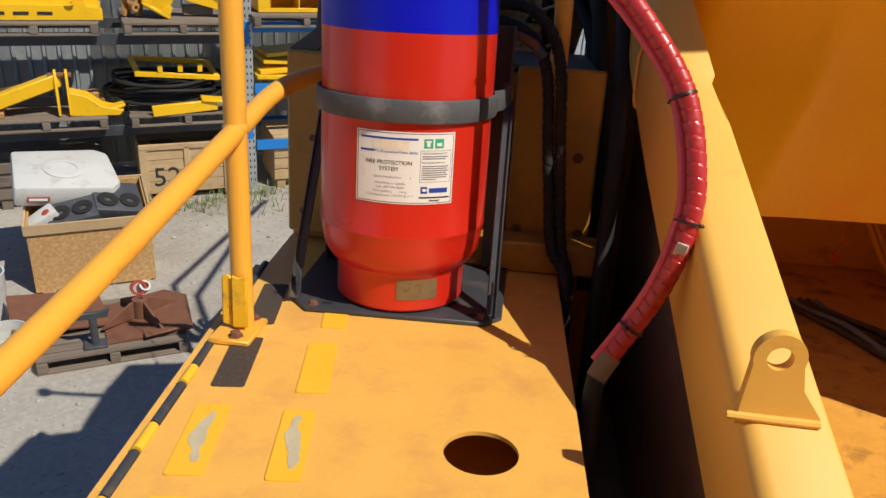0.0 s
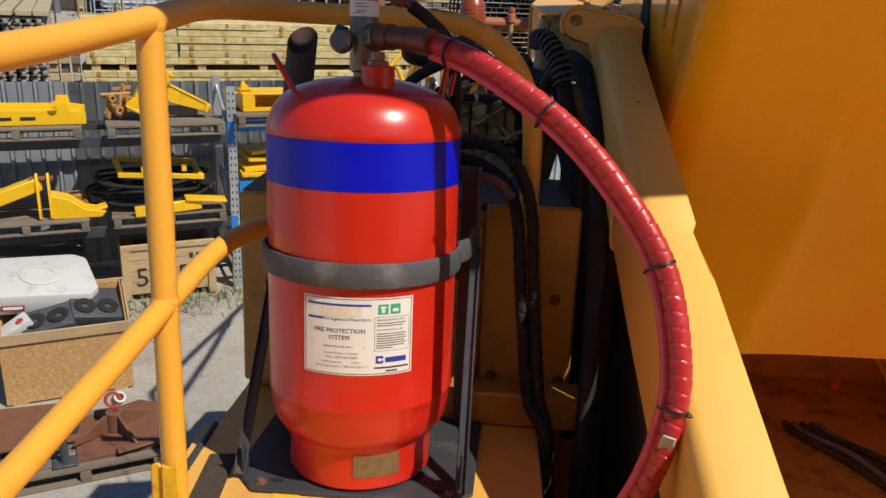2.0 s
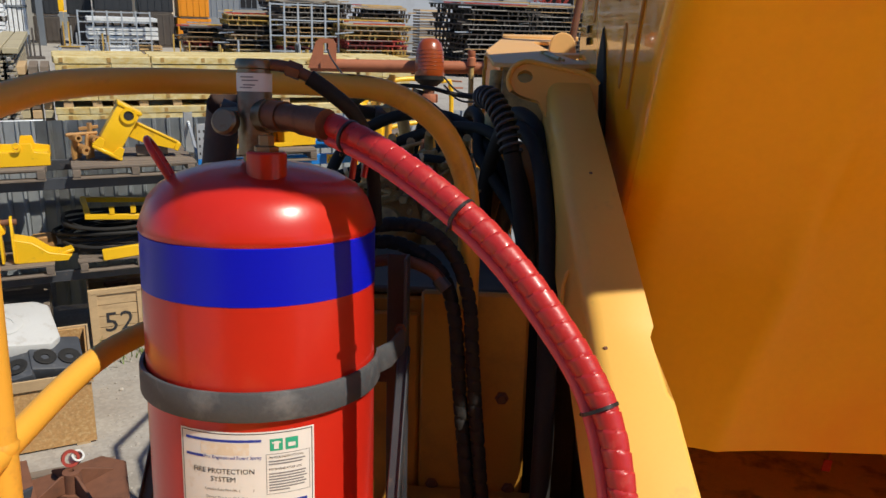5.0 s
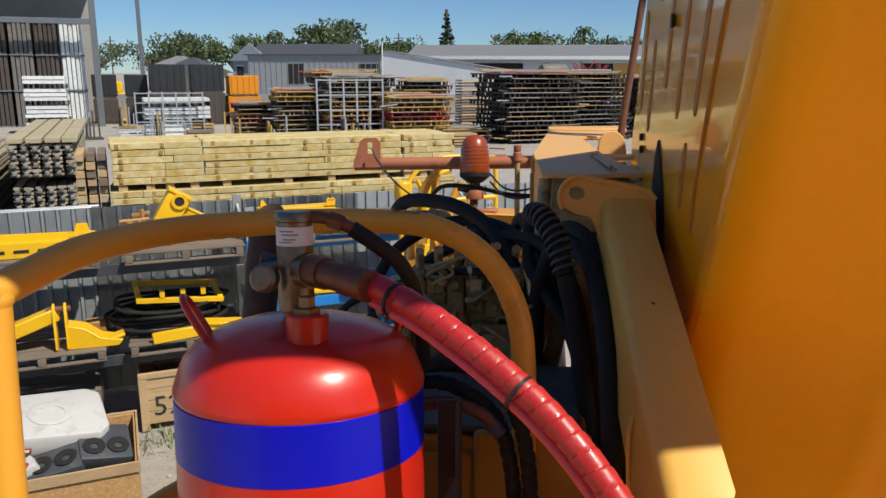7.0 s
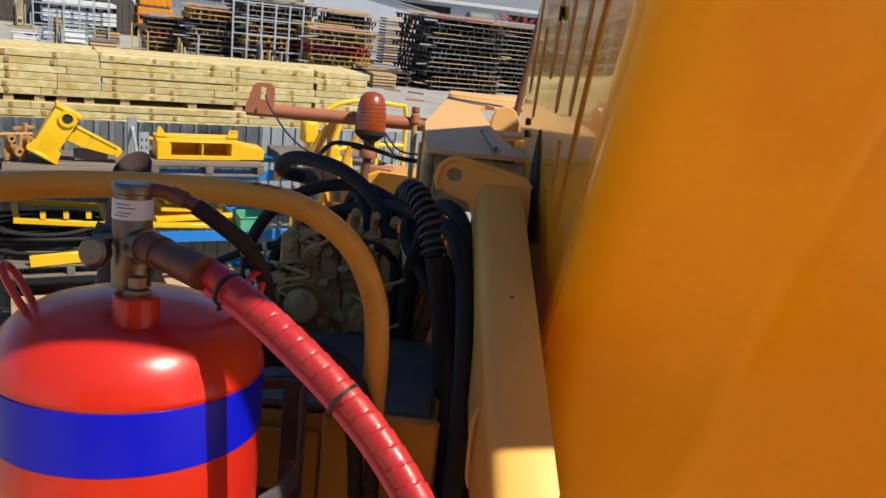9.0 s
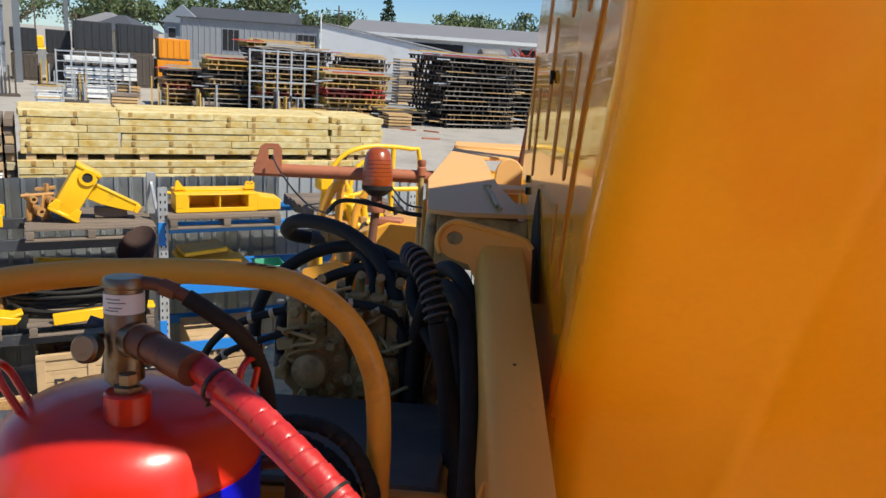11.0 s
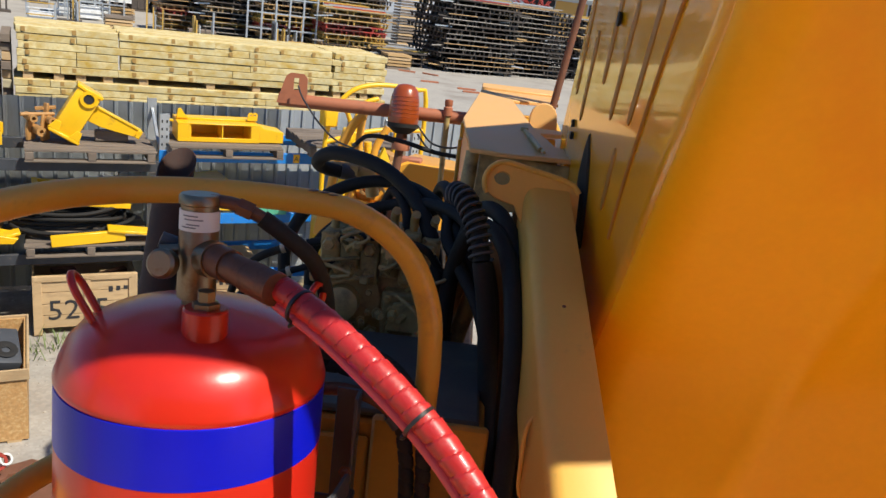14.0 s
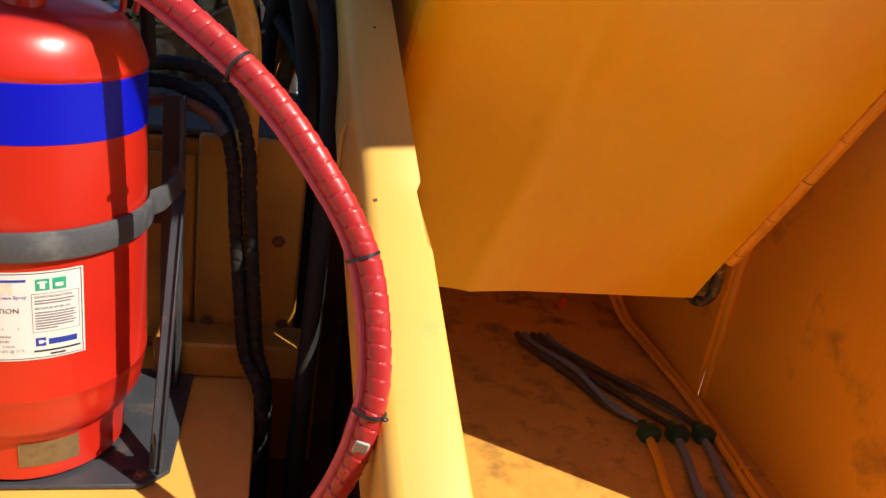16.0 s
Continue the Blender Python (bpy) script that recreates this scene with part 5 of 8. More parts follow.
def engine_hoses():
    g = "hoses over the engine"
    lb = "thick black rubber hose looping over the engine"
    hose("black_hose", [(-0.05, 1.34, 0.845), (-0.135, 1.30, 0.858), (-0.15, 1.25, 0.885), (-0.09, 1.20, 0.918), (0.05, 1.12, 0.905), (0.16, 1.04, 0.845), (0.235, 0.95, 0.74), (0.26, 0.92, 0.60), (0.27, 0.96, 0.43)], 0.0215, rubber_black, lb, g)
    hose("black_hose", [(-0.17, 1.05, 0.50), (-0.19, 1.08, 0.64), (-0.14, 1.12, 0.76), (-0.02, 1.14, 0.84), (0.12, 1.12, 0.86), (0.25, 1.0, 0.82), (0.35, 0.86, 0.70), (0.41, 0.74, 0.50), (0.43, 0.62, 0.15)], 0.018, rubber_black, lb, g)
    hose("black_hose", [(-0.10, 1.02, 0.52), (-0.10, 1.05, 0.66), (-0.02, 1.08, 0.75), (0.09, 1.08, 0.80), (0.22, 1.0, 0.83), (0.33, 0.88, 0.80), (0.41, 0.76, 0.64), (0.44, 0.64, 0.2)], 0.016, rubber_black, lb, g)
    hose("black_hose", [(-0.33, 1.02, 0.30), (-0.31, 0.98, 0.52), (-0.25, 0.95, 0.62), (-0.16, 0.93, 0.675), (-0.02, 0.92, 0.72), (0.10, 0.89, 0.745), (0.22, 0.88, 0.73), (0.27, 0.93, 0.66)], 0.011, rubber_black, "thin black hose with pale clips over the pump", g)
    hose("black_hose", [(-0.33, 0.97, 0.28), (-0.30, 0.93, 0.48), (-0.22, 0.90, 0.58), (-0.12, 0.885, 0.63), (-0.03, 0.89, 0.66), (0.0, 0.93, 0.64)], 0.009, rubber_black, "thin black hose with pale clips over the pump", g)
    hose("black_hose", [(0.05, 1.16, 0.70), (0.10, 1.10, 0.84), (0.155, 1.02, 0.79), (0.16, 0.98, 0.70), (0.20, 0.95, 0.62), (0.27, 0.94, 0.50), (0.29, 0.98, 0.40)], 0.014, rubber_black, lb, g)
    hose("black_hose", [(0.20, 1.20, 0.70), (0.235, 1.12, 0.86), (0.27, 1.0, 0.85), (0.275, 0.92, 0.76), (0.32, 0.84, 0.70), (0.40, 0.72, 0.56), (0.44, 0.60, 0.2)], 0.0175, rubber_black, lb, g)
    hose("black_hose", [(-0.12, 1.70, 0.90), (-0.06, 1.66, 0.945), (0.06, 1.64, 0.94), (0.18, 1.64, 0.915), (0.30, 1.62, 0.91)], 0.008, rubber_black, "thin black cable conduit behind the beacon", g)
    for x, y, z in ((-0.16, 0.918, 0.682), (-0.10, 0.912, 0.703), (-0.02, 0.906, 0.728), (0.04, 0.888, 0.745), (0.12, 0.876, 0.752), (0.19, 0.868, 0.742), (-0.22, 0.892, 0.585), (-0.13, 0.876, 0.632)):
        t = on_deck("hose_clip", (x, y, z), "pale cream paint-splashed clip on a thin hose", "hose clip", "clips on the pump hoses")
        part("band", lathe([(0.0112, -0.006), (0.0135, -0.005), (0.0135, 0.005), (0.0112, 0.006)], 12, m=pose(x, y + 0.011, z - 0.006, 0, 70, 10), close=True), pale_clip, t)
    t = on_deck("hose_fitting", (-0.05, 1.34, 0.82), "cream painted hose end and elbow", "hose fitting")
    part("elbow", tube([(-0.135, 1.32, 0.857), (-0.06, 1.34, 0.857), (-0.01, 1.35, 0.85), (0.01, 1.36, 0.78)], 0.021, 14), pump_paint, t)
    part("nut", lathe([(0.028, -0.012), (0.028, 0.012)], 6, m=pose(-0.05, 1.34, 0.857, 0, 90, 0)), pump_paint, t)


engine_hoses()


# near-black brown with rusty stains for the exhaust pipe
dark_pipe_steel = material("dark_rusted_pipe", (0.055, 0.030, 0.024), 0.75, vary=0.3, scale=14, stain=(0.12, 0.05, 0.03), amount=0.3, stain_scale=12, bump=0.25)


def exhaust():
    t = on_deck("exhaust_stack", (-0.39, 0.66, 0.52), "dark rusty exhaust pipe cut at a slant", "exhaust pipe")
    m = pose(-0.395, 0.655, 0.515, -10, 3, 0)
    n, bm = 28, bmesh.new()
    o, i_ = [], []
    for k in range(n):
        a = 2 * math.pi * k / n
        x, y = 0.042 * math.cos(a), 0.042 * math.sin(a)
        zt = 0.385 + 1.1 * y
        o.append((bm.verts.new((x, y, 0)), bm.verts.new((x, y, zt))))
        i_.append((bm.verts.new((x * 0.93, y * 0.93, 0)), bm.verts.new((x * 0.93, y * 0.93, zt))))
    for k in range(n):
        j = (k + 1) % n
        bm.faces.new((o[k][0], o[j][0], o[j][1], o[k][1]))
        bm.faces.new((i_[j][0], i_[k][0], i_[k][1], i_[j][1]))
        bm.faces.new((o[k][1], o[j][1], i_[j][1], i_[k][1]))
    bmesh.ops.recalc_face_normals(bm, faces=bm.faces[:])
    bm.transform(m)
    part("pipe", bm, dark_pipe_steel, t)
    part("flange", lathe([(0.044, 0.0), (0.062, 0.0), (0.062, 0.012), (0.044, 0.012)], 24, (-0.395, 0.655, 0.521), close=True), dark_pipe_steel, t)


exhaust()


def platform():
    t = on_deck("rear_platform", (0.45, 1.5, 0.4), "pale orange steel platform plate, half in shade, on a frame", "platform")

    def lie(bm, up=0.0):
        for v in bm.verts:
            v.co.z += 1.022 + (v.co.y - 1.1) * 0.127 + up
        return bm

    # front plate with a notch for the guard, and a raised sheet behind it
    part("top_plate", lie(prism([(0.307, 0.872), (0.40, 0.85), (0.60, 0.87), (0.60, 0.98), (0.533, 1.00), (0.500, 1.19), (0.60, 1.21), (0.60, 1.26), (0.485, 1.27), (0.432, 1.80), (0.60, 1.83), (0.60, 2.02), (0.312, 2.02), (0.271, 1.30)], 0.012, None, bevel=0.002)), platform_orange, t)
    part("back_lip", lie(span((0.312, 2.021, -0.01), (0.62, 2.16, 0.008), bevel=0.003), 0.012), platform_orange, t)
    part("tray_floor", lie(span((0.42, 1.26, -0.055), (0.60, 1.85, -0.043), bevel=0.002)), guard_orange, t, "orange floor of the recess")
    part("tray_floor", lie(span((0.49, 0.97, -0.045), (0.60, 1.22, -0.033), bevel=0.002)), guard_orange, t, "orange floor of the recess")
    cheek = [(-0.05, 0.0)] + [(0.05 * math.cos(radians(180 - 20 * i)) * 0.9, 0.045 + 0.05 * math.sin(radians(180 - 20 * i))) for i in range(10)] + [(0.05, 0.0)]
    part("raised_bracket", prism(cheek, 0.014, pose(0.520, 1.44, 1.035, 90, 0, 10)), platform_orange, t)
    part("front_skirt", bar((0.33, 0.905, 0.925), (0.56, 0.88, 0.915), 0.012, 0.14), pump_paint, t)
    part("side_skirt", bar((0.272, 1.31, 0.95), (0.315, 2.0, 1.03), 0.012, 0.19), machine_yellow, t)
    part("side_skirt", bar((0.272, 1.30, 0.60), (0.272, 1.20, 0.60), 0.012, 0.80), machine_yellow, t)
    for x, y in ((0.34, 1.24), (0.53, 1.24), (0.36, 1.80), (0.56, 1.80)):
        part("leg", span((x - 0.02, y - 0.02, -0.05), (x + 0.02, y + 0.02, 1.012 + (y - 1.1) * 0.127), bevel=0.004), machine_yellow, t)
    part("cross_bar", span((0.32, 1.22, 0.90), (0.54, 1.26, 0.96), bevel=0.004), machine_yellow, t)
    part("strut", tube([(0.318, 1.00, 0.985), (0.300, 0.95, 0.74)], 0.022, 14, smooth=False), pump_paint, t)
    part("latch_rod", tube([(0.456, 1.19, 1.048), (0.484, 0.90, 1.018)], 0.006, 8, smooth=False), pump_paint, t)
    part("latch_rod", tube([(0.466, 1.12, 1.043), (0.492, 0.87, 1.014)], 0.004, 8, smooth=False), pump_paint, t)
    part("latch_eye", lathe([(0.006, -0.006), (0.012, -0.006), (0.012, 0.006), (0.006, 0.006)], 12, m=pose(0.454, 1.20, 1.05, 0, 0, 0), close=True), pump_paint, t)


platform_orange = material("pale_orange_primer", (0.76, 0.43, 0.15), 0.5, vary=0.06, scale=4, stain=(0.60, 0.26, 0.10), amount=0.15, stain_scale=5, bump=0.06)
platform()


def beacon():
    t = on_deck("beacon_lamp", (0.027, 1.915, 0.75), "amber warning beacon on a rusty pipe stand", "beacon")
    c = (0.027, 1.915, -0.015)
    part("lens", lathe([(0.058, 1.005), (0.060, 1.01), (0.0595, 1.03), (0.058, 1.06), (0.054, 1.10), (0.046, 1.13), (0.032, 1.147), (0.014, 1.152), (0, 1.153)], 32, c), amber, t, "ribbed amber lens")
    for z, r in ((1.03, 0.0596), (1.045, 0.0592), (1.06, 0.0584), (1.075, 0.057), (1.09, 0.0555), (1.105, 0.053)):
        part("rib", lathe([(r - 0.002, z - 0.002), (r + 0.0012, z), (r - 0.002, z + 0.002)], 32, c), amber, t)
    part("collar", lathe([(0.03, 0.965), (0.055, 0.985), (0.060, 0.99), (0.060, 1.005), (0.0, 1.006)], 32, c), rubber_black, t)
    part("stem", lathe([(0.022, 0.91), (0.022, 0.97), (0, 0.97)], 16, c), rust_steel, t)
    part("stand", tube([(0.027, 1.915, 0.92), (0.017, 1.91, 0.80), (0.002, 1.90, 0.60)], 0.017, 14), rust_steel, t)
    part("clamp", lathe([(0.034, 0.90), (0.036, 0.905), (0.036, 0.93), (0.034, 0.935)], 16, c), red_oxide, t)
    part("knob", tube([(0.002, 1.90, 0.92), (-0.033, 1.88, 0.93)], 0.012, 10, smooth=False), rubber_black, t)


beacon()


def cross_pipe():
    t = on_deck("cross_pipe", (0.0, 1.95, 1.0), "red oxide steel pipe with an upright bracket plate", "pipe")
    part("pipe", tube([(-0.468, 1.95, 1.025), (0.335, 2.005, 1.030)], 0.026, 18, smooth=False), red_oxide, t)
    pts = [(0.0, 0.0), (0.115, 0.0), (0.115, 0.10), (0.10, 0.118), (0.05, 0.118), (0.032, 0.105)]
    ring = [(0.062, 0.055), (0.082, 0.055), (0.082, 0.10), (0.062, 0.10)]
    part("bracket_plate", plate_with_hole(pts, ring, 0.008, pose(-0.473, 1.932, 1.012, 90, 0, 4)), red_oxide, t)
    t2 = on_deck("lead_wire", (-0.385, 1.90, 1.06), "thin dark lead wire hanging from the bracket", "wire")
    part("wire", tube([(-0.385, 1.90, 1.085), (-0.36, 1.885, 1.04), (-0.28, 1.84, 0.955), (-0.20, 1.78, 0.905), (-0.12, 1.70, 0.89)], 0.0035, 8), cable_black, t2)
    t3 = on_deck("grab_post", (0.192, 1.975, 0.7), "slim yellow-brown post with a rusty fitting", "post")
    part("rod", tube([(0.192, 1.975, 0.62), (0.192, 1.975, 1.09)], 0.011, 12, smooth=False), pump_paint, t3)
    part("fitting", lathe([(0.012, 1.03), (0.018, 1.035), (0.018, 1.065), (0.013, 1.07), (0.016, 1.075), (0.016, 1.095), (0, 1.098)], 14, (0.192, 1.975, 0)), red_oxide, t3)
    t4 = on_deck("whip_mast", (0.57, 1.73, 1.1), "dark brown-red steel mast leaning up beside the guard", "mast")
    part("rod", tube([(0.57, 1.73, 1.10), (0.64, 1.73, 1.60), (0.738, 1.72, 2.3)], 0.013, 12, smooth=False), rust_steel, t4)
    for k, dx in enumerate((0.0, 0.03)):
        t5 = on_deck("lead_wire", (0.2, 1.9, 0.95), "thin dark lead wire looping to the beacon", "wire")
        part("wire", tube([(0.09, 1.88, 0.985 - dx), (0.15, 1.85, 0.93 - dx), (0.23, 1.80, 0.925 - dx), (0.30, 1.70, 0.96 - dx)], 0.004, 8), cable_black, t5)


cross_pipe()


def canopy():
    """Unseen canopy added above and behind the camera, roof outlined to shade the machine."""
    t = on_deck("shade_canopy", (2.2, -0.6, 1.2), "unseen yellow canopy roof added to cast the shade on the machine", "canopy")
    edge = lambda x: -1.22 + 0.187 * x
    part("roof", prism([(0.62, edge(0.62)), (4.4, edge(4.4)), (4.2, edge(4.2) + 1.6), (1.90, 1.08), (1.586, 0.654), (1.377, 0.369), (1.31, 0.50), (1.30, 0.95), (0.92, 0.83), (0.94, 0.50), (1.027, 0.09), (1.09, -0.13), (1.15, -0.48), (0.62, -0.50)], 0.05, pose(0, 0, 2.5), bevel=0), machine_yellow, t)
    # unseen rod, knob and bent arm added to cast marks on the ground
    part("lamp_stalk", tube([(1.09, 0.487, 2.50), (0.776, 0.461, 2.46), (0.506, 0.43, 2.46)], 0.02, 10), machine_yellow, t)
    part("stalk_lamp", lathe([(0, -0.04), (0.035, -0.035), (0.045, 0), (0.035, 0.035), (0, 0.04)], 16, (0.50, 0.43, 2.46)), rubber_black, t)
    part("mirror_arm", tube([(1.155, -0.47, 2.50), (0.948, -0.408, 2.46), (0.912, -0.268, 2.46), (0.913, -0.089, 2.46), (1.03, 0.073, 2.49)], 0.018, 10), machine_yellow, t)
    # unseen tubes set high out of view to cast thin ground shadows
    for pts in ([(1.98, 0.94, 2.52), (1.89, 0.95, 3.2), (1.59, 1.04, 3.2), (1.10, 1.79, 3.2), (1.08, 2.90, 3.2), (1.06, 3.98, 3.2)], [(1.86, 0.96, 3.2), (1.77, 1.08, 3.2), (1.387, 1.64, 3.2), (1.255, 2.52, 3.2), (1.09, 3.4, 3.2)]):
        part("guard_rail", tube(pts, 0.028, 8, smooth=False), machine_yellow, t)
    for x, y in ((4.2, -0.6), (4.1, 0.6), (2.6, 0.48)):
        part("post", tube([(x, y, -2.44 + 0.108 * y + 0.025 * x), (x, y, 2.52)], 0.05, 12, smooth=False), machine_yellow, t)


canopy()


def rear_housing():
    """The yellow rear end of the machine below the beacon, with two bent rails and hinge lugs."""
    t = on_deck("rear_housing", (0.0, 2.5, -2.0), "yellow steel rear housing with hinge lugs below the beacon", "machine housing")
    part("body", span((-0.22, 2.30, -2.55), (0.32, 2.80, 0.60), bevel=0.02, seg=2), machine_yellow, t)
    part("hood", prism([(-0.25, 0.60), (0.32, 0.60), (0.32, 0.78), (0.02, 0.80), (-0.16, 0.72)], 0.44, pose(0, 2.78, 0, 90, 0, 0), bevel=0.01), machine_yellow, t)
    part("front_plate", prism([(-0.36, 0.44), (-0.14, 0.42), (-0.10, 0.60), (-0.20, 0.62), (-0.34, 0.58)], 0.03, pose(0, 2.285, 0, 90, 0, 0), bevel=0.004), machine_yellow, t)
    for x, z in ((-0.15, 0.66), (-0.10, 0.67)):
        part("hinge_lug", lathe([(0.010, -0.02), (0.022, -0.02), (0.022, 0.02), (0.010, 0.02)], 14, m=pose(x, 2.30, z, 90, 0, 0), close=True), part_rust, t)
    part("bent_rail", tube([(-0.32, 2.29, 0.46), (-0.29, 2.31, 0.76), (-0.24, 2.33, 0.92), (-0.19, 2.34, 0.98)], 0.02, 12), machine_yellow, t)
    part("bent_rail", tube([(-0.21, 2.33, 0.55), (-0.20, 2.34, 0.90), (-0.19, 2.35, 1.00)], 0.017, 12), machine_yellow, t)
    part("bent_rail", tube([(-0.12, 2.33, 0.62), (-0.13, 2.34, 0.82), (-0.08, 2.35, 0.94)], 0.017, 12), machine_yellow, t)
    part("tie_rod", tube([(-0.16, 2.28, 0.74), (-0.06, 2.28, 0.66), (-0.02, 2.28, 0.56)], 0.007, 8), pump_paint, t)
    part("beacon_foot", box((0.12, 0.10, 0.03), (0.02, 2.40, 0.80), bevel=0.006), red_oxide, t)


part_rust = material("orange_brown_worn_steel", (0.42, 0.22, 0.07), 0.6, vary=0.25, scale=12, bump=0.2)
rear_housing()


# plain unseen wall added behind the camera to block sky and bounce warm light
structure("wall_cab", span((-0.9, -2.50, -2.75), (2.9, -2.42, 1.70), bevel=0.01), machine_yellow, "unseen yellow wall added to block sky and bounce warm light", "wall", TILT)


# ================= the yard (coordinates along the pallet racking: u along it, v behind it, w up from the ground) =================
GZ = -2.45
YARD = pose(-2.75, 6.38, GZ, 0, 0, 31)


def in_yard(name, at, label, category, group="", kind=""):
    return thing(name, at, label, category, group, kind, frame_of=YARD)


def ground():
    bm = bmesh.new()
    n = 60
    half = [(-1 if i < 0 else 1) * (abs(i) / n) ** 3 * 1500 for i in range(-n, n + 1)]
    grid = [[bm.verts.new((x, y + 3, noise.noise((x * 0.5, y * 0.5, 0)) * 0.012 if abs(x) < 40 and abs(y) < 40 else 0)) for x in half] for y in half]
    for a, b in zip(grid, grid[1:]):
        for i in range(len(a) - 1):
            bm.faces.new((a[i], a[i + 1], b[i + 1], b[i]))
    structure("ground", bm, gravel, "pale dusty compacted gravel yard with oil stains", "ground", pose(0, 0, GZ), smooth=True)


ground()


def stones():
    """Loose stones on the yard near the machine, joined into one mesh."""
    rnd = random.Random(11)
    one = bmesh.new()
    bmesh.ops.create_icosphere(one, subdivisions=1, radius=1.0)
    one.verts.index_update()
    shape = [v.co.copy() for v in one.verts]
    tris = [[v.index for v in f.verts] for f in one.faces]
    one.free()
    verts, faces = [], []
    for _ in range(2800):
        x, y = rnd.uniform(-6, -1.0), rnd.uniform(0.5, 7)
        s = rnd.uniform(0.004, 0.013) * (2.2 if rnd.random() < 0.03 else 1)
        a, wide, base = rnd.uniform(0, 6.28), rnd.uniform(0.8, 1.5), len(verts)
        c, d = math.cos(a) * s, math.sin(a) * s
        for p in shape:
            q = p * (1 + 0.22 * noise.noise(p * 1.7 + Vector((x, y, 0)) * 9))
            verts.append((x + c * q.x * wide - d * q.y, y + d * q.x * wide + c * q.y, GZ + s * (0.25 + 0.6 * q.z)))
        faces += [[base + i for i in f] for f in tris]
    me = bpy.data.meshes.new("gravel_stones")
    me.from_pydata(verts, [], faces)
    bm = bmesh.new()
    bm.from_mesh(me)
    bpy.data.meshes.remove(me)
    structure("gravel_stones", bm, gravel_stone, "scattered small grey stones on the yard", "stones", kind="stuff")


gravel_stone = material("grey_stone_chips", (0.36, 0.33, 0.29), 0.9, vary=0.3, scale=30, bump=0.3, island=0.3)
stones()


def pallet(u, v, w, width=1.12, depth=0.95, name="pallet", label="weathered grey wooden pallet with dark gaps", yaw=0, group="pallets"):
    """Deck boards on three bearers on three bottom boards; w is the height of its underside."""
    t = new(name)
    t.matrix_world = YARD @ pose(u, v, w, 0, 0, yaw)
    tagged(t, label, "pallet", group)
    rnd = random.Random(int((u * 17 + v * 31 + w * 7) * 10))
    for x in (-width / 2 + 0.04, 0, width / 2 - 0.04):
        part("bearer", box((0.07, depth, 0.075), (x, 0, 0.058), bevel=0.004), pallet_wood, t)
    for v_ in (-depth / 2 + 0.055, 0, depth / 2 - 0.055):
        part("bottom_board", box((width, 0.10, 0.02), (0, v_, 0.010), bevel=0.003), pallet_wood, t)
    n = 8
    for i in range(n):
        v_ = -depth / 2 + depth * (i + 0.5) / n
        part("deck_board", box((width + rnd.uniform(-0.02, 0.02), depth / n - 0.018, 0.022), (rnd.uniform(-0.01, 0.01), v_, 0.108), (0, 0, rnd.uniform(-0.5, 0.5)), bevel=0.003), pallet_wood, t)
    return t


def rack():
    """Two bays of pallet racking: pierced uprights in pairs, blue beams."""
    t = in_yard("pallet_rack", (0, 0.4, 0), "pallet racking with pierced galvanised uprights and blue beams", "pallet rack")
    H, D = 2.26, 0.88
    for u in (-2.75, 0.0, 2.75):
        for v in (0.0, D):
            # an open channel with a row of holes shown by dark slots let in
            ch = join(span((u - 0.045, v - 0.003, 0.0), (u + 0.045, v + 0.003, H), bevel=0.001), span((u - 0.045, v, 0.0), (u - 0.041, v + 0.07, H), bevel=0.001), span((u + 0.041, v, 0.0), (u + 0.045, v + 0.07, H), bevel=0.001))
            up = part("upright", ch, galvanised, t)
            up_at = Vector((0, 0.4, 0))
            if v == 0.0:
                hole = None
                for k in range(28):
                    for du in (-0.022, 0.022):
                        at = Matrix.Translation((u + du - up_at.x, -0.0038 - up_at.y, 0.134 + k * 0.076 - up_at.z))
                        if hole is None:
                            ob = part("punched_hole", box((0.014, 0.0015, 0.028), bevel=0), doorway_dark, up, "dark punched hole", smooth=False, origin=True)
                            hole = ob.data
                            ob.matrix_basis = at
                        else:
                            share("punched_hole", hole, up, at)
                part("blue_sleeve", span((u - 0.048, -0.007, 1.66), (u + 0.020, 0.02, 1.90), bevel=0.002), rack_blue, up)
                part("blue_sleeve", span((u - 0.048, -0.007, 0.62), (u + 0.020, 0.02, 0.86), bevel=0.002), rack_blue, up)
            part("foot_plate", span((u - 0.07, v - 0.04, 0.0), (u + 0.07, v + 0.09, 0.006), bevel=0.001), galvanised, t)
        for k in range(4):
            z0 = 0.2 + k * 0.5
            part("bracing", bar((u, 0.03, z0), (u, D, z0 + (0.45 if k % 2 else 0.0)), 0.03, 0.03), galvanised, t)
    for u0, u1, levels in ((-2.75, 0.0, (0.86, 1.79)), (0.0, 2.75, (0.60, 1.24, 1.90))):
        for w in levels:
            for v in (-0.012, D + 0.02):
                # left-bay beams coloured near-black to paint in the shade under the pallets
                part("beam", span((u0 + 0.05, v - 0.02, w - 0.11), (u1 - 0.05, v + 0.02, w), bevel=0.004), rack_blue if u0 == 0.0 else black_steel, t, "blue steel box beam" if u0 == 0.0 else "steel box beam coloured near-black for the shade it lies in")
    sign = part("level_sign", span((1.305, -0.0345, 1.80), (1.375, -0.033, 1.895), bevel=0), patch_yellow, t, "yellow level sign reading A")
    bm = text_mesh("A", 0.075, 0.0006, "CENTER")
    bm.transform(pose(1.34, -0.0355, 1.82, 90, 0, 0))
    part("letter", bm, ink_dark, sign, smooth=False)


rack()


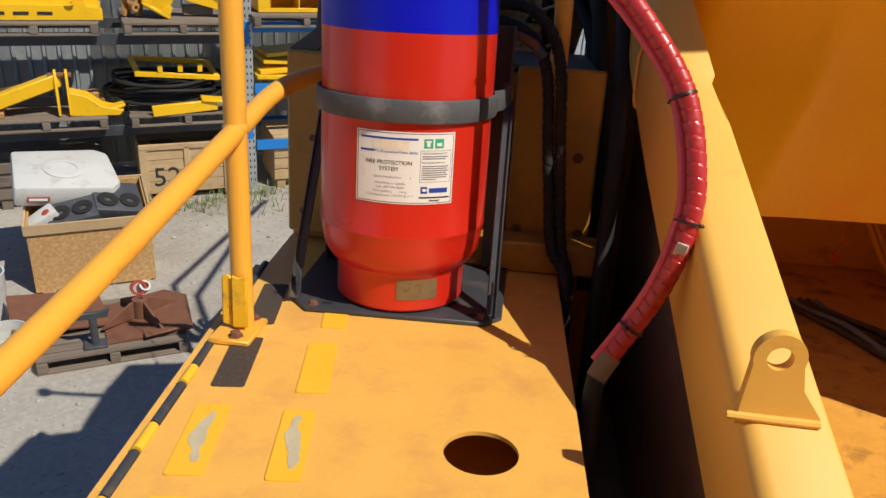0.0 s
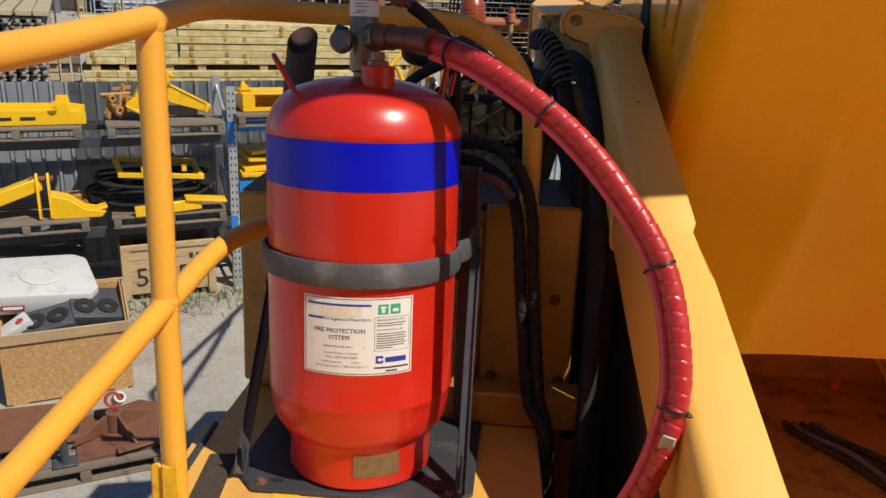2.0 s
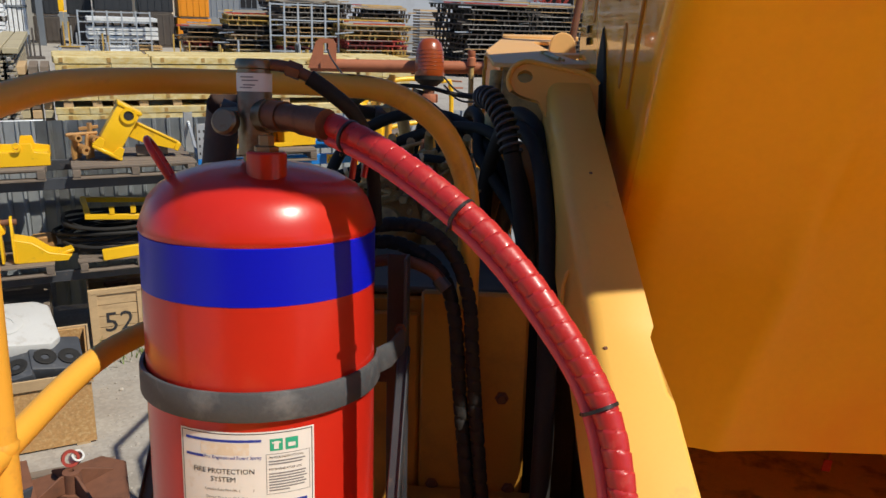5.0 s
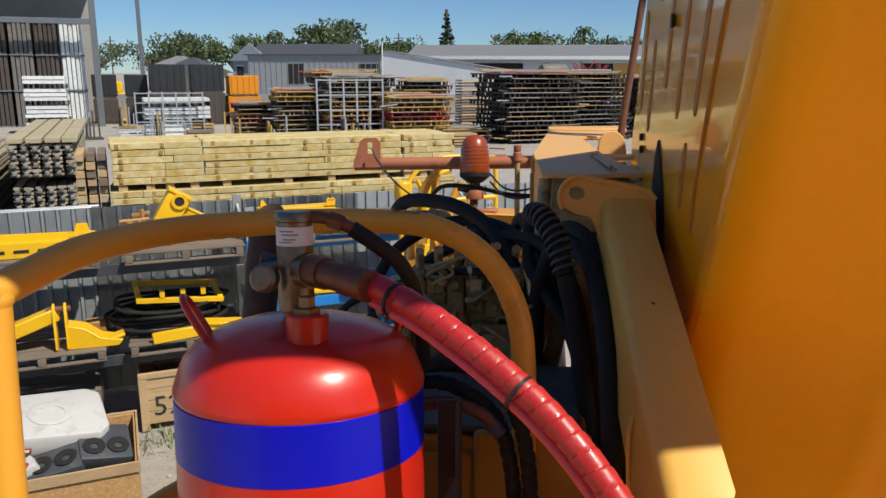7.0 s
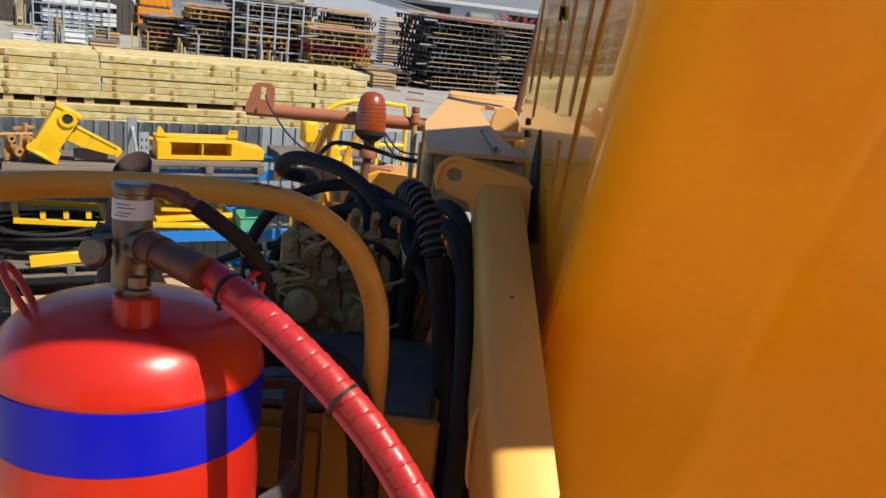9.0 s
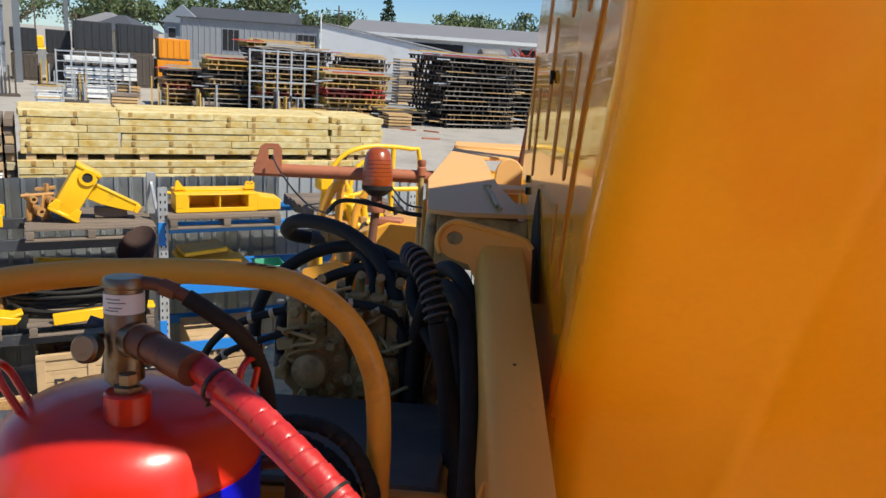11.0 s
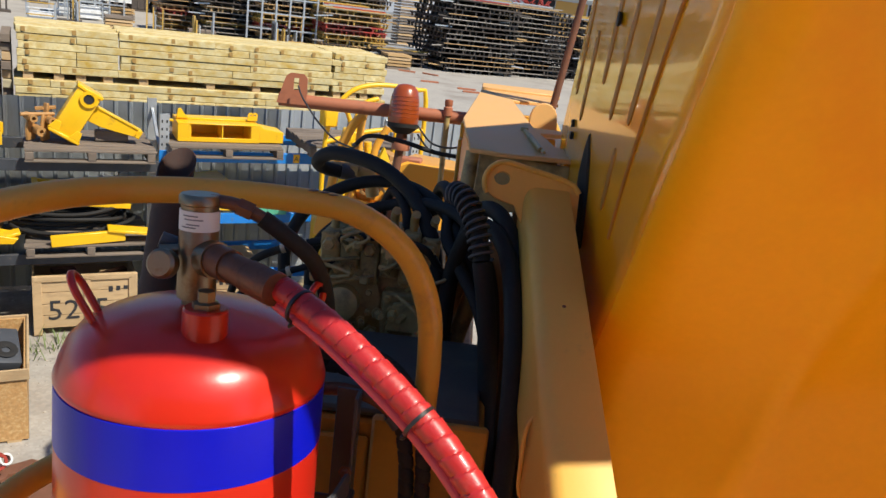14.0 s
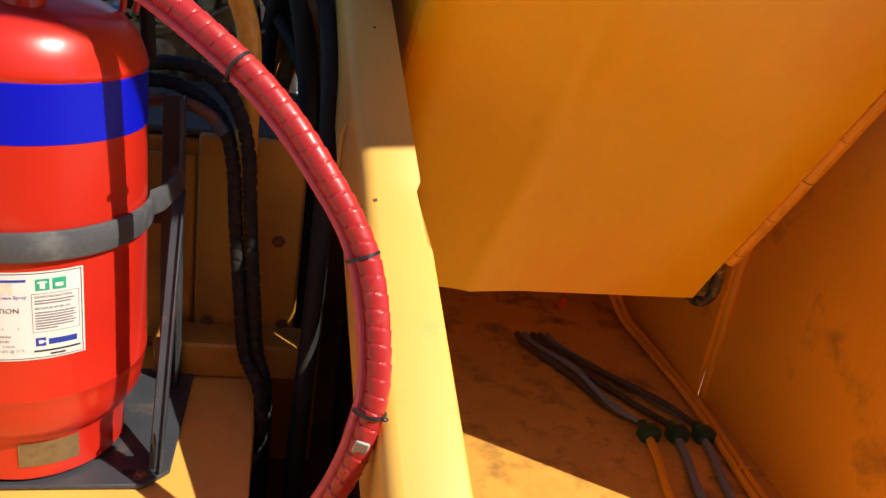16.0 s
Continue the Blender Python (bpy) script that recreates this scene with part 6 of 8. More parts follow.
def fence():
    t = in_yard("sheet_fence", (0, 1.25, 0), "grey ribbed sheet-steel fence behind the racking", "fence")
    W = 0.76
    me = None
    for k in range(-8, 9):
        if me is None:
            bm = bmesh.new()
            prof, x = [], 0.0
            while x < W - 0.01:
                for dx, dy in ((0, 0), (0.100, 0), (0.112, 0.026), (0.140, 0.026), (0.152, 0)):
                    prof.append((x + dx, -dy))
                x += 0.152 + 0.0001
            lo = [bm.verts.new((a, b, 0)) for a, b in prof]
            hi = [bm.verts.new((a, b, 2.13)) for a, b in prof]
            for i in range(len(prof) - 1):
                bm.faces.new((lo[i], lo[i + 1], hi[i + 1], hi[i]))
            bmesh.ops.solidify(bm, geom=bm.faces[:], thickness=0.002)
            ob = part("sheet", bm, fence_grey, t, origin=True)
            me = ob.data
            ob.matrix_basis = Matrix.Translation((k * W, 0, 0.02))
        else:
            share("sheet", me, t, Matrix.Translation((k * W, 0, 0.02)))
    for w in (0.4, 1.2, 2.0):
        part("rail", span((-6.1, 1.27, w), (6.8, 1.32, w + 0.06), bevel=0.003), galvanised, t)


fence()


def yellow_wedge():
    """A boom end leaning on its foot, with a pin bracket at one side and a tapering arm lying against it."""
    t = in_yard("boom_end", (-0.65, 0.3, 1.93), "new yellow boom end leaning beside its tapered arm on a pallet", "machine part")
    m = pose(-0.915, 0.15, 1.975, 0, 30.5, 0)

    def put(name, bm, mat, label=""):
        bm.transform(m)
        part(name, bm, mat, t, label)

    put("boom", box((0.225, 0.20, 0.50), (0, 0, 0.26), bevel=0.012, seg=2), part_yellow)
    put("head_plate", box((0.250, 0.225, 0.035), (0, 0, 0.515), bevel=0.008), part_yellow)
    put("head_ring", lathe([(0.048, -0.01), (0.078, -0.01), (0.078, 0.01), (0.048, 0.01)], 20, m=pose(0.02, -0.112, 0.45, 90, 0, 0), close=True), part_yellow)
    put("bore", lathe([(0, -0.004), (0.045, -0.004), (0.045, 0.004), (0, 0.004)], 18, m=pose(0.02, -0.107, 0.45, 90, 0, 0)), doorway_dark, "dark bored hole")
    put("foot_plate", box((0.30, 0.25, 0.035), (0.01, 0, 0.035), bevel=0.008), part_yellow)
    for x in (-0.10, 0.10):
        put("foot_web", prism([(-0.05, 0), (0.05, 0), (0.03, 0.09), (-0.02, 0.09)], 0.018, pose(x, -0.105, 0.05, 90, 0, 0)), part_yellow)
    part("arm_web", prism([(-0.72, 2.155), (-0.62, 2.275), (-0.225, 2.058), (-0.235, 1.985), (-0.42, 2.035), (-0.56, 2.075)], 0.04, pose(0, 0.17, 0, 90, 0, 0), bevel=0.004), part_yellow, t)
    part("arm_flange", bar((-0.63, 0.18, 2.288), (-0.20, 0.18, 2.052), 0.12, 0.016), part_yellow, t)
    part("arm_end", box((0.05, 0.14, 0.085), (-0.225, 0.18, 2.020), (0, 28, 0), bevel=0.006), part_yellow, t)
    part("arm_rest", box((0.30, 0.10, 0.10), (-0.46, 0.26, 1.975), bevel=0.005), pallet_wood, t, "timber block under the arm")
    for u, w, r in ((-1.10, 2.02, 0.045), (-1.16, 2.14, 0.035), (-1.00, 2.12, 0.04)):
        part("pin_boss", lathe([(0.018, -0.09), (r, -0.09), (r, 0.09), (0.018, 0.09)], 18, m=pose(u, 0.18, w, 90, 0, 20), close=True), part_rust, t, "rust-brown pin boss")
    for u in (-1.17, -1.05):
        part("pin_plate", prism([(-0.06, 0), (0.06, 0), (0.065, 0.10), (0.02, 0.25), (-0.03, 0.24), (-0.065, 0.12)], 0.022, pose(u, 0.20, 1.925, 90, 0, 55)), part_rust, t)
    part("cross_pin", tube([(-1.24, 0.14, 2.17), (-0.96, 0.22, 2.17)], 0.018, 12, smooth=False), part_rust, t)
    part("link_bar", bar((-1.04, 0.26, 1.94), (-1.02, 0.28, 2.26), 0.045, 0.03), part_rust, t)
    part("link_bar", bar((-1.12, 0.30, 2.20), (-0.94, 0.30, 2.22), 0.05, 0.03), part_rust, t)


def yellow_frame():
    t = in_yard("yellow_subframe", (-1.94, 0.3, 1.93), "flat yellow steel subframe with slots on a pallet", "machine part")
    outer = [(-0.62, 0), (0.55, 0), (0.55, 0.11), (0.42, 0.13), (0.40, 0.21), (0.30, 0.21), (0.28, 0.13), (-0.5, 0.15), (-0.62, 0.12)]
    for v in (-0.02, 0.45):
        part("side_plate", prism(outer, 0.025, pose(-1.94, v, 1.92, 90, 0, 0)), part_yellow, t)
    part("cross_plate", box((1.10, 0.46, 0.02), (-1.96, 0.20, 1.98), bevel=0.004), part_yellow, t)
    for u in (-2.29, -2.09, -1.89):
        part("slot", box((0.13, 0.004, 0.03), (u, -0.048, 1.985), bevel=0.001), doorway_dark, t, "dark slot", smooth=False)
    part("boss", lathe([(0.02, -0.03), (0.04, -0.03), (0.04, 0.03), (0.02, 0.03)], 16, m=pose(-1.66, -0.05, 2.10, 90, 0, 0), close=True), part_yellow, t)


def hose_reel():
    """A frame with coiled black hoses lying on it."""
    t = in_yard("coiled_hose_frame", (-0.75, 0.32, 0.985), "yellow frame with coiled black hoses lying on a pallet", "machine part")
    for k in range(9):
        r, w = 0.44 + 0.035 * (k % 3), 1.02 + 0.032 * k
        pts = [(-0.84 + (r + 0.05 * math.sin(3 * a + k)) * math.cos(a) * 1.1, 0.36 + r * 0.8 * math.sin(a), w + 0.025 * math.sin(2 * a + k)) for a in [2 * math.pi * i / 14 for i in range(14)]]
        part("hose_coil", tube(pts + [pts[0]], 0.019, 8, step=0.05), rubber_black, t, "coil of black rubber hose")
    for a, b in (((-1.15, 0.10, 1.36), (-0.30, 0.08, 1.30)), ((-1.15, 0.66, 1.40), (-0.30, 0.66, 1.34)), ((-1.12, 0.10, 1.37), (-1.15, 0.66, 1.41)), ((-0.33, 0.08, 1.31), (-0.36, 0.66, 1.35)),
                 ((-1.12, 0.12, 0.99), (-1.12, 0.12, 1.50)), ((-0.34, 0.10, 0.99), (-0.34, 0.10, 1.42)), ((-1.12, 0.62, 0.99), (-1.12, 0.62, 1.46))):
        part("frame_bar", bar(a, b, 0.05, 0.05), part_yellow, t)
    part("front_plate", box((0.66, 0.05, 0.11), (-0.70, -0.14, 1.045), (0, -3, 4), bevel=0.006), part_yellow, t)
    part("front_plate", box((0.42, 0.18, 0.03), (-0.32, -0.08, 1.10), (0, 6, 0), bevel=0.006), part_yellow, t)
    for u in (-0.9, -0.7, -0.5):
        part("lug", box((0.05, 0.03, 0.08), (u, 0.08, 1.41), bevel=0.004), part_yellow, t)


def yellow_hitch():
    """A drawbar sloping up to a pin bracket, with a folded foot plate."""
    t = in_yard("hitch_part", (-1.9, 0.2, 0.985), "yellow welded drawbar with a pin bracket on a pallet", "machine part")
    part("drawbar", bar((-2.62, 0.05, 1.06), (-1.86, 0.05, 1.34), 0.16, 0.13, bevel=0.01), part_yellow, t)
    part("drawbar", bar((-2.62, 0.42, 1.05), (-1.90, 0.30, 1.24), 0.12, 0.12, bevel=0.01), part_yellow, t)
    for u in (-1.90, -1.80):
        part("bracket_cheek", prism([(-0.02, 0.0), (0.16, 0.0), (0.14, 0.30), (0.09, 0.44), (0.03, 0.42), (0.0, 0.30)], 0.025, Matrix.Translation((u, -0.06, 1.0)) @ Matrix(((0, 0, 1, 0), (1, 0, 0, 0), (0, 1, 0, 0), (0, 0, 0, 1)))), part_yellow, t)
    part("pin", tube([(-1.95, 0.02, 1.38), (-1.74, 0.02, 1.38)], 0.03, 14, smooth=False), rust_steel, t)
    part("foot_plate", prism([(0, 0), (0.46, 0.0), (0.50, 0.05), (0.30, 0.09), (0.16, 0.20), (0.0, 0.24)], 0.22, pose(-1.78, 0.16, 0.985, 90, 0, -4)), part_yellow, t)
    part("foot_tab", box((0.16, 0.14, 0.03), (-1.36, 0.0, 1.06), (0, -14, 6), bevel=0.006), part_yellow, t)
    part("block", box((0.22, 0.18, 0.14), (-1.55, 0.40, 1.055), (0, -6, -8), bevel=0.015), part_rust, t)
    part("rest", box((0.14, 0.6, 0.06), (-2.45, 0.25, 1.015), bevel=0.006), part_rust, t)


def yellow_trough():
    """A welded bracket: a box with a divided open front, lifting ears and a block at one end."""
    t = in_yard("yellow_bracket", (0.56, 0.25, 1.985), "new yellow steel bracket with a divided open pocket on a pallet", "machine part")
    z, h = 1.987, 0.205
    part("back_plate", span((0.13, 0.37, z), (0.95, 0.39, z + h), bevel=0.004), part_yellow, t)
    part("bottom_plate", span((0.13, 0.05, z), (0.95, 0.37, z + 0.02), bevel=0.004), part_yellow, t)
    part("top_plate", span((0.13, 0.22, z + h - 0.018), (0.95, 0.37, z + h), bevel=0.004), part_yellow, t)
    part("front_lip", span((0.13, 0.033, z), (0.95, 0.049, z + 0.045), bevel=0.003), part_yellow, t)
    part("front_lip", span((0.13, 0.033, z + h - 0.03), (0.95, 0.30, z + h - 0.019), bevel=0.003), part_yellow, t)
    for u, w in ((0.13, 0.02), (0.245, 0.018), (0.565, 0.014), (0.855, 0.02), (0.93, 0.02)):
        part("rib", span((u, 0.05, z + 0.02), (u + w, 0.37, z + h - 0.031), bevel=0.002), part_yellow, t)
    part("cheek", span((0.13, 0.034, z + 0.046), (0.25, 0.048, z + h - 0.031), bevel=0.002), part_yellow, t)
    part("cheek", span((0.86, 0.034, z + 0.046), (0.95, 0.048, z + h - 0.031), bevel=0.002), part_yellow, t)
    part("side_block", prism([(0, 0), (0.26, 0), (0.26, 0.115), (0.05, 0.15), (0, h - 0.02)], 0.28, pose(0.952, 0.34, z, 90, 0, 0), bevel=0.006), part_yellow, t)
    part("ear", prism([(-0.05, 0), (0.07, 0), (0.03, 0.04), (-0.01, 0.10), (-0.035, 0.09)], 0.02, pose(0.19, 0.22, z + h, 90, 0, 0)), part_yellow, t)
    for du in (-0.022, 0.022):
        part("eye", lathe([(0.012, -0.010), (0.030, -0.010), (0.030, 0.010), (0.012, 0.010)], 18, m=pose(0.91 + du, 0.20, z + h + 0.055, 90, 0, 0), close=True), part_yellow, t)
    part("ear", prism([(-0.06, 0), (0.05, 0), (0.045, 0.05), (-0.05, 0.05)], 0.018, pose(0.91, 0.21, z + h, 90, 0, 0)), part_yellow, t)
    for du in (0.0, 0.045):
        part("hook", prism([(0, 0), (0.10, 0), (0.09, 0.14), (0.05, 0.20), (0.0, 0.21), (0.01, 0.08)], 0.016, pose(-0.02 + du, 0.26, z, 90, 0, 70)), part_yellow, t)
    part("end_tab", box((0.10, 0.06, 0.02), (0.06, 0.20, z + h - 0.02), (0, 12, 0), bevel=0.003), part_yellow, t)


def lower_shelf_parts():
    t = in_yard("yellow_cover_plates", (0.5, 0.4, 1.3), "stack of yellow cover plates on the lower shelf", "machine part")
    for i, (u0, u1, w, tilt) in enumerate(((0.09, 0.93, 1.285, 2), (0.12, 0.90, 1.36, -2), (0.16, 0.80, 1.44, 3), (0.20, 0.66, 1.53, -4))):
        part("cover_plate", box((u1 - u0, 0.60 - 0.08 * i, 0.05), ((u0 + u1) / 2, 0.32, w), (0, tilt, 2 * i), bevel=0.008), part_yellow, t)
    t = in_yard("plastic_tub", (1.25, 0.15, 1.28), "open green plastic tub on the lower shelf", "tub")
    u0, u1, v0, v1, z = 0.95, 1.25, -0.10, 0.22, 1.245
    for a, b in (((u0, v0, z), (u1, v0 + 0.012, z + 0.16)), ((u0, v1 - 0.012, z), (u1, v1, z + 0.16)), ((u0, v0 + 0.012, z), (u0 + 0.012, v1 - 0.012, z + 0.16)), ((u1 - 0.012, v0 + 0.012, z), (u1, v1 - 0.012, z + 0.16))):
        part("side", span(a, b, bevel=0.003), green_plastic, t)
    part("base", span((u0 + 0.01, v0 + 0.01, z), (u1 - 0.01, v1 - 0.01, z + 0.01), bevel=0), green_plastic, t)
    part("rim", join(span((u0 - 0.012, v0 - 0.014, z + 0.15), (u1 + 0.012, v0 - 0.001, z + 0.165), bevel=0.003), span((u0 - 0.012, v1 + 0.001, z + 0.15), (u1 + 0.012, v1 + 0.014, z + 0.165), bevel=0.003)), green_plastic, t)
    for k in range(3):
        part("rib", span((u0 + 0.09 + 0.09 * k, v0 - 0.006, z + 0.02), (u0 + 0.105 + 0.09 * k, v0 - 0.001, z + 0.145), bevel=0.001), green_plastic, t)
    t = in_yard("rusty_blocks", (1.0, -0.3, 0.0), "rust-coloured steel blocks stacked on the ground", "steel block")
    for i, (u, v, w, s) in enumerate(((0.95, -0.35, 0.16, (0.5, 0.35, 0.32)), (1.0, -0.32, 0.40, (0.42, 0.3, 0.16)), (1.35, -0.25, 0.10, (0.3, 0.4, 0.2)))):
        part("block", box(s, (u, v, w), (0, 0, 9 * i), bevel=0.012), red_oxide if i != 2 else rust_steel, t)


for u, w, nm in ((-0.66, 1.795, "a"), (-2.00, 1.795, "b"), (-0.68, 0.865, "c"), (-2.02, 0.865, "d"), (0.60, 1.862, "e"), (2.0, 1.905, "f")):
    pallet(u, 0.30, w)
yellow_wedge()
yellow_frame()
hose_reel()
yellow_hitch()
yellow_trough()
lower_shelf_parts()


def osb_box():
    t = in_yard("strand_board_crate", (-1.76, -1.4, 0.0), "open strand-board crate with a pale timber rim", "crate")
    u0, u1, v0, v1, h = -2.20, -1.25, -1.93, -0.95, 0.62
    part("front_board", span((u0, v0, 0.02), (u1, v0 + 0.018, h), bevel=0.002), osb, t)
    part("back_board", span((u0, v1 - 0.018, 0.02), (u1, v1, h), bevel=0.002), osb, t)
    part("side_board", span((u0, v0 + 0.018, 0.02), (u0 + 0.018, v1 - 0.018, h), bevel=0.002), osb, t)
    part("side_board", span((u1 - 0.018, v0 + 0.018, 0.02), (u1, v1 - 0.018, h), bevel=0.002), osb, t)
    part("bottom_board", span((u0 + 0.02, v0 + 0.02, 0.02), (u1 - 0.02, v1 - 0.02, 0.06), bevel=0), osb, t)
    for a, b in (((u0 - 0.02, v0 - 0.02, h - 0.07), (u1 + 0.02, v0 - 0.002, h + 0.02)), ((u0 - 0.02, v1 + 0.002, h - 0.07), (u1 + 0.02, v1 + 0.02, h + 0.02)), ((u1 + 0.002, v0, h - 0.07), (u1 + 0.02, v1, h + 0.02)), ((u0 - 0.02, v0, h - 0.07), (u0 - 0.002, v1, h + 0.02))):
        part("rim_batten", span(a, b, bevel=0.003), crate_wood, t, "pale timber batten")
    for u in (u0 + 0.1, u1 - 0.1):
        part("skid", span((u - 0.05, v0, 0.0), (u + 0.05, v1, 0.02), bevel=0), crate_wood, t)
    # white cooling unit cover
    t = in_yard("cooling_unit_cover", (-1.9, -1.2, 0.45), "white moulded air-conditioner cover leaning in the crate", "plastic cover")
    m = pose(-1.90, -1.28, 0.70, 12, 6, 8)
    b = prism([(-0.42, -0.30), (0.34, -0.34), (0.42, -0.24), (0.40, 0.26), (0.30, 0.34), (-0.38, 0.32)], 0.19, None, bevel=0.03, seg=2)
    b.transform(m)
    part("shell", b, white_plastic, t)
    b = lathe([(0.10, 0.190), (0.16, 0.1905), (0.17, 0.196), (0.16, 0.202), (0.10, 0.198)], 28, close=True)
    b.transform(m)
    part("fan_ring", b, white_plastic, t)
    b = box((0.17, 0.004, 0.05), (-0.24, -0.325, 0.085), (0, 0, -3), bevel=0.002)
    b.transform(m)
    part("badge", b, form_red, t, "red and white maker's badge")
    b = box((0.14, 0.003, 0.022), (-0.24, -0.3285, 0.085), (0, 0, -3), bevel=0)
    b.transform(m)
    part("badge_bar", b, label_white, t)
    t = in_yard("fan_shroud", (-1.5, -1.5, 0.4), "dark grey plastic fan shrouds piled in the crate", "fan shroud", "fan shrouds in the crate")
    for i, (u, v, w, rx, ry) in enumerate(((-1.84, -1.66, 0.60, 18, -10), (-1.50, -1.58, 0.63, 22, 12))):
        m = pose(u, v, w, rx, ry, 10 * i)
        b = box((0.40, 0.38, 0.16), bevel=0.02, seg=2)
        b.transform(m)
        part("housing", b, dark_plastic, t)
        for s in (-1, 1):
            b = lathe([(0.03, 0.08), (0.075, 0.082), (0.085, 0.095), (0.07, 0.10), (0.03, 0.09)], 20, (0.09 * s, -0.06, 0), close=True)
            b.transform(m)
            part("fan_ring", b, rubber_black, t)
    t = in_yard("white_filter_case", (-2.15, -1.72, 0.4), "white plastic case with a red button in the crate", "plastic case")
    m = pose(-2.08, -1.74, 0.60, 10, -30, 12)
    b = box((0.26, 0.16, 0.10), bevel=0.02, seg=2)
    b.transform(m)
    part("case", b, white_plastic, t)
    b = lathe([(0, 0.056), (0.03, 0.055), (0.034, 0.05)], 18, (0.06, -0.02, 0))
    b.transform(m)
    part("button", b, form_red, t, "red round button")


osb_box()


def plate_pallet():
    pallet(-1.65, -2.78, 0.0, 1.04, 0.80)
    du, dv = -0.05, -0.33
    first = set(bpy.data.objects)
    t = in_yard("rusty_base_casting", (-1.6, -2.45, 0.12), "rusty steel base castings with webs lying on the pallet", "steel casting")
    part("slab", prism([(-0.25, -0.26), (0.36, -0.30), (0.42, 0.16), (0.28, 0.32), (-0.22, 0.28)], 0.035, pose(-1.42, -2.48, 0.121, 2, -4, 6)), rust_steel, t)
    for a in (25, 115, 205, 295):
        part("web", prism([(0.03, 0.0), (0.32, 0.0), (0.30, 0.03), (0.08, 0.14), (0.03, 0.14)], 0.02, Matrix.Translation((-1.38, -2.46, 0.155)) @ pose(0, 0, 0, 0, 0, a) @ pose(0, 0.01, 0, 90, 0, 0)), rust_steel, t)
    part("hub", lathe([(0.02, 0), (0.065, 0), (0.06, 0.15), (0.02, 0.155)], 20, (-1.38, -2.46, 0.155), close=True), rust_steel, t)
    part("strap_plate", box((0.34, 0.07, 0.02), (-1.22, -2.74, 0.165), (0, 0, 12), bevel=0.008), rust_steel, t)
    t = in_yard("leaning_plate", (-1.95, -2.35, 0.12), "dark rusty steel plate lying across the pallet corner", "steel plate")
    part("plate", prism([(-0.36, -0.24), (0.30, -0.28), (0.34, 0.22), (-0.30, 0.28)], 0.02, pose(-1.96, -2.30, 0.20, 6, 8, 14)), rust_steel, t)
    t = in_yard("jack_stand", (-1.72, -2.72, 0.12), "grey steel screw stand on the pallet", "stand")
    part("stem", tube([(-1.72, -2.74, 0.12), (-1.72, -2.74, 0.36)], 0.028, 12, smooth=False), dark_plastic, t)
    part("foot", box((0.16, 0.12, 0.02), (-1.72, -2.74, 0.13), bevel=0.004), dark_plastic, t)
    part("fork", prism([(-0.10, 0.0), (0.10, 0.0), (0.12, 0.07), (0.06, 0.05), (-0.06, 0.05), (-0.12, 0.07)], 0.03, pose(-1.72, -2.725, 0.35, 90, 0, 0)), dark_plastic, t)
    t = in_yard("red_coupling", (-1.36, -2.25, 0.15), "small red and grey pipe coupling", "coupling")
    part("ring", lathe([(0.04, -0.02), (0.06, -0.02), (0.06, 0.02), (0.04, 0.02)], 18, m=pose(-1.38, -2.38, 0.36, 70, 0, 10), close=True), form_red, t)
    part("sleeve", lathe([(0.03, -0.04), (0.045, -0.04), (0.045, 0.03), (0.03, 0.03)], 18, m=pose(-1.34, -2.36, 0.35, 40, 20, 10), close=True), white_plastic, t)
    # the castings lie together on the pallet
    for ob in set(bpy.data.objects) - first:
        if ob.parent is None:
            ob.matrix_basis = ob.matrix_basis @ Matrix.Translation((du, dv, 0))
    t = in_yard("white_bucket", (-2.35, -3.05, 0.0), "white plastic bucket standing on the gravel", "bucket")
    part("wall", lathe([(0.115, 0.0), (0.145, 0.30), (0.152, 0.302), (0.152, 0.32), (0.14, 0.322), (0.11, 0.01), (0, 0.01)], 28, (-2.33, -3.02, 0)), white_plastic, t)
    t = in_yard("white_bucket", (-2.5, -2.5, 0.0), "tall white plastic tub beside the crate", "bucket")
    part("wall", lathe([(0.14, 0.0), (0.165, 0.42), (0.17, 0.44), (0.155, 0.44), (0.13, 0.01), (0, 0.01)], 28, (-2.52, -2.30, 0)), white_plastic, t)


plate_pallet()


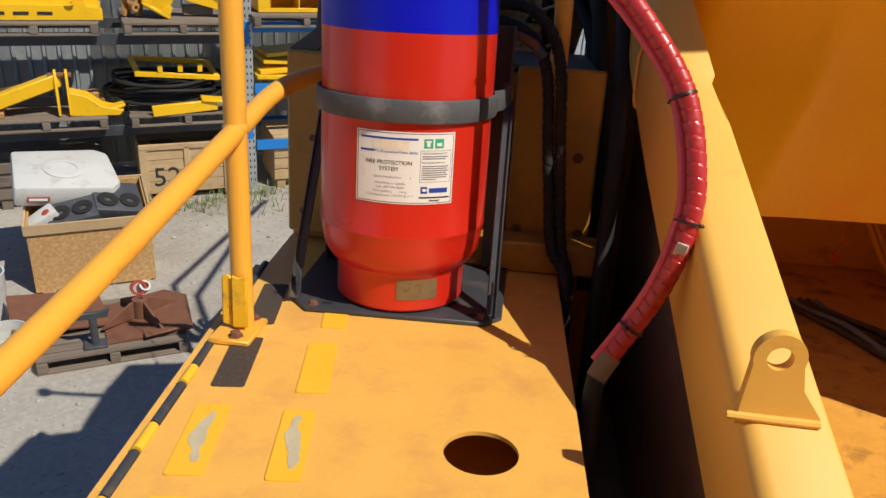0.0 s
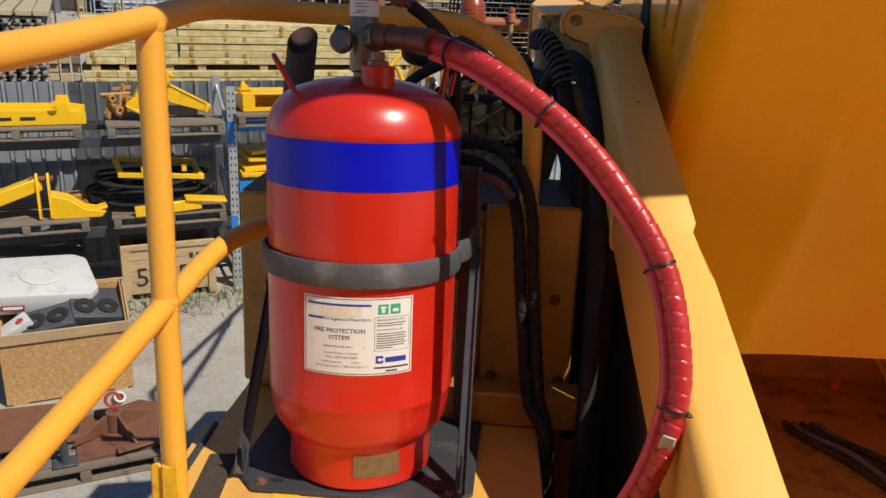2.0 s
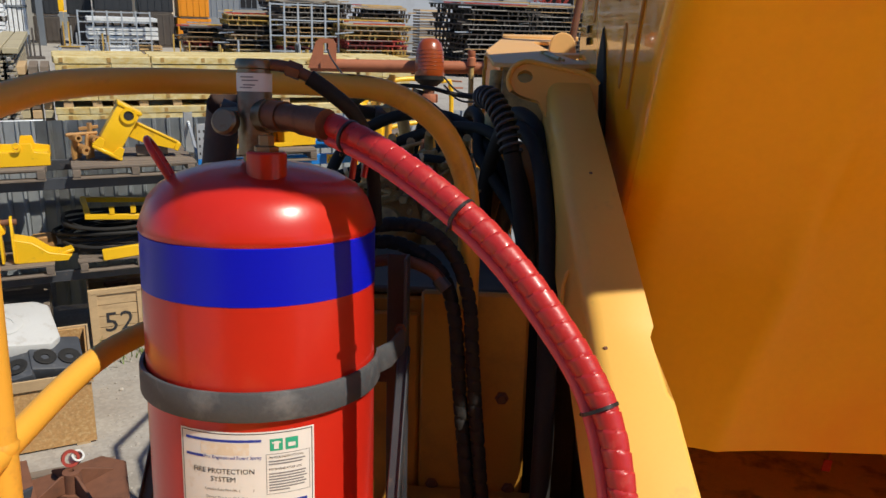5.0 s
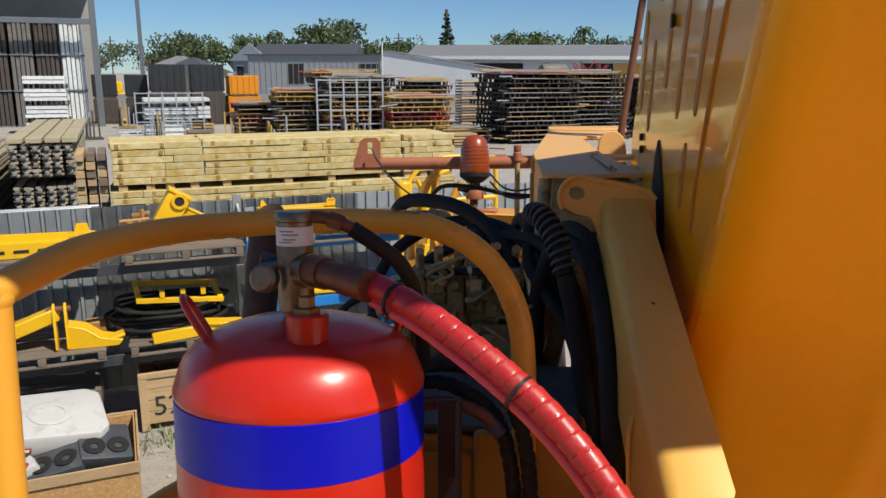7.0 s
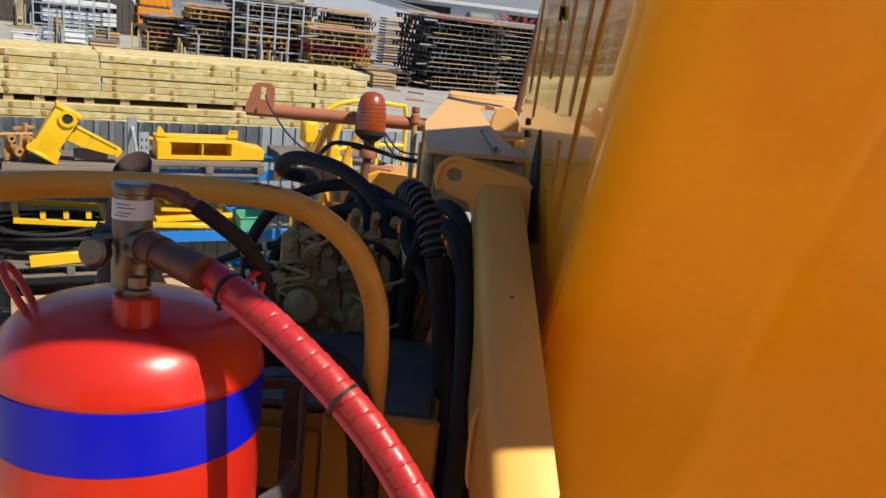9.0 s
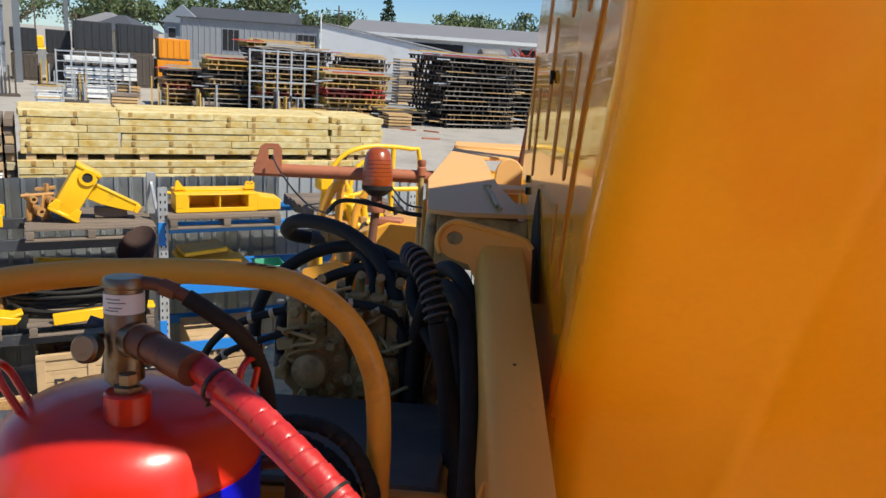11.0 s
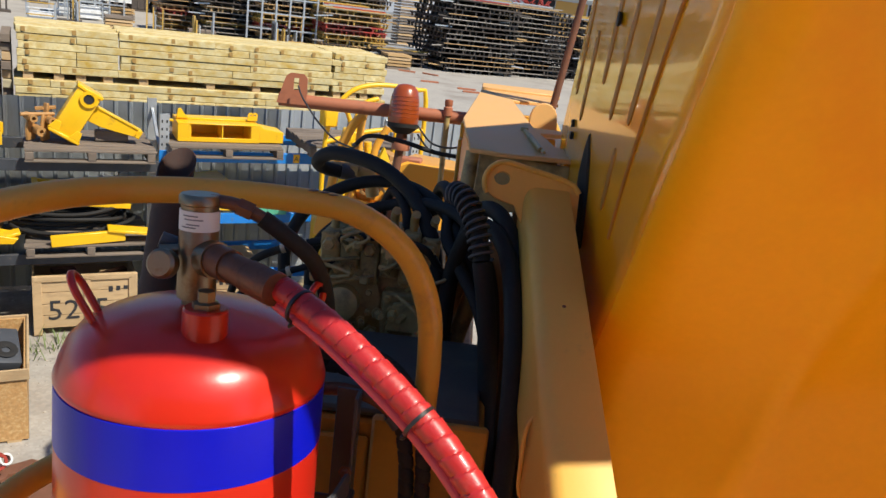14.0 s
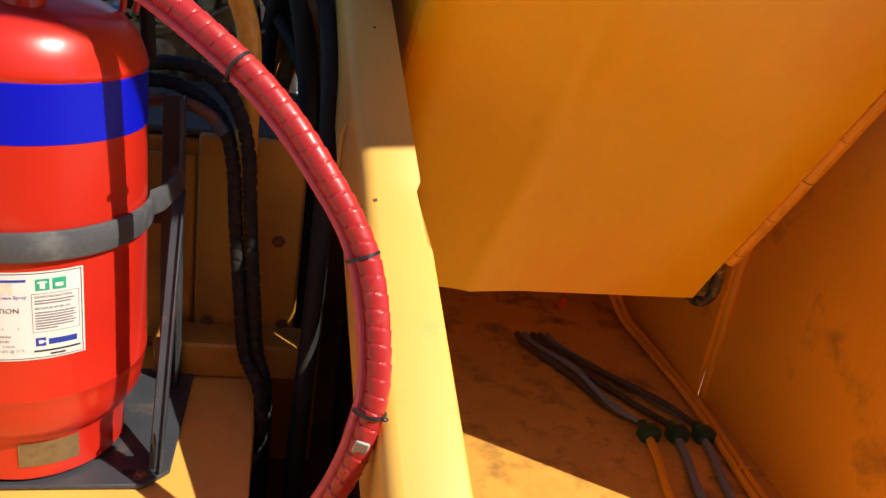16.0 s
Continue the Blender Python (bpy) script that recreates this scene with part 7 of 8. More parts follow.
def number_crate():
    t = in_yard("slatted_crate", (-0.66, 0.3, 0.0), "pale timber crate with black number on its front", "crate")
    u0, u1, v0, v1, h = -1.20, -0.25, -0.06, 0.70, 0.60
    for i in range(4):
        part("front_slat", span((u0, v0, 0.10 + 0.122 * i), (u1, v0 + 0.018, 0.215 + 0.122 * i), bevel=0.002), crate_wood, t)
        part("side_slat", span((u1 - 0.018, v0 + 0.02, 0.10 + 0.122 * i), (u1, v1, 0.215 + 0.122 * i), bevel=0.002), crate_wood, t)
        part("side_slat", span((u0, v0 + 0.02, 0.10 + 0.122 * i), (u0 + 0.018, v1, 0.215 + 0.122 * i), bevel=0.002), crate_wood, t)
        part("back_slat", span((u0 + 0.02, v1 - 0.018, 0.10 + 0.122 * i), (u1 - 0.02, v1, 0.215 + 0.122 * i), bevel=0.002), crate_wood, t)
    for u in (u0 + 0.04, u1 - 0.04):
        part("corner_batten", span((u - 0.04, v0 - 0.018, 0.02), (u + 0.04, v0 - 0.001, h), bevel=0.002), crate_wood, t)
        part("skid", span((u - 0.04, v0, 0.0), (u + 0.04, v1, 0.09), bevel=0.002), crate_wood, t)
    part("floor_board", span((u0, v0, 0.085), (u1, v1, 0.099), bevel=0), crate_wood, t)
    part("mid_batten", span((u0 + 0.455, v0 - 0.018, 0.02), (u0 + 0.515, v0 - 0.001, h), bevel=0.002), crate_wood, t)
    for digits, x in (("52", u0 + 0.27), ("5", u0 + 0.62)):
        bm = text_mesh(digits, 0.30, 0.001, "CENTER")
        bm.transform(pose(x, v0 - 0.003, 0.17, 90, 0, 0))
        part("stencilled_number", bm, ink_dark, t, "black painted number", smooth=False)
    part("top_rail", span((u0, v0 - 0.018, h - 0.02), (u1, v0 + 0.03, h + 0.035), bevel=0.003), crate_wood, t)
    for i in range(3):
        part("painted_mark", span((u0 + 0.68 + 0.07 * i, v0 - 0.003, 0.44 + 0.01 * i), (u0 + 0.72 + 0.07 * i, v0 - 0.001, 0.50), bevel=0), ink_dark, t, smooth=False)
    t = in_yard("steel_scrap", (-0.66, 0.3, 0.1), "dark steel offcuts lying in the crate", "scrap")
    rnd = random.Random(8)
    for i in range(9):
        part("offcut", box((rnd.uniform(0.1, 0.35), rnd.uniform(0.05, 0.12), 0.05), (rnd.uniform(-0.95, -0.4), rnd.uniform(0.1, 0.6), 0.14 + 0.04 * i), (rnd.uniform(-15, 15), rnd.uniform(-15, 15), rnd.uniform(0, 90)), bevel=0.004), rust_steel, t)
    t = in_yard("dark_crate", (-2.1, 0.3, 0.0), "dark shaded wooden crate under the racking", "crate")
    part("body", span((-2.62, 0.05, 0.09), (-1.55, 0.75, 0.50), bevel=0.006), pallet_wood, t)
    for i in range(3):
        part("batten", span((-2.62, 0.03, 0.12 + 0.14 * i), (-1.55, 0.048, 0.22 + 0.14 * i), bevel=0.003), pallet_wood, t)
    for u in (-2.5, -1.7):
        part("skid", span((u - 0.05, 0.05, 0), (u + 0.05, 0.75, 0.09), bevel=0.002), pallet_wood, t)
    t = in_yard("slatted_crate", (1.0, 0.3, 0.0), "pale timber crate with faded print under the racking", "crate")
    part("body", span((0.25, 0.02, 0.09), (1.05, 0.70, 0.62), bevel=0.006), crate_wood, t)
    for i in range(4):
        part("front_slat", span((0.25, 0.0, 0.11 + 0.13 * i), (1.05, 0.018, 0.225 + 0.13 * i), bevel=0.002), crate_wood, t)
    for i in range(5):
        part("faded_print", span((0.45 + 0.07 * i, -0.003, 0.42), (0.49 + 0.07 * i, -0.001, 0.47), bevel=0), ink_dark, t, smooth=False)
    for u in (0.33, 0.97):
        part("skid", span((u - 0.05, 0.02, 0), (u + 0.05, 0.70, 0.09), bevel=0.002), crate_wood, t)


number_crate()


def weeds():
    rnd = random.Random(3)
    bm = bmesh.new()
    for cu, cv, n, sp in ((-1.0, -0.35, 90, 0.22), (-0.35, -0.25, 110, 0.25), (0.15, -0.15, 60, 0.15), (-1.5, -0.4, 40, 0.2), (-0.1, -0.6, 40, 0.3)):
        for _ in range(n):
            u, v = cu + rnd.gauss(0, sp), cv + rnd.gauss(0, sp * 0.5)
            a, h, wd = rnd.uniform(0, 6.28), rnd.uniform(0.04, 0.16), rnd.uniform(0.003, 0.008)
            d = Vector((math.cos(a), math.sin(a), 0))
            s = Vector((-d.y, d.x, 0)) * wd
            p0, p1, p2 = Vector((u, v, 0)), Vector((u, v, h * 0.6)) + d * h * 0.3, Vector((u, v, h)) + d * h * 0.7
            f = [bm.verts.new(q) for q in (p0 - s, p0 + s, p1 + s * 0.8, p1 - s * 0.8, p2)]
            bm.faces.new((f[0], f[1], f[2], f[3]))
            bm.faces.new((f[3], f[2], f[4]))
    structure("weeds", bm, weed_green, "tufts of dusty green weeds along the racking foot", "weeds", YARD, kind="stuff")


weeds()


def timber_pack(u0, u1, v0, w0, rows, cols, bh, bw, seed, label):
    t = in_yard("timber_pack", ((u0 + u1) / 2, v0 + cols * bw / 2, w0), label, "timber pack", "packs of sawn timber")
    rnd = random.Random(seed)
    L = u1 - u0
    meshes = {}

    def board(length, at):
        if length not in meshes:
            ob = part("board", box((length - 0.004, bw - 0.004, bh - 0.007), bevel=0.005), pine_board, t, origin=True, smooth=False)
            meshes[length], ob.matrix_basis = ob.data, at
        else:
            share("board", meshes[length], t, at)

    for r in range(rows):
        for c in range(cols):
            if c > 0 and r < rows - 1:
                continue
            cutting = round(L * rnd.choice((0.34, 0.42, 0.5, 0.58, 0.66)), 2)
            x = -L / 2 + rnd.uniform(-0.035, 0.02)
            for length in (cutting, round(L - cutting, 2)):
                dv = rnd.uniform(-0.012, 0.006) if c == 0 else 0.0
                board(length, Matrix.Translation((x + length / 2, (c + 0.5) * bw - cols * bw / 2 + dv, (r + 0.5) * bh)) @ Euler((rnd.uniform(-0.02, 0.02), 0, 0)).to_matrix().to_4x4())
                x += length
    # the hidden inside of the pack
    part("inner_core", span((u0 + 0.1, v0 + bw, w0), (u1 - 0.1, v0 + cols * bw - 0.01, w0 + (rows - 1) * bh), bevel=0), pine_board, t, smooth=False)
    # rub marks where strips lay between the boards, one above another
    mark = None
    for k in range(max(2, int(L / 0.42))):
        u = -L / 2 + 0.16 + k * 0.42 + rnd.uniform(-0.07, 0.07)
        for r in range(rows):
            if rnd.random() < 0.6:
                at = Matrix.Translation((u + rnd.uniform(-0.03, 0.03), -cols * bw / 2 - 0.0085, (r + rnd.uniform(0.35, 0.65)) * bh))
                if mark is None:
                    ob = part("rub_mark", box((0.05, 0.006, bh * 0.62), bevel=0.002), strip_tan, t, origin=True, smooth=False)
                    mark, ob.matrix_basis = ob.data, at
                else:
                    share("rub_mark", mark, t, at)
    return t


strip_tan = material("orange_brown_strip_wood", (0.40, 0.24, 0.07), 0.8, vary=0.3, scale=20, bump=0.2)


plank_tan = material("weathered_plank", (0.44, 0.38, 0.24), 0.8, vary=0.2, scale=5, stain=(0.25, 0.2, 0.13), amount=0.4, stain_scale=3, bump=0.3, stretch=(0.4, 3, 3))


def timber():
    lb = "pack of pale treated pine boards bound with steel bands"
    z = 2.07
    for u0, u1, s in ((-1.29, -0.095, 1), (-0.065, 2.935, 2), (2.96, 3.83, 3)):
        timber_pack(u0, u1, 3.50, z, 6, 10, 0.098, 0.12, s, lb)
        timber_pack(u0 - 0.02, u1 + 0.03, 3.46, z - 0.55, 5, 10, 0.094, 0.12, s + 4, lb)
        t = in_yard("timber_pack", ((u0 + u1) / 2, 4.1, 0), "lower packs of pine boards behind the fence", "timber pack", "packs of sawn timber")
        for k in range(3):
            part("board_layer", span((u0, 3.5, 0.1 + k * 0.48), (u1, 4.7, 0.1 + k * 0.48 + 0.42), bevel=0.01), pine_board, t, smooth=False)
            for u in (u0 + 0.3, (u0 + u1) / 2, u1 - 0.3):
                part("bearer", span((u - 0.05, 3.5, k * 0.48 + 0.0), (u + 0.05, 4.7, k * 0.48 + 0.1), bevel=0), pallet_wood, t)
        for w in (z - 0.085, z - 0.56 - 0.09):
            for f in (0.1, 0.4, 0.62, 0.9):
                u = u0 + (u1 - u0) * f
                t = in_yard("bearer", (u, 4.1, w), "short timber bearer between the packs", "bearer", "bearers between the packs")
                part("block", span((u - 0.06, 3.53, w), (u + 0.06, 4.68, w + 0.085), bevel=0.003), crate_wood, t)

    t = in_yard("timber_pack", (-1.55, 4.3, 0), "dark pile of sawn timber ends between the packs", "timber pack", "packs of sawn timber")
    rnd = random.Random(31)
    for r in range(22):
        for c in range(3):
            part("offcut", span((-1.76 + 0.14 * c + rnd.uniform(0, 0.02), 3.62 + rnd.uniform(-0.06, 0.06), 0.115 * r), (-1.64 + 0.14 * c, 4.6, 0.115 * r + 0.10), bevel=0.003), rnd.choice((pallet_wood, crate_wood, plank_tan)), t, smooth=False)


timber()


def beam_bundle(u0, cols, v0, w0, rows, length, seed):
    """Formwork beams laid side by side, each with a steel cap on its end."""
    t = in_yard("beam_bundle", (u0, v0, w0), "bundle of weathered formwork beams with steel end caps", "beam bundle", "bundles of beams")
    rnd = random.Random(seed)
    body = cap = None
    for r in range(rows):
        for c in range(cols):
            at = Matrix.Translation((0.13 * c + rnd.uniform(-0.012, 0.012), rnd.uniform(-0.05, 0.05), 0.05 + 0.105 * r))
            if body is None:
                b = join(span((-0.05, 0, -0.045), (0.05, length, -0.018), bevel=0), span((-0.05, 0, 0.018), (0.05, length, 0.045), bevel=0), span((-0.018, 0, -0.018), (0.018, length, 0.018), bevel=0))
                ob = part("beam", b, beam_tan, t, smooth=False, origin=True)
                body, ob.matrix_basis = ob.data, at
                k = join(box((0.115, 0.05, 0.035), (0, 0.03, 0.030), bevel=0.006), box((0.115, 0.05, 0.035), (0, 0.03, -0.030), bevel=0.006), box((0.06, 0.10, 0.06), (0, -0.03, 0), bevel=0.012))
                ob = part("end_cap", k, prop_steel, t, smooth=False, origin=True)
                cap, ob.matrix_basis = ob.data, at
            else:
                share("beam", body, t, at)
                share("end_cap", cap, t, at)
    for v in (0.5, length * 0.5, length - 0.5):
        part("bearer", span((u0 - 0.06, v0 + v, w0 - 0.085), (u0 + 0.13 * cols - 0.07, v0 + v + 0.09, w0 + 0.003), bevel=0.004), pallet_wood, t)
    return t


beam_tan = material("weathered_grey_beam_timber", (0.33, 0.28, 0.19), 0.8, vary=0.3, scale=5, fine=50, stain=(0.14, 0.11, 0.08), amount=0.4, stain_scale=4, bump=0.4, island=0.3, stretch=(3, 0.4, 3))


def sleeper_bundles():
    """Bundles of formwork beams whose capped ends face the machine, with planks on top, and loose tubes."""
    for k, (w, rows) in enumerate(((0.085, 5), (0.70, 5), (1.315, 3), (1.72, 4), (2.27, 4))):
        beam_bundle(-2.44, 6, 3.30, w, rows, 4.4, 40 + k)
        beam_bundle(-3.42, 6, 3.05 + 0.1 * (k % 2), w, rows if k < 4 else 2, 4.6, 60 + k)
    for u in (-2.50, -2.28, -2.06, -1.86):
        t = in_yard("plank", (u + 0.09, 5.5, 2.70), "long weathered formwork plank on top of the beams", "plank", "planks on the beams")
        part("board", span((u, 3.25, 2.705), (u + 0.185, 7.6, 2.775), bevel=0.006), plank_tan, t)
    t = in_yard("steel_tubes", (-3.0, 2.6, 1.2), "loose pale steel tubes lying beside the fence", "steel tubes")
    part("cradle", span((-4.6, 2.3, 0.0), (-1.9, 3.0, 1.87), bevel=0.02), pallet_wood, t)
    for i in range(9):
        part("tube", tube([(-4.6 + 0.1 * (i % 3), 2.34 + 0.07 * i, 1.90), (-1.75 + 0.09 * (i % 4), 2.42 + 0.06 * i, 1.90 + 0.01 * (i % 2))], 0.027, 9, smooth=False), galvanised, t)


prop_steel = material("weathered_prop_steel", (0.30, 0.28, 0.25), 0.55, metal=0.3, vary=0.3, scale=6, stain=(0.12, 0.09, 0.07), amount=0.4, stain_scale=5, bump=0.15, island=0.3)
sleeper_bundles()


def second_machine():
    """A yellow machine parked beside the racking, with tubular guard rails."""
    t = in_yard("parked_machine", (2.2, -0.6, 0.0), "yellow parked mining machine with tubular guard rails", "machine")
    part("body", span((1.50, -1.05, 0.45), (2.95, -0.14, 1.35), bevel=0.05, seg=2), part_yellow, t)
    part("engine_hood", span((1.95, -0.75, 1.35), (2.85, -0.20, 1.52), bevel=0.04, seg=2), part_yellow, t)
    rnd = random.Random(14)
    for i in range(14):
        u, w = rnd.uniform(1.5, 2.1), rnd.uniform(1.4, 2.25)
        part("bracket", box((rnd.uniform(0.05, 0.16), rnd.uniform(0.06, 0.2), rnd.uniform(0.08, 0.28)), (u, rnd.uniform(-0.95, -0.55), w), (rnd.uniform(-8, 8), rnd.uniform(-25, 25), rnd.uniform(-20, 20)), bevel=0.01), part_yellow if i % 4 else part_rust, t)
    for u0, w0, u1, w1 in ((1.62, 1.3, 1.70, 2.35), (1.95, 1.3, 1.86, 2.2), (1.55, 1.9, 2.1, 2.05)):
        part("hydraulic_ram", tube([(u0, -0.75, w0), (u1, -0.7, w1)], 0.04, 12, smooth=False), part_yellow, t)
    for k in range(3):
        part("machine_hose", tube([(1.55 + 0.1 * k, -1.0, 1.5), (1.6 + 0.1 * k, -1.08, 1.8), (1.75 + 0.08 * k, -1.0, 2.05), (1.9 + 0.05 * k, -0.8, 1.9)], 0.016, 8), rubber_black, t, "black hydraulic hose")
    part("front_plate", prism([(0, 0), (0.62, 0), (0.62, 0.75), (0.40, 1.0), (0.12, 0.85)], 0.03, pose(1.46, -1.07, 1.0, 90, 0, 0)), part_yellow, t)
    part("mast_plate", prism([(0, 0), (0.16, 0), (0.20, 0.8), (0.10, 1.0), (0.02, 0.8)], 0.05, pose(1.75, -1.11, 1.25, 90, 0, 0)), part_yellow, t)
    part("lamp_box", span((1.47, -0.45, 2.28), (1.62, -0.28, 2.50), bevel=0.02), part_yellow, t)
    rails = ([(1.55, -0.3, 1.35), (1.56, -0.3, 2.20), (1.72, -0.3, 2.58), (2.03, -0.3, 2.72), (2.55, -0.3, 2.70), (2.66, -0.3, 2.60), (2.68, -0.3, 1.7)],
             [(1.85, -0.3, 1.7), (1.86, -0.3, 2.30), (1.95, -0.3, 2.52), (2.10, -0.3, 2.58)],
             [(1.56, -0.3, 2.10), (2.1, -0.3, 2.24), (2.67, -0.3, 2.26)], [(2.1, -0.32, 1.7), (1.72, -0.33, 2.5)], [(2.35, -0.3, 1.7), (2.34, -0.3, 2.7)])
    for r in rails:
        part("guard_rail", tube(r, 0.026, 10, step=0.05), part_yellow, t)
    for w in (1.45, 1.62, 1.8):
        part("hinge_lug", lathe([(0.018, -0.03), (0.045, -0.03), (0.045, 0.03), (0.018, 0.03)], 14, m=pose(1.92, -1.12, w, 90, 0, 0), close=True), part_rust, t)
    for u in (1.75, 2.7):
        part("wheel", lathe([(0.12, -0.14), (0.36, -0.14), (0.40, -0.10), (0.40, 0.10), (0.36, 0.14), (0.12, 0.14)], 28, m=pose(u, -1.02, 0.40, 90, 0, 0), close=True), rubber_black, t)


second_machine()


# ================= the far yard (x, y of the site, turned as the yard is) =================
def far(name, x, y, label, category, group="", yaw=31):
    e = new(name)
    e.matrix_world = pose(x, y, GZ, 0, 0, yaw)
    return tagged(e, label, category, group)


def form_stack(x, y, w, d, h, seed, mats, label, layer=0.24, yaw=31):
    """A stack of formwork frames: each layer a thin slab on uneven rows of small feet, edges and ends out of line."""
    t = far("formwork_stack", x, y, label, "formwork stack", "stacks of formwork", yaw)
    rnd = random.Random(seed)
    n = int(h / layer)
    for k in range(n):
        ww, dd = w * rnd.uniform(0.86, 1.05), d * rnd.uniform(0.92, 1.05)
        dx = rnd.uniform(-0.05, 0.05) * w
        z = k * layer
        slab = rnd.uniform(0.66, 0.80)
        bs = [span((-ww / 2 + dx, -dd / 2, z + layer * slab), (ww / 2 + dx, dd / 2, z + layer * 0.96), bevel=0)]
        m = max(3, int(ww / rnd.uniform(0.24, 0.42)))
        for i in range(m):
            xx = -ww / 2 + dx + ww * (i + rnd.uniform(0.25, 0.75)) / m
            half = rnd.uniform(0.02, 0.05)
            for yy in (-dd / 2 + rnd.uniform(0.02, 0.14), dd / 2 - 0.12):
                if rnd.random() < 0.8:
                    bs.append(span((xx - half, yy, z - (0.01 if k else 0)), (xx + half, yy + 0.08, z + layer * slab), bevel=0))
        bs.append(span((-ww / 2 + dx + 0.1, 0.0, z), (ww / 2 + dx - 0.1, 0.08, z + layer * slab), bevel=0))
        mm = max(3, int(dd / 0.42))
        for i in range(mm):
            yy = -dd / 2 + dd * (i + 0.5) / mm
            for xx in (-ww / 2 + dx, ww / 2 + dx - 0.08):
                bs.append(span((xx, yy - 0.04, z), (xx + 0.08, yy + 0.04, z + layer * slab), bevel=0))
        part("layer", join(*bs), rnd.choice(mats), t, smooth=False)
        cut = rnd.uniform(-0.1, 0.35) * ww
        light = [span((-ww / 2 + dx - 0.02, -dd / 2 - 0.03, z + layer * 0.80), (cut, -dd / 2 - 0.004, z + layer * 0.93), bevel=0)]
        part("edge_angle", join(*light), rnd.choice((edge_pale, edge_pale, frame_steel, form_tan)), t, smooth=False)
        if rnd.random() < 0.5:
            part("edge_angle", span((cut + 0.03, -dd / 2 - 0.03, z + layer * 0.78), (ww / 2 + dx, -dd / 2 - 0.004, z + layer * 0.90), bevel=0), rnd.choice((edge_pale, frame_steel, form_tan)), t, smooth=False)
    # loose lengths lying askew on top and poking out of the sides
    for k in range(7):
        z = n * layer + 0.02 + 0.07 * (k % 3)
        a = rnd.uniform(-14, 14)
        part("loose_length", box((w * rnd.uniform(0.5, 1.05), 0.07, 0.06), (rnd.uniform(-0.15, 0.15) * w, rnd.uniform(-0.4, 0.4) * d, z + 0.02), (0, 0, a), bevel=0), rnd.choice((edge_pale, form_yellow, form_tan, form_red, galvanised)), t, smooth=False)
    for k in range(n):
        if rnd.random() < 0.6:
            s = rnd.choice((-1, 1))
            part("loose_length", box((rnd.uniform(0.5, 1.0), 0.06, 0.06), (s * (w / 2 + rnd.uniform(-0.1, 0.2)), -d / 2 - 0.06 + rnd.uniform(0, 0.3), k * layer + layer * 0.3), (0, rnd.uniform(-6, 6), 0), bevel=0), rnd.choice((edge_pale, form_tan, galvanised, frame_steel)), t, smooth=False)
    return t


edge_pale = material("pale_dusty_steel_edge", (0.30, 0.275, 0.235), 0.6, vary=0.25, scale=4, bump=0.1, island=0.3)
DARK = (frame_steel, frame_steel, frame_steel)
MIXED = (frame_steel, form_yellow, form_tan, frame_steel, frame_steel, form_yellow, form_red, frame_steel)
LB = "tall stack of dusty steel formwork frames on the yard"
for x, y, w, d, h, s, mats in ((-1.2, 41.5, 4.6, 4.0, 3.6, 1, DARK), (2.0, 44.0, 4.2, 3.6, 3.7, 2, DARK), (-4.4, 39.0, 2.8, 1.6, 0.9, 3, DARK),
                               (-7.0, 39.0, 3.4, 2.2, 2.5, 4, (form_tan, form_tan, form_red, form_yellow)), (-10.2, 39.5, 3.6, 2.2, 3.4, 5, MIXED), (-13.2, 39.0, 3.0, 2.0, 2.8, 6, MIXED),
                               (-12.0, 44.0, 4.2, 2.2, 3.8, 7, MIXED), (-7.6, 45.5, 3.0, 2.2, 3.2, 8, MIXED), (-15.8, 40.0, 2.8, 2.0, 2.0, 9, MIXED), (6.2, 46.5, 4.2, 3.4, 3.4, 10, DARK), (-9.0, 35.5, 2.6, 1.4, 0.5, 12, (form_red, frame_steel))):
    form_stack(x, y, w, d, h, s, mats, LB)


def cage(x, y, w, d, h, seed, yaw=31):
    """A rack cage of tube: posts and rails."""
    t = far("tube_cage", x, y, "galvanised tube cage round the stacked formwork", "cage", "tube cages", yaw)
    for i in range(6):
        u = -w / 2 + w * i / 5
        part("post", span((u - 0.04, -d / 2 - 0.04, 0), (u + 0.04, -d / 2 + 0.04, h), bevel=0), galvanised, t)
    for k in range(5):
        z = 0.3 + (h - 0.4) * k / 4
        part("rail", span((-w / 2, -d / 2 - 0.03, z), (w / 2, -d / 2 + 0.03, z + 0.06), bevel=0), galvanised, t)


cage(-10.2, 37.6, 3.4, 1.6, 3.3, 1)
cage(-21.5, 40.8, 3.6, 1.6, 2.5, 2)


def white_stack(x, y, w, d, h, seed, label="stack of white coated steel form panels"):
    t = far("white_panel_stack", x, y, label, "panel stack", "stacks of white panels")
    n = int(h / 0.24)
    rnd = random.Random(seed)
    for k in range(n):
        if k % 4 == 3:
            for i in range(9):
                part("spacer", span((-w / 2 + w * i / 8, -d / 2, k * 0.24), (-w / 2 + w * i / 8 + 0.06, d / 2, k * 0.24 + 0.24), bevel=0), frame_steel, t, smooth=False)
        else:
            part("panel", span((-w / 2 + rnd.uniform(-0.05, 0.05), -d / 2, k * 0.24 + 0.02), (w / 2, d / 2, k * 0.24 + 0.21), bevel=0.01), white_steel, t, smooth=False)


white_stack(-21.6, 41.8, 3.6, 2.4, 2.3, 1)
white_stack(-29.2, 41.0, 2.2, 1.8, 3.4, 2)


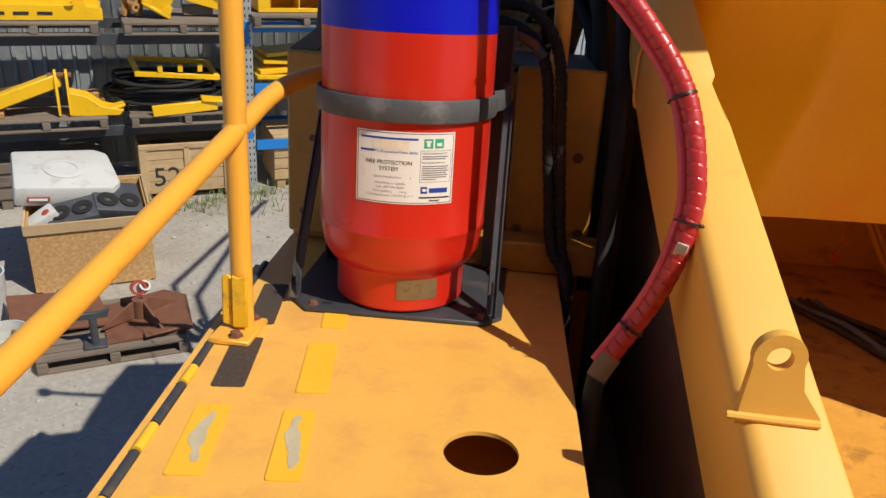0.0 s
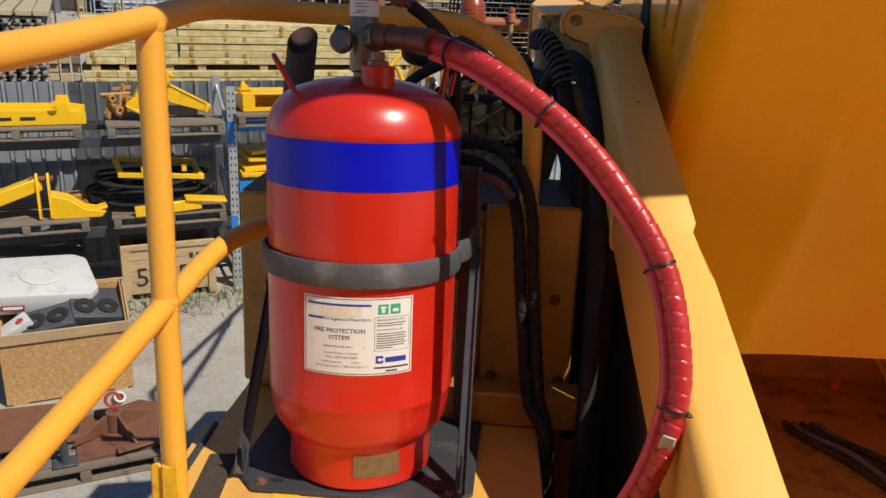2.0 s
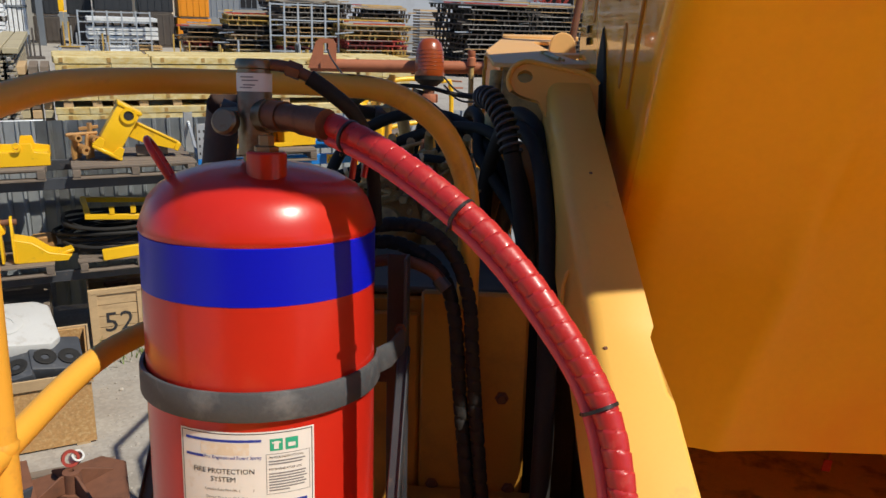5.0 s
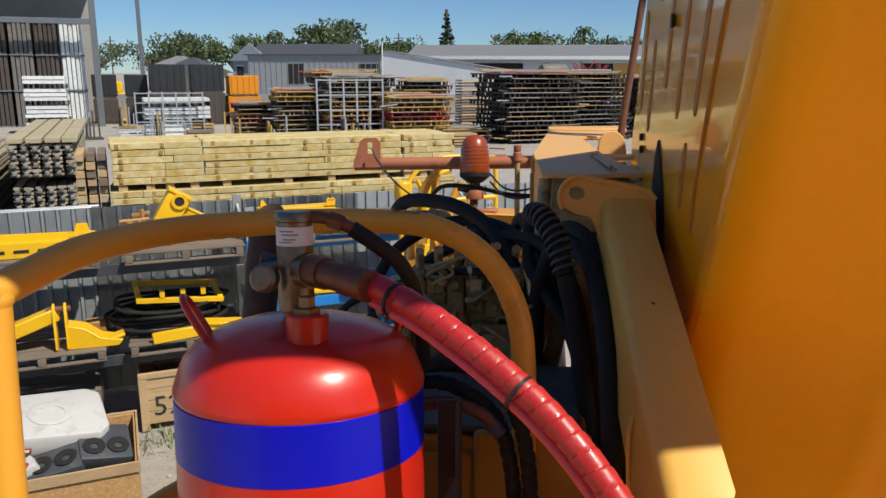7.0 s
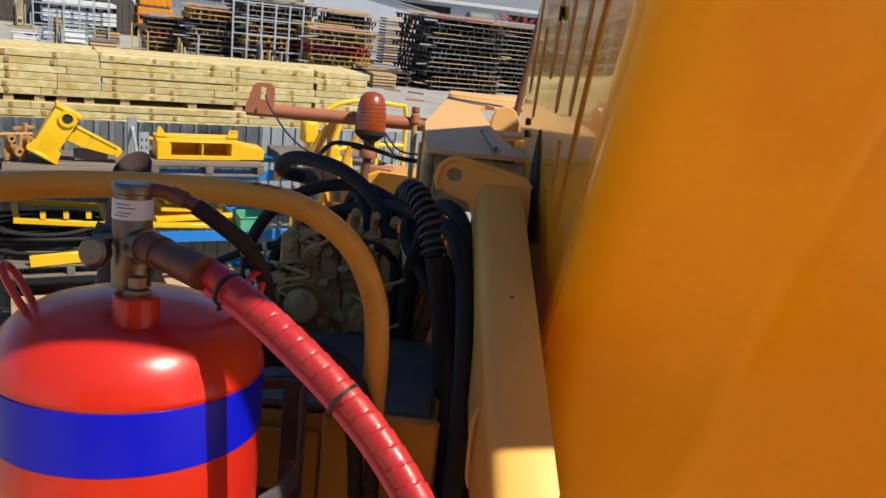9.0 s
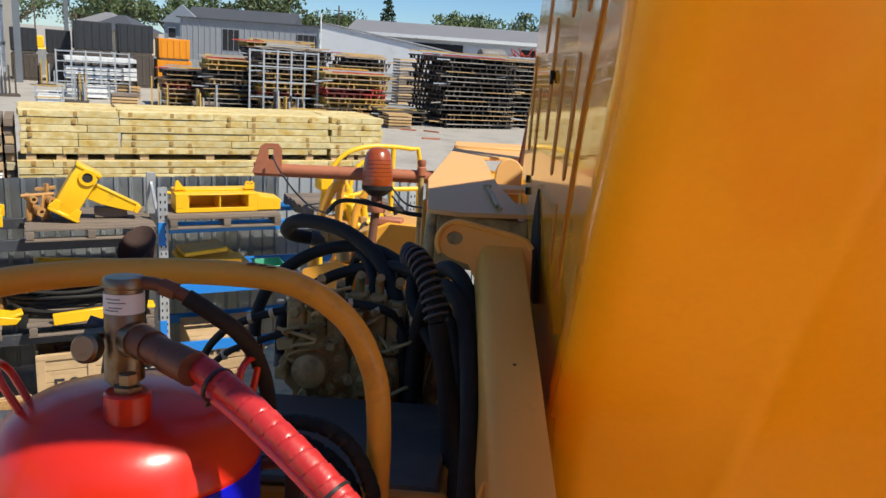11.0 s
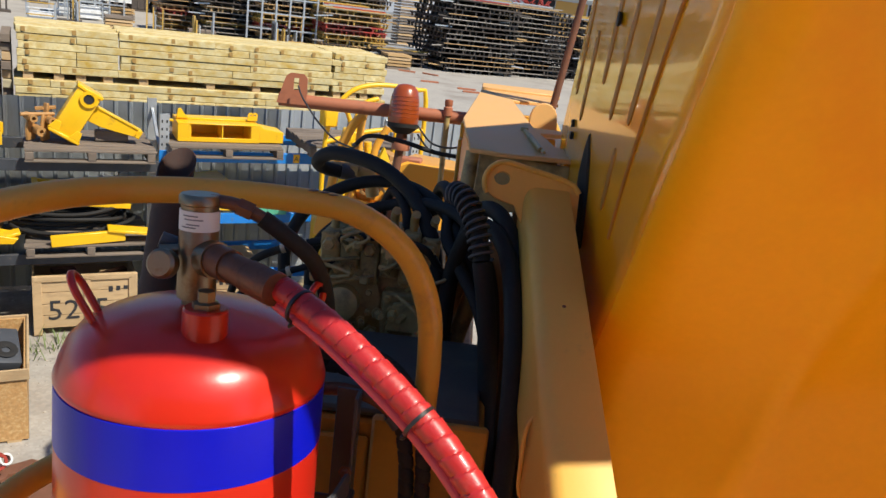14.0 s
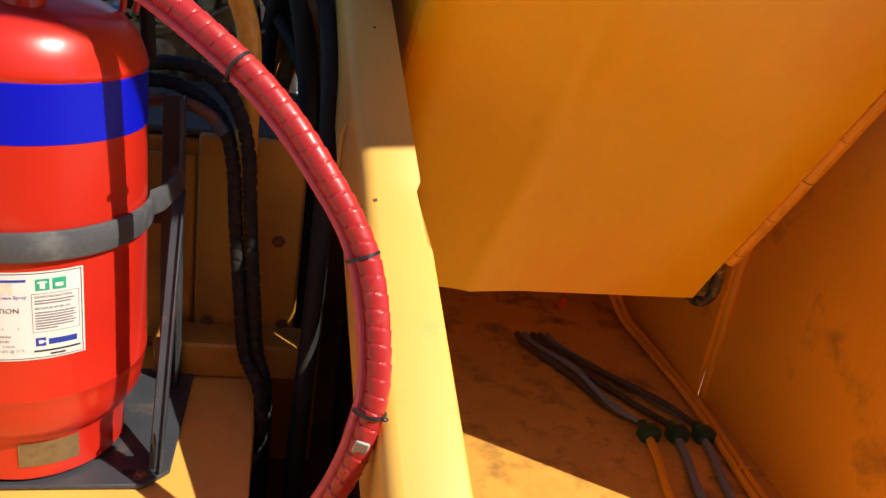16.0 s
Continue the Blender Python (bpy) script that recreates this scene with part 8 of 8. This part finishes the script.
def site_box(x, y, z, s, mat, label):
    t = far("site_box", x, y, label, "site box", "stacked site boxes")
    part("shell", span((-s[0] / 2, -s[1] / 2, z), (s[0] / 2, s[1] / 2, z + s[2]), bevel=0.03), mat, t)
    for i in range(5):
        u = -s[0] / 2 + s[0] * (i + 0.5) / 5
        part("rib", span((u - 0.05, -s[1] / 2 - 0.04, z + 0.1), (u + 0.05, -s[1] / 2 - 0.002, z + s[2] - 0.1), bevel=0), mat, t)
    part("foot", span((-s[0] / 2 + 0.1, -s[1] / 2, z - 0.12), (s[0] / 2 - 0.1, s[1] / 2, z - 0.002), bevel=0), frame_steel, t)


for x, y, z, s, mat, lb in ((-26.3, 50.0, 2.30, (2.3, 2.2, 1.8), box_black, "black ribbed steel site box stacked high"), (-24.0, 51.2, 2.30, (2.2, 2.2, 1.8), box_black, "black ribbed steel site box stacked high"),
                            (-26.3, 50.0, 0.12, (2.3, 2.2, 2.05), frame_steel, "dull steel site box at the bottom"), (-24.0, 51.2, 0.12, (2.2, 2.2, 2.05), frame_steel, "dull steel site box at the bottom"),
                            (-21.7, 52.0, 2.05, (2.0, 2.0, 1.3), box_orange, "orange steel site box stacked high"), (-21.7, 52.0, 0.6, (2.2, 2.0, 1.35), box_orange, "orange steel site box"), (-21.7, 52.0, 0.12, (2.2, 2.0, 0.4), frame_steel, "dull steel plinth box"),
                            (-31.0, 50.0, 0.12, (1.6, 1.6, 1.6), frame_steel, "dull steel site box"), (-31.0, 50.0, 1.9, (1.6, 1.6, 1.5), box_black, "black steel site box"), (-29.2, 51.0, 0.12, (1.5, 1.6, 1.6), frame_steel, "dull steel site box"), (-29.2, 51.0, 1.9, (1.5, 1.6, 1.5), box_black, "black steel site box")):
    site_box(x, y, z, s, mat, lb)


def clutter():
    """Small pieces lying about the far yard: posts, crates, bars."""
    rnd = random.Random(77)
    for i in range(26):
        x, y = rnd.uniform(-30, -4), rnd.uniform(33, 46)
        kind = rnd.choice(("post_bundle", "steel_crate", "pallet_pile"))
        t = far(kind, x, y, {"post_bundle": "bundle of upright steel posts", "steel_crate": "open steel stillage crate", "pallet_pile": "low pile of weathered pallets"}[kind], kind.replace("_", " "), "yard clutter", 31 + rnd.uniform(-8, 8))
        if kind == "post_bundle":
            for k in range(7):
                u, h = rnd.uniform(-0.5, 0.5), rnd.uniform(0.9, 1.7)
                part("post", span((u - 0.03, rnd.uniform(-0.3, 0.3), 0), (u + 0.03, 0.34, h), bevel=0), rnd.choice((galvanised, frame_steel, form_yellow)), t, smooth=False)
            part("base", span((-0.6, -0.4, 0), (0.6, 0.4, 0.12), bevel=0), frame_steel, t, smooth=False)
        elif kind == "steel_crate":
            for u in (-0.6, 0.54):
                for v in (-0.5, 0.44):
                    part("post", span((u, v, 0), (u + 0.06, v + 0.06, 1.0), bevel=0), galvanised, t, smooth=False)
            for z in (0.1, 0.4, 0.7, 0.94):
                part("rail", span((-0.6, -0.5, z), (0.6, -0.46, z + 0.05), bevel=0), rnd.choice((galvanised, form_yellow, white_steel)), t, smooth=False)
            part("load", span((-0.5, -0.4, 0.1), (0.5, 0.4, rnd.uniform(0.4, 0.85)), bevel=0.02), rnd.choice((frame_steel, white_steel, form_tan)), t, smooth=False)
        else:
            for k in range(rnd.randrange(2, 6)):
                part("pallet_layer", span((-0.6, -0.5, 0.15 * k), (0.6, 0.5, 0.15 * k + 0.10), bevel=0), rnd.choice((pallet_wood, crate_wood, form_tan)), t, smooth=False)
    for i in range(9):
        x, y = rnd.uniform(-6, 0), rnd.uniform(28, 37)
        t = far("loose_bar", x, y, "rusty steel bar lying on the gravel", "steel bar", "loose bars on the yard", rnd.uniform(-20, 20))
        part("bar", span((-0.4, -0.05, 0.0), (0.4, 0.05, 0.07), bevel=0.005), red_oxide, t, smooth=False)
    for x, y in ((-6.0, 55.0), (-5.2, 55.6)):
        t = far("pallet_tower", x, y, "tall pile of pale timber pallets", "pallet pile", "pallet towers")
        for k in range(16):
            part("pallet_layer", span((-0.6, -0.6, 0.2 * k), (0.6, 0.6, 0.2 * k + 0.12), bevel=0), pallet_wood if k % 3 else crate_wood, t, smooth=False)


clutter()


def open_store():
    """The open steel-framed store on the left, with panels stacked inside."""
    t = far("open_store", -32, 46, "tall open steel-framed store with concrete back wall", "store building", yaw=31)
    H = 10.0
    for u, v in ((2.6, 0), (-8, 0), (-8, 9)):
        part("column", span((u - 0.20, v - 0.20, 0), (u + 0.20, v + 0.20, H), bevel=0.01), structure_steel, t)
    part("beam", span((-8.4, -0.18, H - 1.5), (7.2, 0.18, H - 1.1), bevel=0.01), structure_steel, t)
    part("beam", span((-8.4, -0.15, 6.6), (2.6, 0.15, 6.95), bevel=0.01), structure_steel, t)
    part("back_wall", span((-16, 6.0, 0), (2.4, 6.4, H), bevel=0), concrete_wall, t)
    part("roof", span((-16, -0.4, H), (2.8, 6.6, H + 0.2), bevel=0), shed_roof, t)
    rnd = random.Random(9)
    for i in range(6):
        for k in range(3):
            t2 = far("panel_pack", -32, 46, "tall pack of upright form panels in the store", "panel pack", "panel packs in the store")
            u0 = -7.0 + i * 1.5
            mat = white_steel if i == 5 else (cover_grey if i % 2 else frame_steel)
            for j in range(5):
                part("panel", span((u0 + 0.27 * j, 1.0 + rnd.uniform(0, 0.1), k * 2.3 + 0.1), (u0 + 0.27 * j + 0.22, 3.2, k * 2.3 + 2.25), bevel=0.02), mat, t2, smooth=False)
            part("base_frame", span((u0 - 0.05, 0.95, k * 2.3), (u0 + 1.35, 3.2, k * 2.3 + 0.1), bevel=0), structure_steel, t2, smooth=False)


open_store()


def sheds():
    # long grey shed with a white gable end
    t = far("white_shed", -20.4, 92, "pale metal-clad shed with a white end wall and dark doorway", "shed", yaw=0)
    part("front_wall", span((-17, 0, 0), (-0.2, 0.2, 5.6), bevel=0), shed_grey, t, smooth=False)
    part("roof", span((-17.4, -0.3, 5.6), (-0.1, 16, 5.75), bevel=0), roof_dark, t, smooth=False)
    part("gable_wall", prism([(0, 0), (17.5, 0), (17.5, 3.4), (0, 6.1)], 0.2, pose(0, 0.4, 0, 90, 0, 0), bevel=0), shed_white, t, smooth=False)
    part("gable_roof", bar((-0.1, 8, 6.2), (17.8, 8, 3.5), 16.0, 0.12, bevel=0), shed_roof, t, smooth=False)
    part("doorway", span((-2.9, -0.05, 0), (-0.5, -0.006, 4.6), bevel=0), doorway_dark, t, "dark open doorway", smooth=False)
    part("doorway", span((-11.8, -0.05, 2.2), (-9.9, -0.006, 4.6), bevel=0), doorway_dark, t, "dark open doorway", smooth=False)
    for i in range(24):
        part("wall_rib", span((-16.8 + i * 0.7, -0.06, 0), (-16.75 + i * 0.7, -0.001, 5.5), bevel=0), shed_grey, t, smooth=False)
    part("flue", tube([(0.05, -0.2, 0.0), (0.05, -0.2, 7.2)], 0.09, 10, smooth=False), white_steel, t)
    # long low building with a grey roof and white fascia
    t = far("long_building", 2, 118, "long low building with grey roof, white fascia and open bays", "building", yaw=0)
    part("wall", span((-24, 0, 0), (17, 0.3, 5.9), bevel=0), shed_white, t, smooth=False)
    part("roof", prism([(-1.2, 5.9), (8.5, 8.0), (18, 5.9)], 41.8, Matrix.Translation((-24.4, 0, 0)) @ Matrix(((0, 0, 1, 0), (1, 0, 0, 0), (0, 1, 0, 0), (0, 0, 0, 1))), bevel=0), shed_roof, t, smooth=False)
    part("fascia", span((-24.4, -1.3, 5.55), (17.4, -1.205, 6.05), bevel=0), white_steel, t, smooth=False)
    for a, b, mat in ((-14, -6.5, doorway_dark), (-6.4, 2.0, shed_white), (2.2, 6.8, doorway_dark), (6.9, 11.6, ochre_wall), (11.8, 14.8, doorway_dark), (14.9, 17, ochre_wall)):
        part("bay", span((a, -0.06, 0), (b, -0.01, 5.0), bevel=0), mat, t, smooth=False)
    # house with a charcoal roof
    t = far("gabled_house", -37, 104, "blue-grey two-storey house with a charcoal gable roof", "house", yaw=0)
    part("wall", span((-7.5, 0, 0), (9.5, 7, 5.2), bevel=0), house_grey, t, smooth=False)
    part("roof", prism([(-0.6, 5.1), (3.5, 7.5), (7.6, 5.1)], 15.0, Matrix.Translation((-5.0, 0, 0)) @ Matrix(((0, 0, 1, 0), (1, 0, 0, 0), (0, 1, 0, 0), (0, 0, 0, 1))), bevel=0), roof_dark, t, smooth=False)
    part("gable", prism([(-7.8, 5.1), (-4.8, 7.5), (-1.9, 5.1)], 0.4, pose(0, -0.1, 0, 90, 0, 0), bevel=0), house_grey, t, smooth=False)
    for u in (-6.4, -4.6, -3.0):
        w = part("window", span((u - 0.45, -0.06, 3.1), (u + 0.45, -0.01, 4.4), bevel=0), doorway_dark, t, "dark window", smooth=False)
        part("frame", join(span((u - 0.55, -0.09, 3.0), (u + 0.55, -0.065, 3.1), bevel=0), span((u - 0.55, -0.09, 4.4), (u + 0.55, -0.065, 4.5), bevel=0)), white_steel, w, smooth=False)
    for x, y, w, h, roof, wall, lb in ((-62, 125, 9, 3.4, roof_dark, wall_cream, "cream house with a dark roof"), (-72, 140, 10, 4.0, shed_roof, wall_cream, "cream house with a pale roof"), (-55, 150, 8, 3.0, roof_red, wall_cream, "small house with a terracotta roof")):
        t = far("distant_house", x, y, lb, "house", "distant houses", yaw=0)
        part("wall", span((-w / 2, 0, 0), (w / 2, 7, h), bevel=0), wall, t, smooth=False)
        part("roof", lathe([(w * 0.80, h), (0.6, h + 2.6), (0, h + 2.6)], 4, m=Matrix.Translation((0, 3.5, 0)) @ pose(0, 0, 0, 0, 0, 45)), roof, t, smooth=False)


shed_grey = material("mid_grey_cladding", (0.30, 0.32, 0.34), 0.5, vary=0.08, scale=0.6, fine=6, bump=0.1)
house_grey = material("blue_grey_weatherboard", (0.26, 0.30, 0.34), 0.6, vary=0.08, scale=0.6, fine=6, bump=0.1)
sheds()


def tank_and_posts():
    t = far("grey_tank", 0.15, 62, "grey cylindrical tank lying behind the stacks", "tank")
    part("shell", lathe([(0, -1.1), (0.45, -1.1), (0.52, -1.0), (0.52, 1.0), (0.45, 1.1), (0, 1.1)], 24, m=pose(0, 0, 3.78, 0, 90, 0)), cover_grey, t)
    part("cradle", span((-1.5, -0.6, 0), (1.6, 0.6, 3.28), bevel=0.05), frame_steel, t, smooth=False)
    t = far("red_prop_heap", 2.9, 63, "heap of red painted props behind the stacks", "prop heap")
    rnd = random.Random(6)
    for i in range(60):
        a = Vector((rnd.uniform(-1.2, 1.8), rnd.uniform(-0.5, 0.5), rnd.uniform(3.3, 4.0)))
        b = a + Vector((rnd.uniform(-0.6, 0.6), rnd.uniform(-0.4, 0.4), rnd.uniform(-0.5, 0.7)))
        part("prop", tube([a, b], 0.045, 5, smooth=False), form_red, t, smooth=False)
    part("platform", span((-2.4, -0.7, 0), (2.6, 0.7, 3.25), bevel=0.05), frame_steel, t, smooth=False)
    t = far("container_stack", 12.0, 66, "dark stacked steel stillages at the yard edge", "stillage")
    for k in range(4):
        part("stillage", span((-2.2, -1, 0.1 + 1.7 * k), (2.2, 1, 1.6 + 1.7 * k), bevel=0.05), frame_steel, t, smooth=False)
    for x, y, h in ((-90.2, 150, 10.6), (-30, 150, 11.0)):
        t = far("power_pole", x, y, "tall slim power pole with a crossarm", "pole", "power poles", 0)
        part("pole", tube([(0, 0, 0), (0, 0, h)], 0.14, 8, smooth=False), bark, t)
        part("crossarm", span((-1.0, -0.06, h - 1.0), (1.0, 0.06, h - 0.85), bevel=0), bark, t, smooth=False)
    t = far("gantry_post", -33.6, 60, "slim blue-grey steel gantry column with a top beam", "gantry", yaw=31)
    part("column", span((-0.16, -0.16, 0), (0.16, 0.16, 11.2), bevel=0.01), structure_steel, t)
    part("beam", span((-7.0, -0.14, 10.7), (0.16, 0.14, 11.15), bevel=0.01), structure_steel, t)
    part("knee_brace", bar((-1.0, 0, 10.8), (0, 0, 9.6), 0.12, 0.12), structure_steel, t)
    t = far("yellow_loader", -40, 66, "yellow site loader standing far off", "loader")
    part("body", span((-1.6, -0.8, 0.7), (1.4, 0.8, 1.7), bevel=0.1), part_yellow, t)
    part("cab", span((-0.4, -0.7, 1.7), (0.8, 0.7, 2.7), bevel=0.08), part_yellow, t)
    for u in (-1.1, 1.0):
        part("wheel", lathe([(0.2, -0.2), (0.6, -0.2), (0.6, 0.2), (0.2, 0.2)], 18, m=pose(u, -0.8, 0.6, 90, 0, 0), close=True), rubber_black, t)
    t = far("boundary_fence", -20, 58, "low pale sheet fence along the far yard edge", "fence", yaw=8)
    for i in range(40):
        part("sheet", span((-30 + i * 1.5, 0, 0), (-28.53 + i * 1.5, 0.04, 1.9), bevel=0), fence_grey, t, smooth=False)


tank_and_posts()


def tree(x, y, h, spread, seed, kind="round"):
    """Tapered trunk and limbs, and a crown of many small leaf clumps with gaps."""
    label = {"round": "broad dark green gum tree with an uneven crown", "pine": "tall straight pine with tiered branches", "palm": "slim palm with drooping fronds"}[kind]
    t = far("tree" if kind != "pine" else "pine_tree", x, y, label, "tree", "trees on the skyline", 0)
    rnd = random.Random(seed)
    limbs = []
    tops = []
    if kind == "round":
        limbs.append(tube([(0, 0, 0), (rnd.uniform(-0.3, 0.3), 0, h * 0.35), (rnd.uniform(-0.6, 0.6), 0, h * 0.6)], 0.03 * h, 8, step=1.0))
        for i in range(11):
            a, r = rnd.uniform(0, 6.28), spread * rnd.uniform(0.2, 0.85)
            z = h * rnd.uniform(0.50, 0.93) * (1 - 0.18 * (r / spread) ** 2)
            tip = Vector((r * math.cos(a), r * math.sin(a), z))
            limbs.append(tube([(0, 0, h * 0.34), tip * 0.5 + Vector((0, 0, h * 0.22)), tip], 0.011 * h, 5, step=1.2))
            tops.append((tip, spread * rnd.uniform(0.26, 0.44)))
    elif kind == "pine":
        limbs.append(tube([(0, 0, 0), (0, 0, h)], 0.02 * h, 8, smooth=False))
        for k in range(16):
            z = h * (0.22 + 0.76 * k / 16)
            r = spread * (1 - k / 17.5)
            for i in range(6):
                a = rnd.uniform(0, 6.28)
                tops.append((Vector((r * 0.6 * math.cos(a), r * 0.6 * math.sin(a), z)), r * 0.42))
    else:
        limbs.append(tube([(0, 0, 0), (0.2, 0, h * 0.6), (0, 0, h * 0.93)], 0.02 * h, 8, step=1.0))
    part("trunk", join(*limbs), bark, t)
    bm = bmesh.new()
    def leaf(p, s):
        q = Euler((rnd.uniform(0, 6.28), rnd.uniform(0, 6.28), rnd.uniform(0, 6.28))).to_matrix()
        vs = [bm.verts.new(p + q @ Vector(c) * s) for c in ((-0.5, 0, 0), (0, -0.28, 0.08), (0.5, 0, 0), (0, 0.28, -0.08))]
        bm.faces.new(vs)
    if kind == "palm":
        for i in range(22):
            a, l = rnd.uniform(0, 6.28), spread * rnd.uniform(0.8, 1.1)
            d = Vector((math.cos(a), math.sin(a), 0))
            up = rnd.uniform(0.1, 0.9)
            for j in range(14):
                f = j / 13
                p = Vector((0, 0, h * 0.93)) + d * l * f + Vector((0, 0, l * (up * f - 1.1 * f * f)))
                leaf(p + Vector((rnd.gauss(0, 0.1), rnd.gauss(0, 0.1), rnd.gauss(0, 0.1))), 0.7)
    else:
        per = 130 if kind == "round" else 24
        for c, r in tops:
            for _ in range(per):
                v = Vector((rnd.gauss(0, 1), rnd.gauss(0, 1), rnd.gauss(0, 1))).normalized() * r * rnd.uniform(0.45, 1.05)
                v.z *= 0.75 if kind == "round" else 0.35
                leaf(c + v, rnd.uniform(0.5, 1.1) * (0.075 * h if kind == "round" else 0.05 * h))
    part("crown", bm, leaf_green if kind != "pine" else leaf_pine, t, smooth=False)


def tree_line():
    # (left-right place at 160 m, height, spread)
    for i, (x, h, s) in enumerate(((-100, 10, 7), (-92, 10.5, 7), (-84, 13, 7.5), (-77.5, 14, 8), (-72, 12, 7), (-66, 12, 7.5), (-60, 12.5, 7), (-55, 10, 6.5), (-51, 15, 8), (-46, 14.5, 7.5), (-41, 11, 6.5), (-36, 11.5, 7), (-31, 8, 6),
                                  (-16, 10, 6), (-11, 11.5, 6.5), (-6, 12, 6.5), (-1, 11, 6.5), (4, 12, 6.5), (9, 11, 7), (15, 11, 6.5), (20, 11, 6.5), (27, 10, 7), (34, 10, 7))):
        tree(x, 160 + 9 * (i % 3), h, s, 100 + i)
    tree(-22.7, 165, 16.5, 3.2, 5, "pine")
    tree(6, 165, 13, 3.2, 6, "palm")


tree_line()
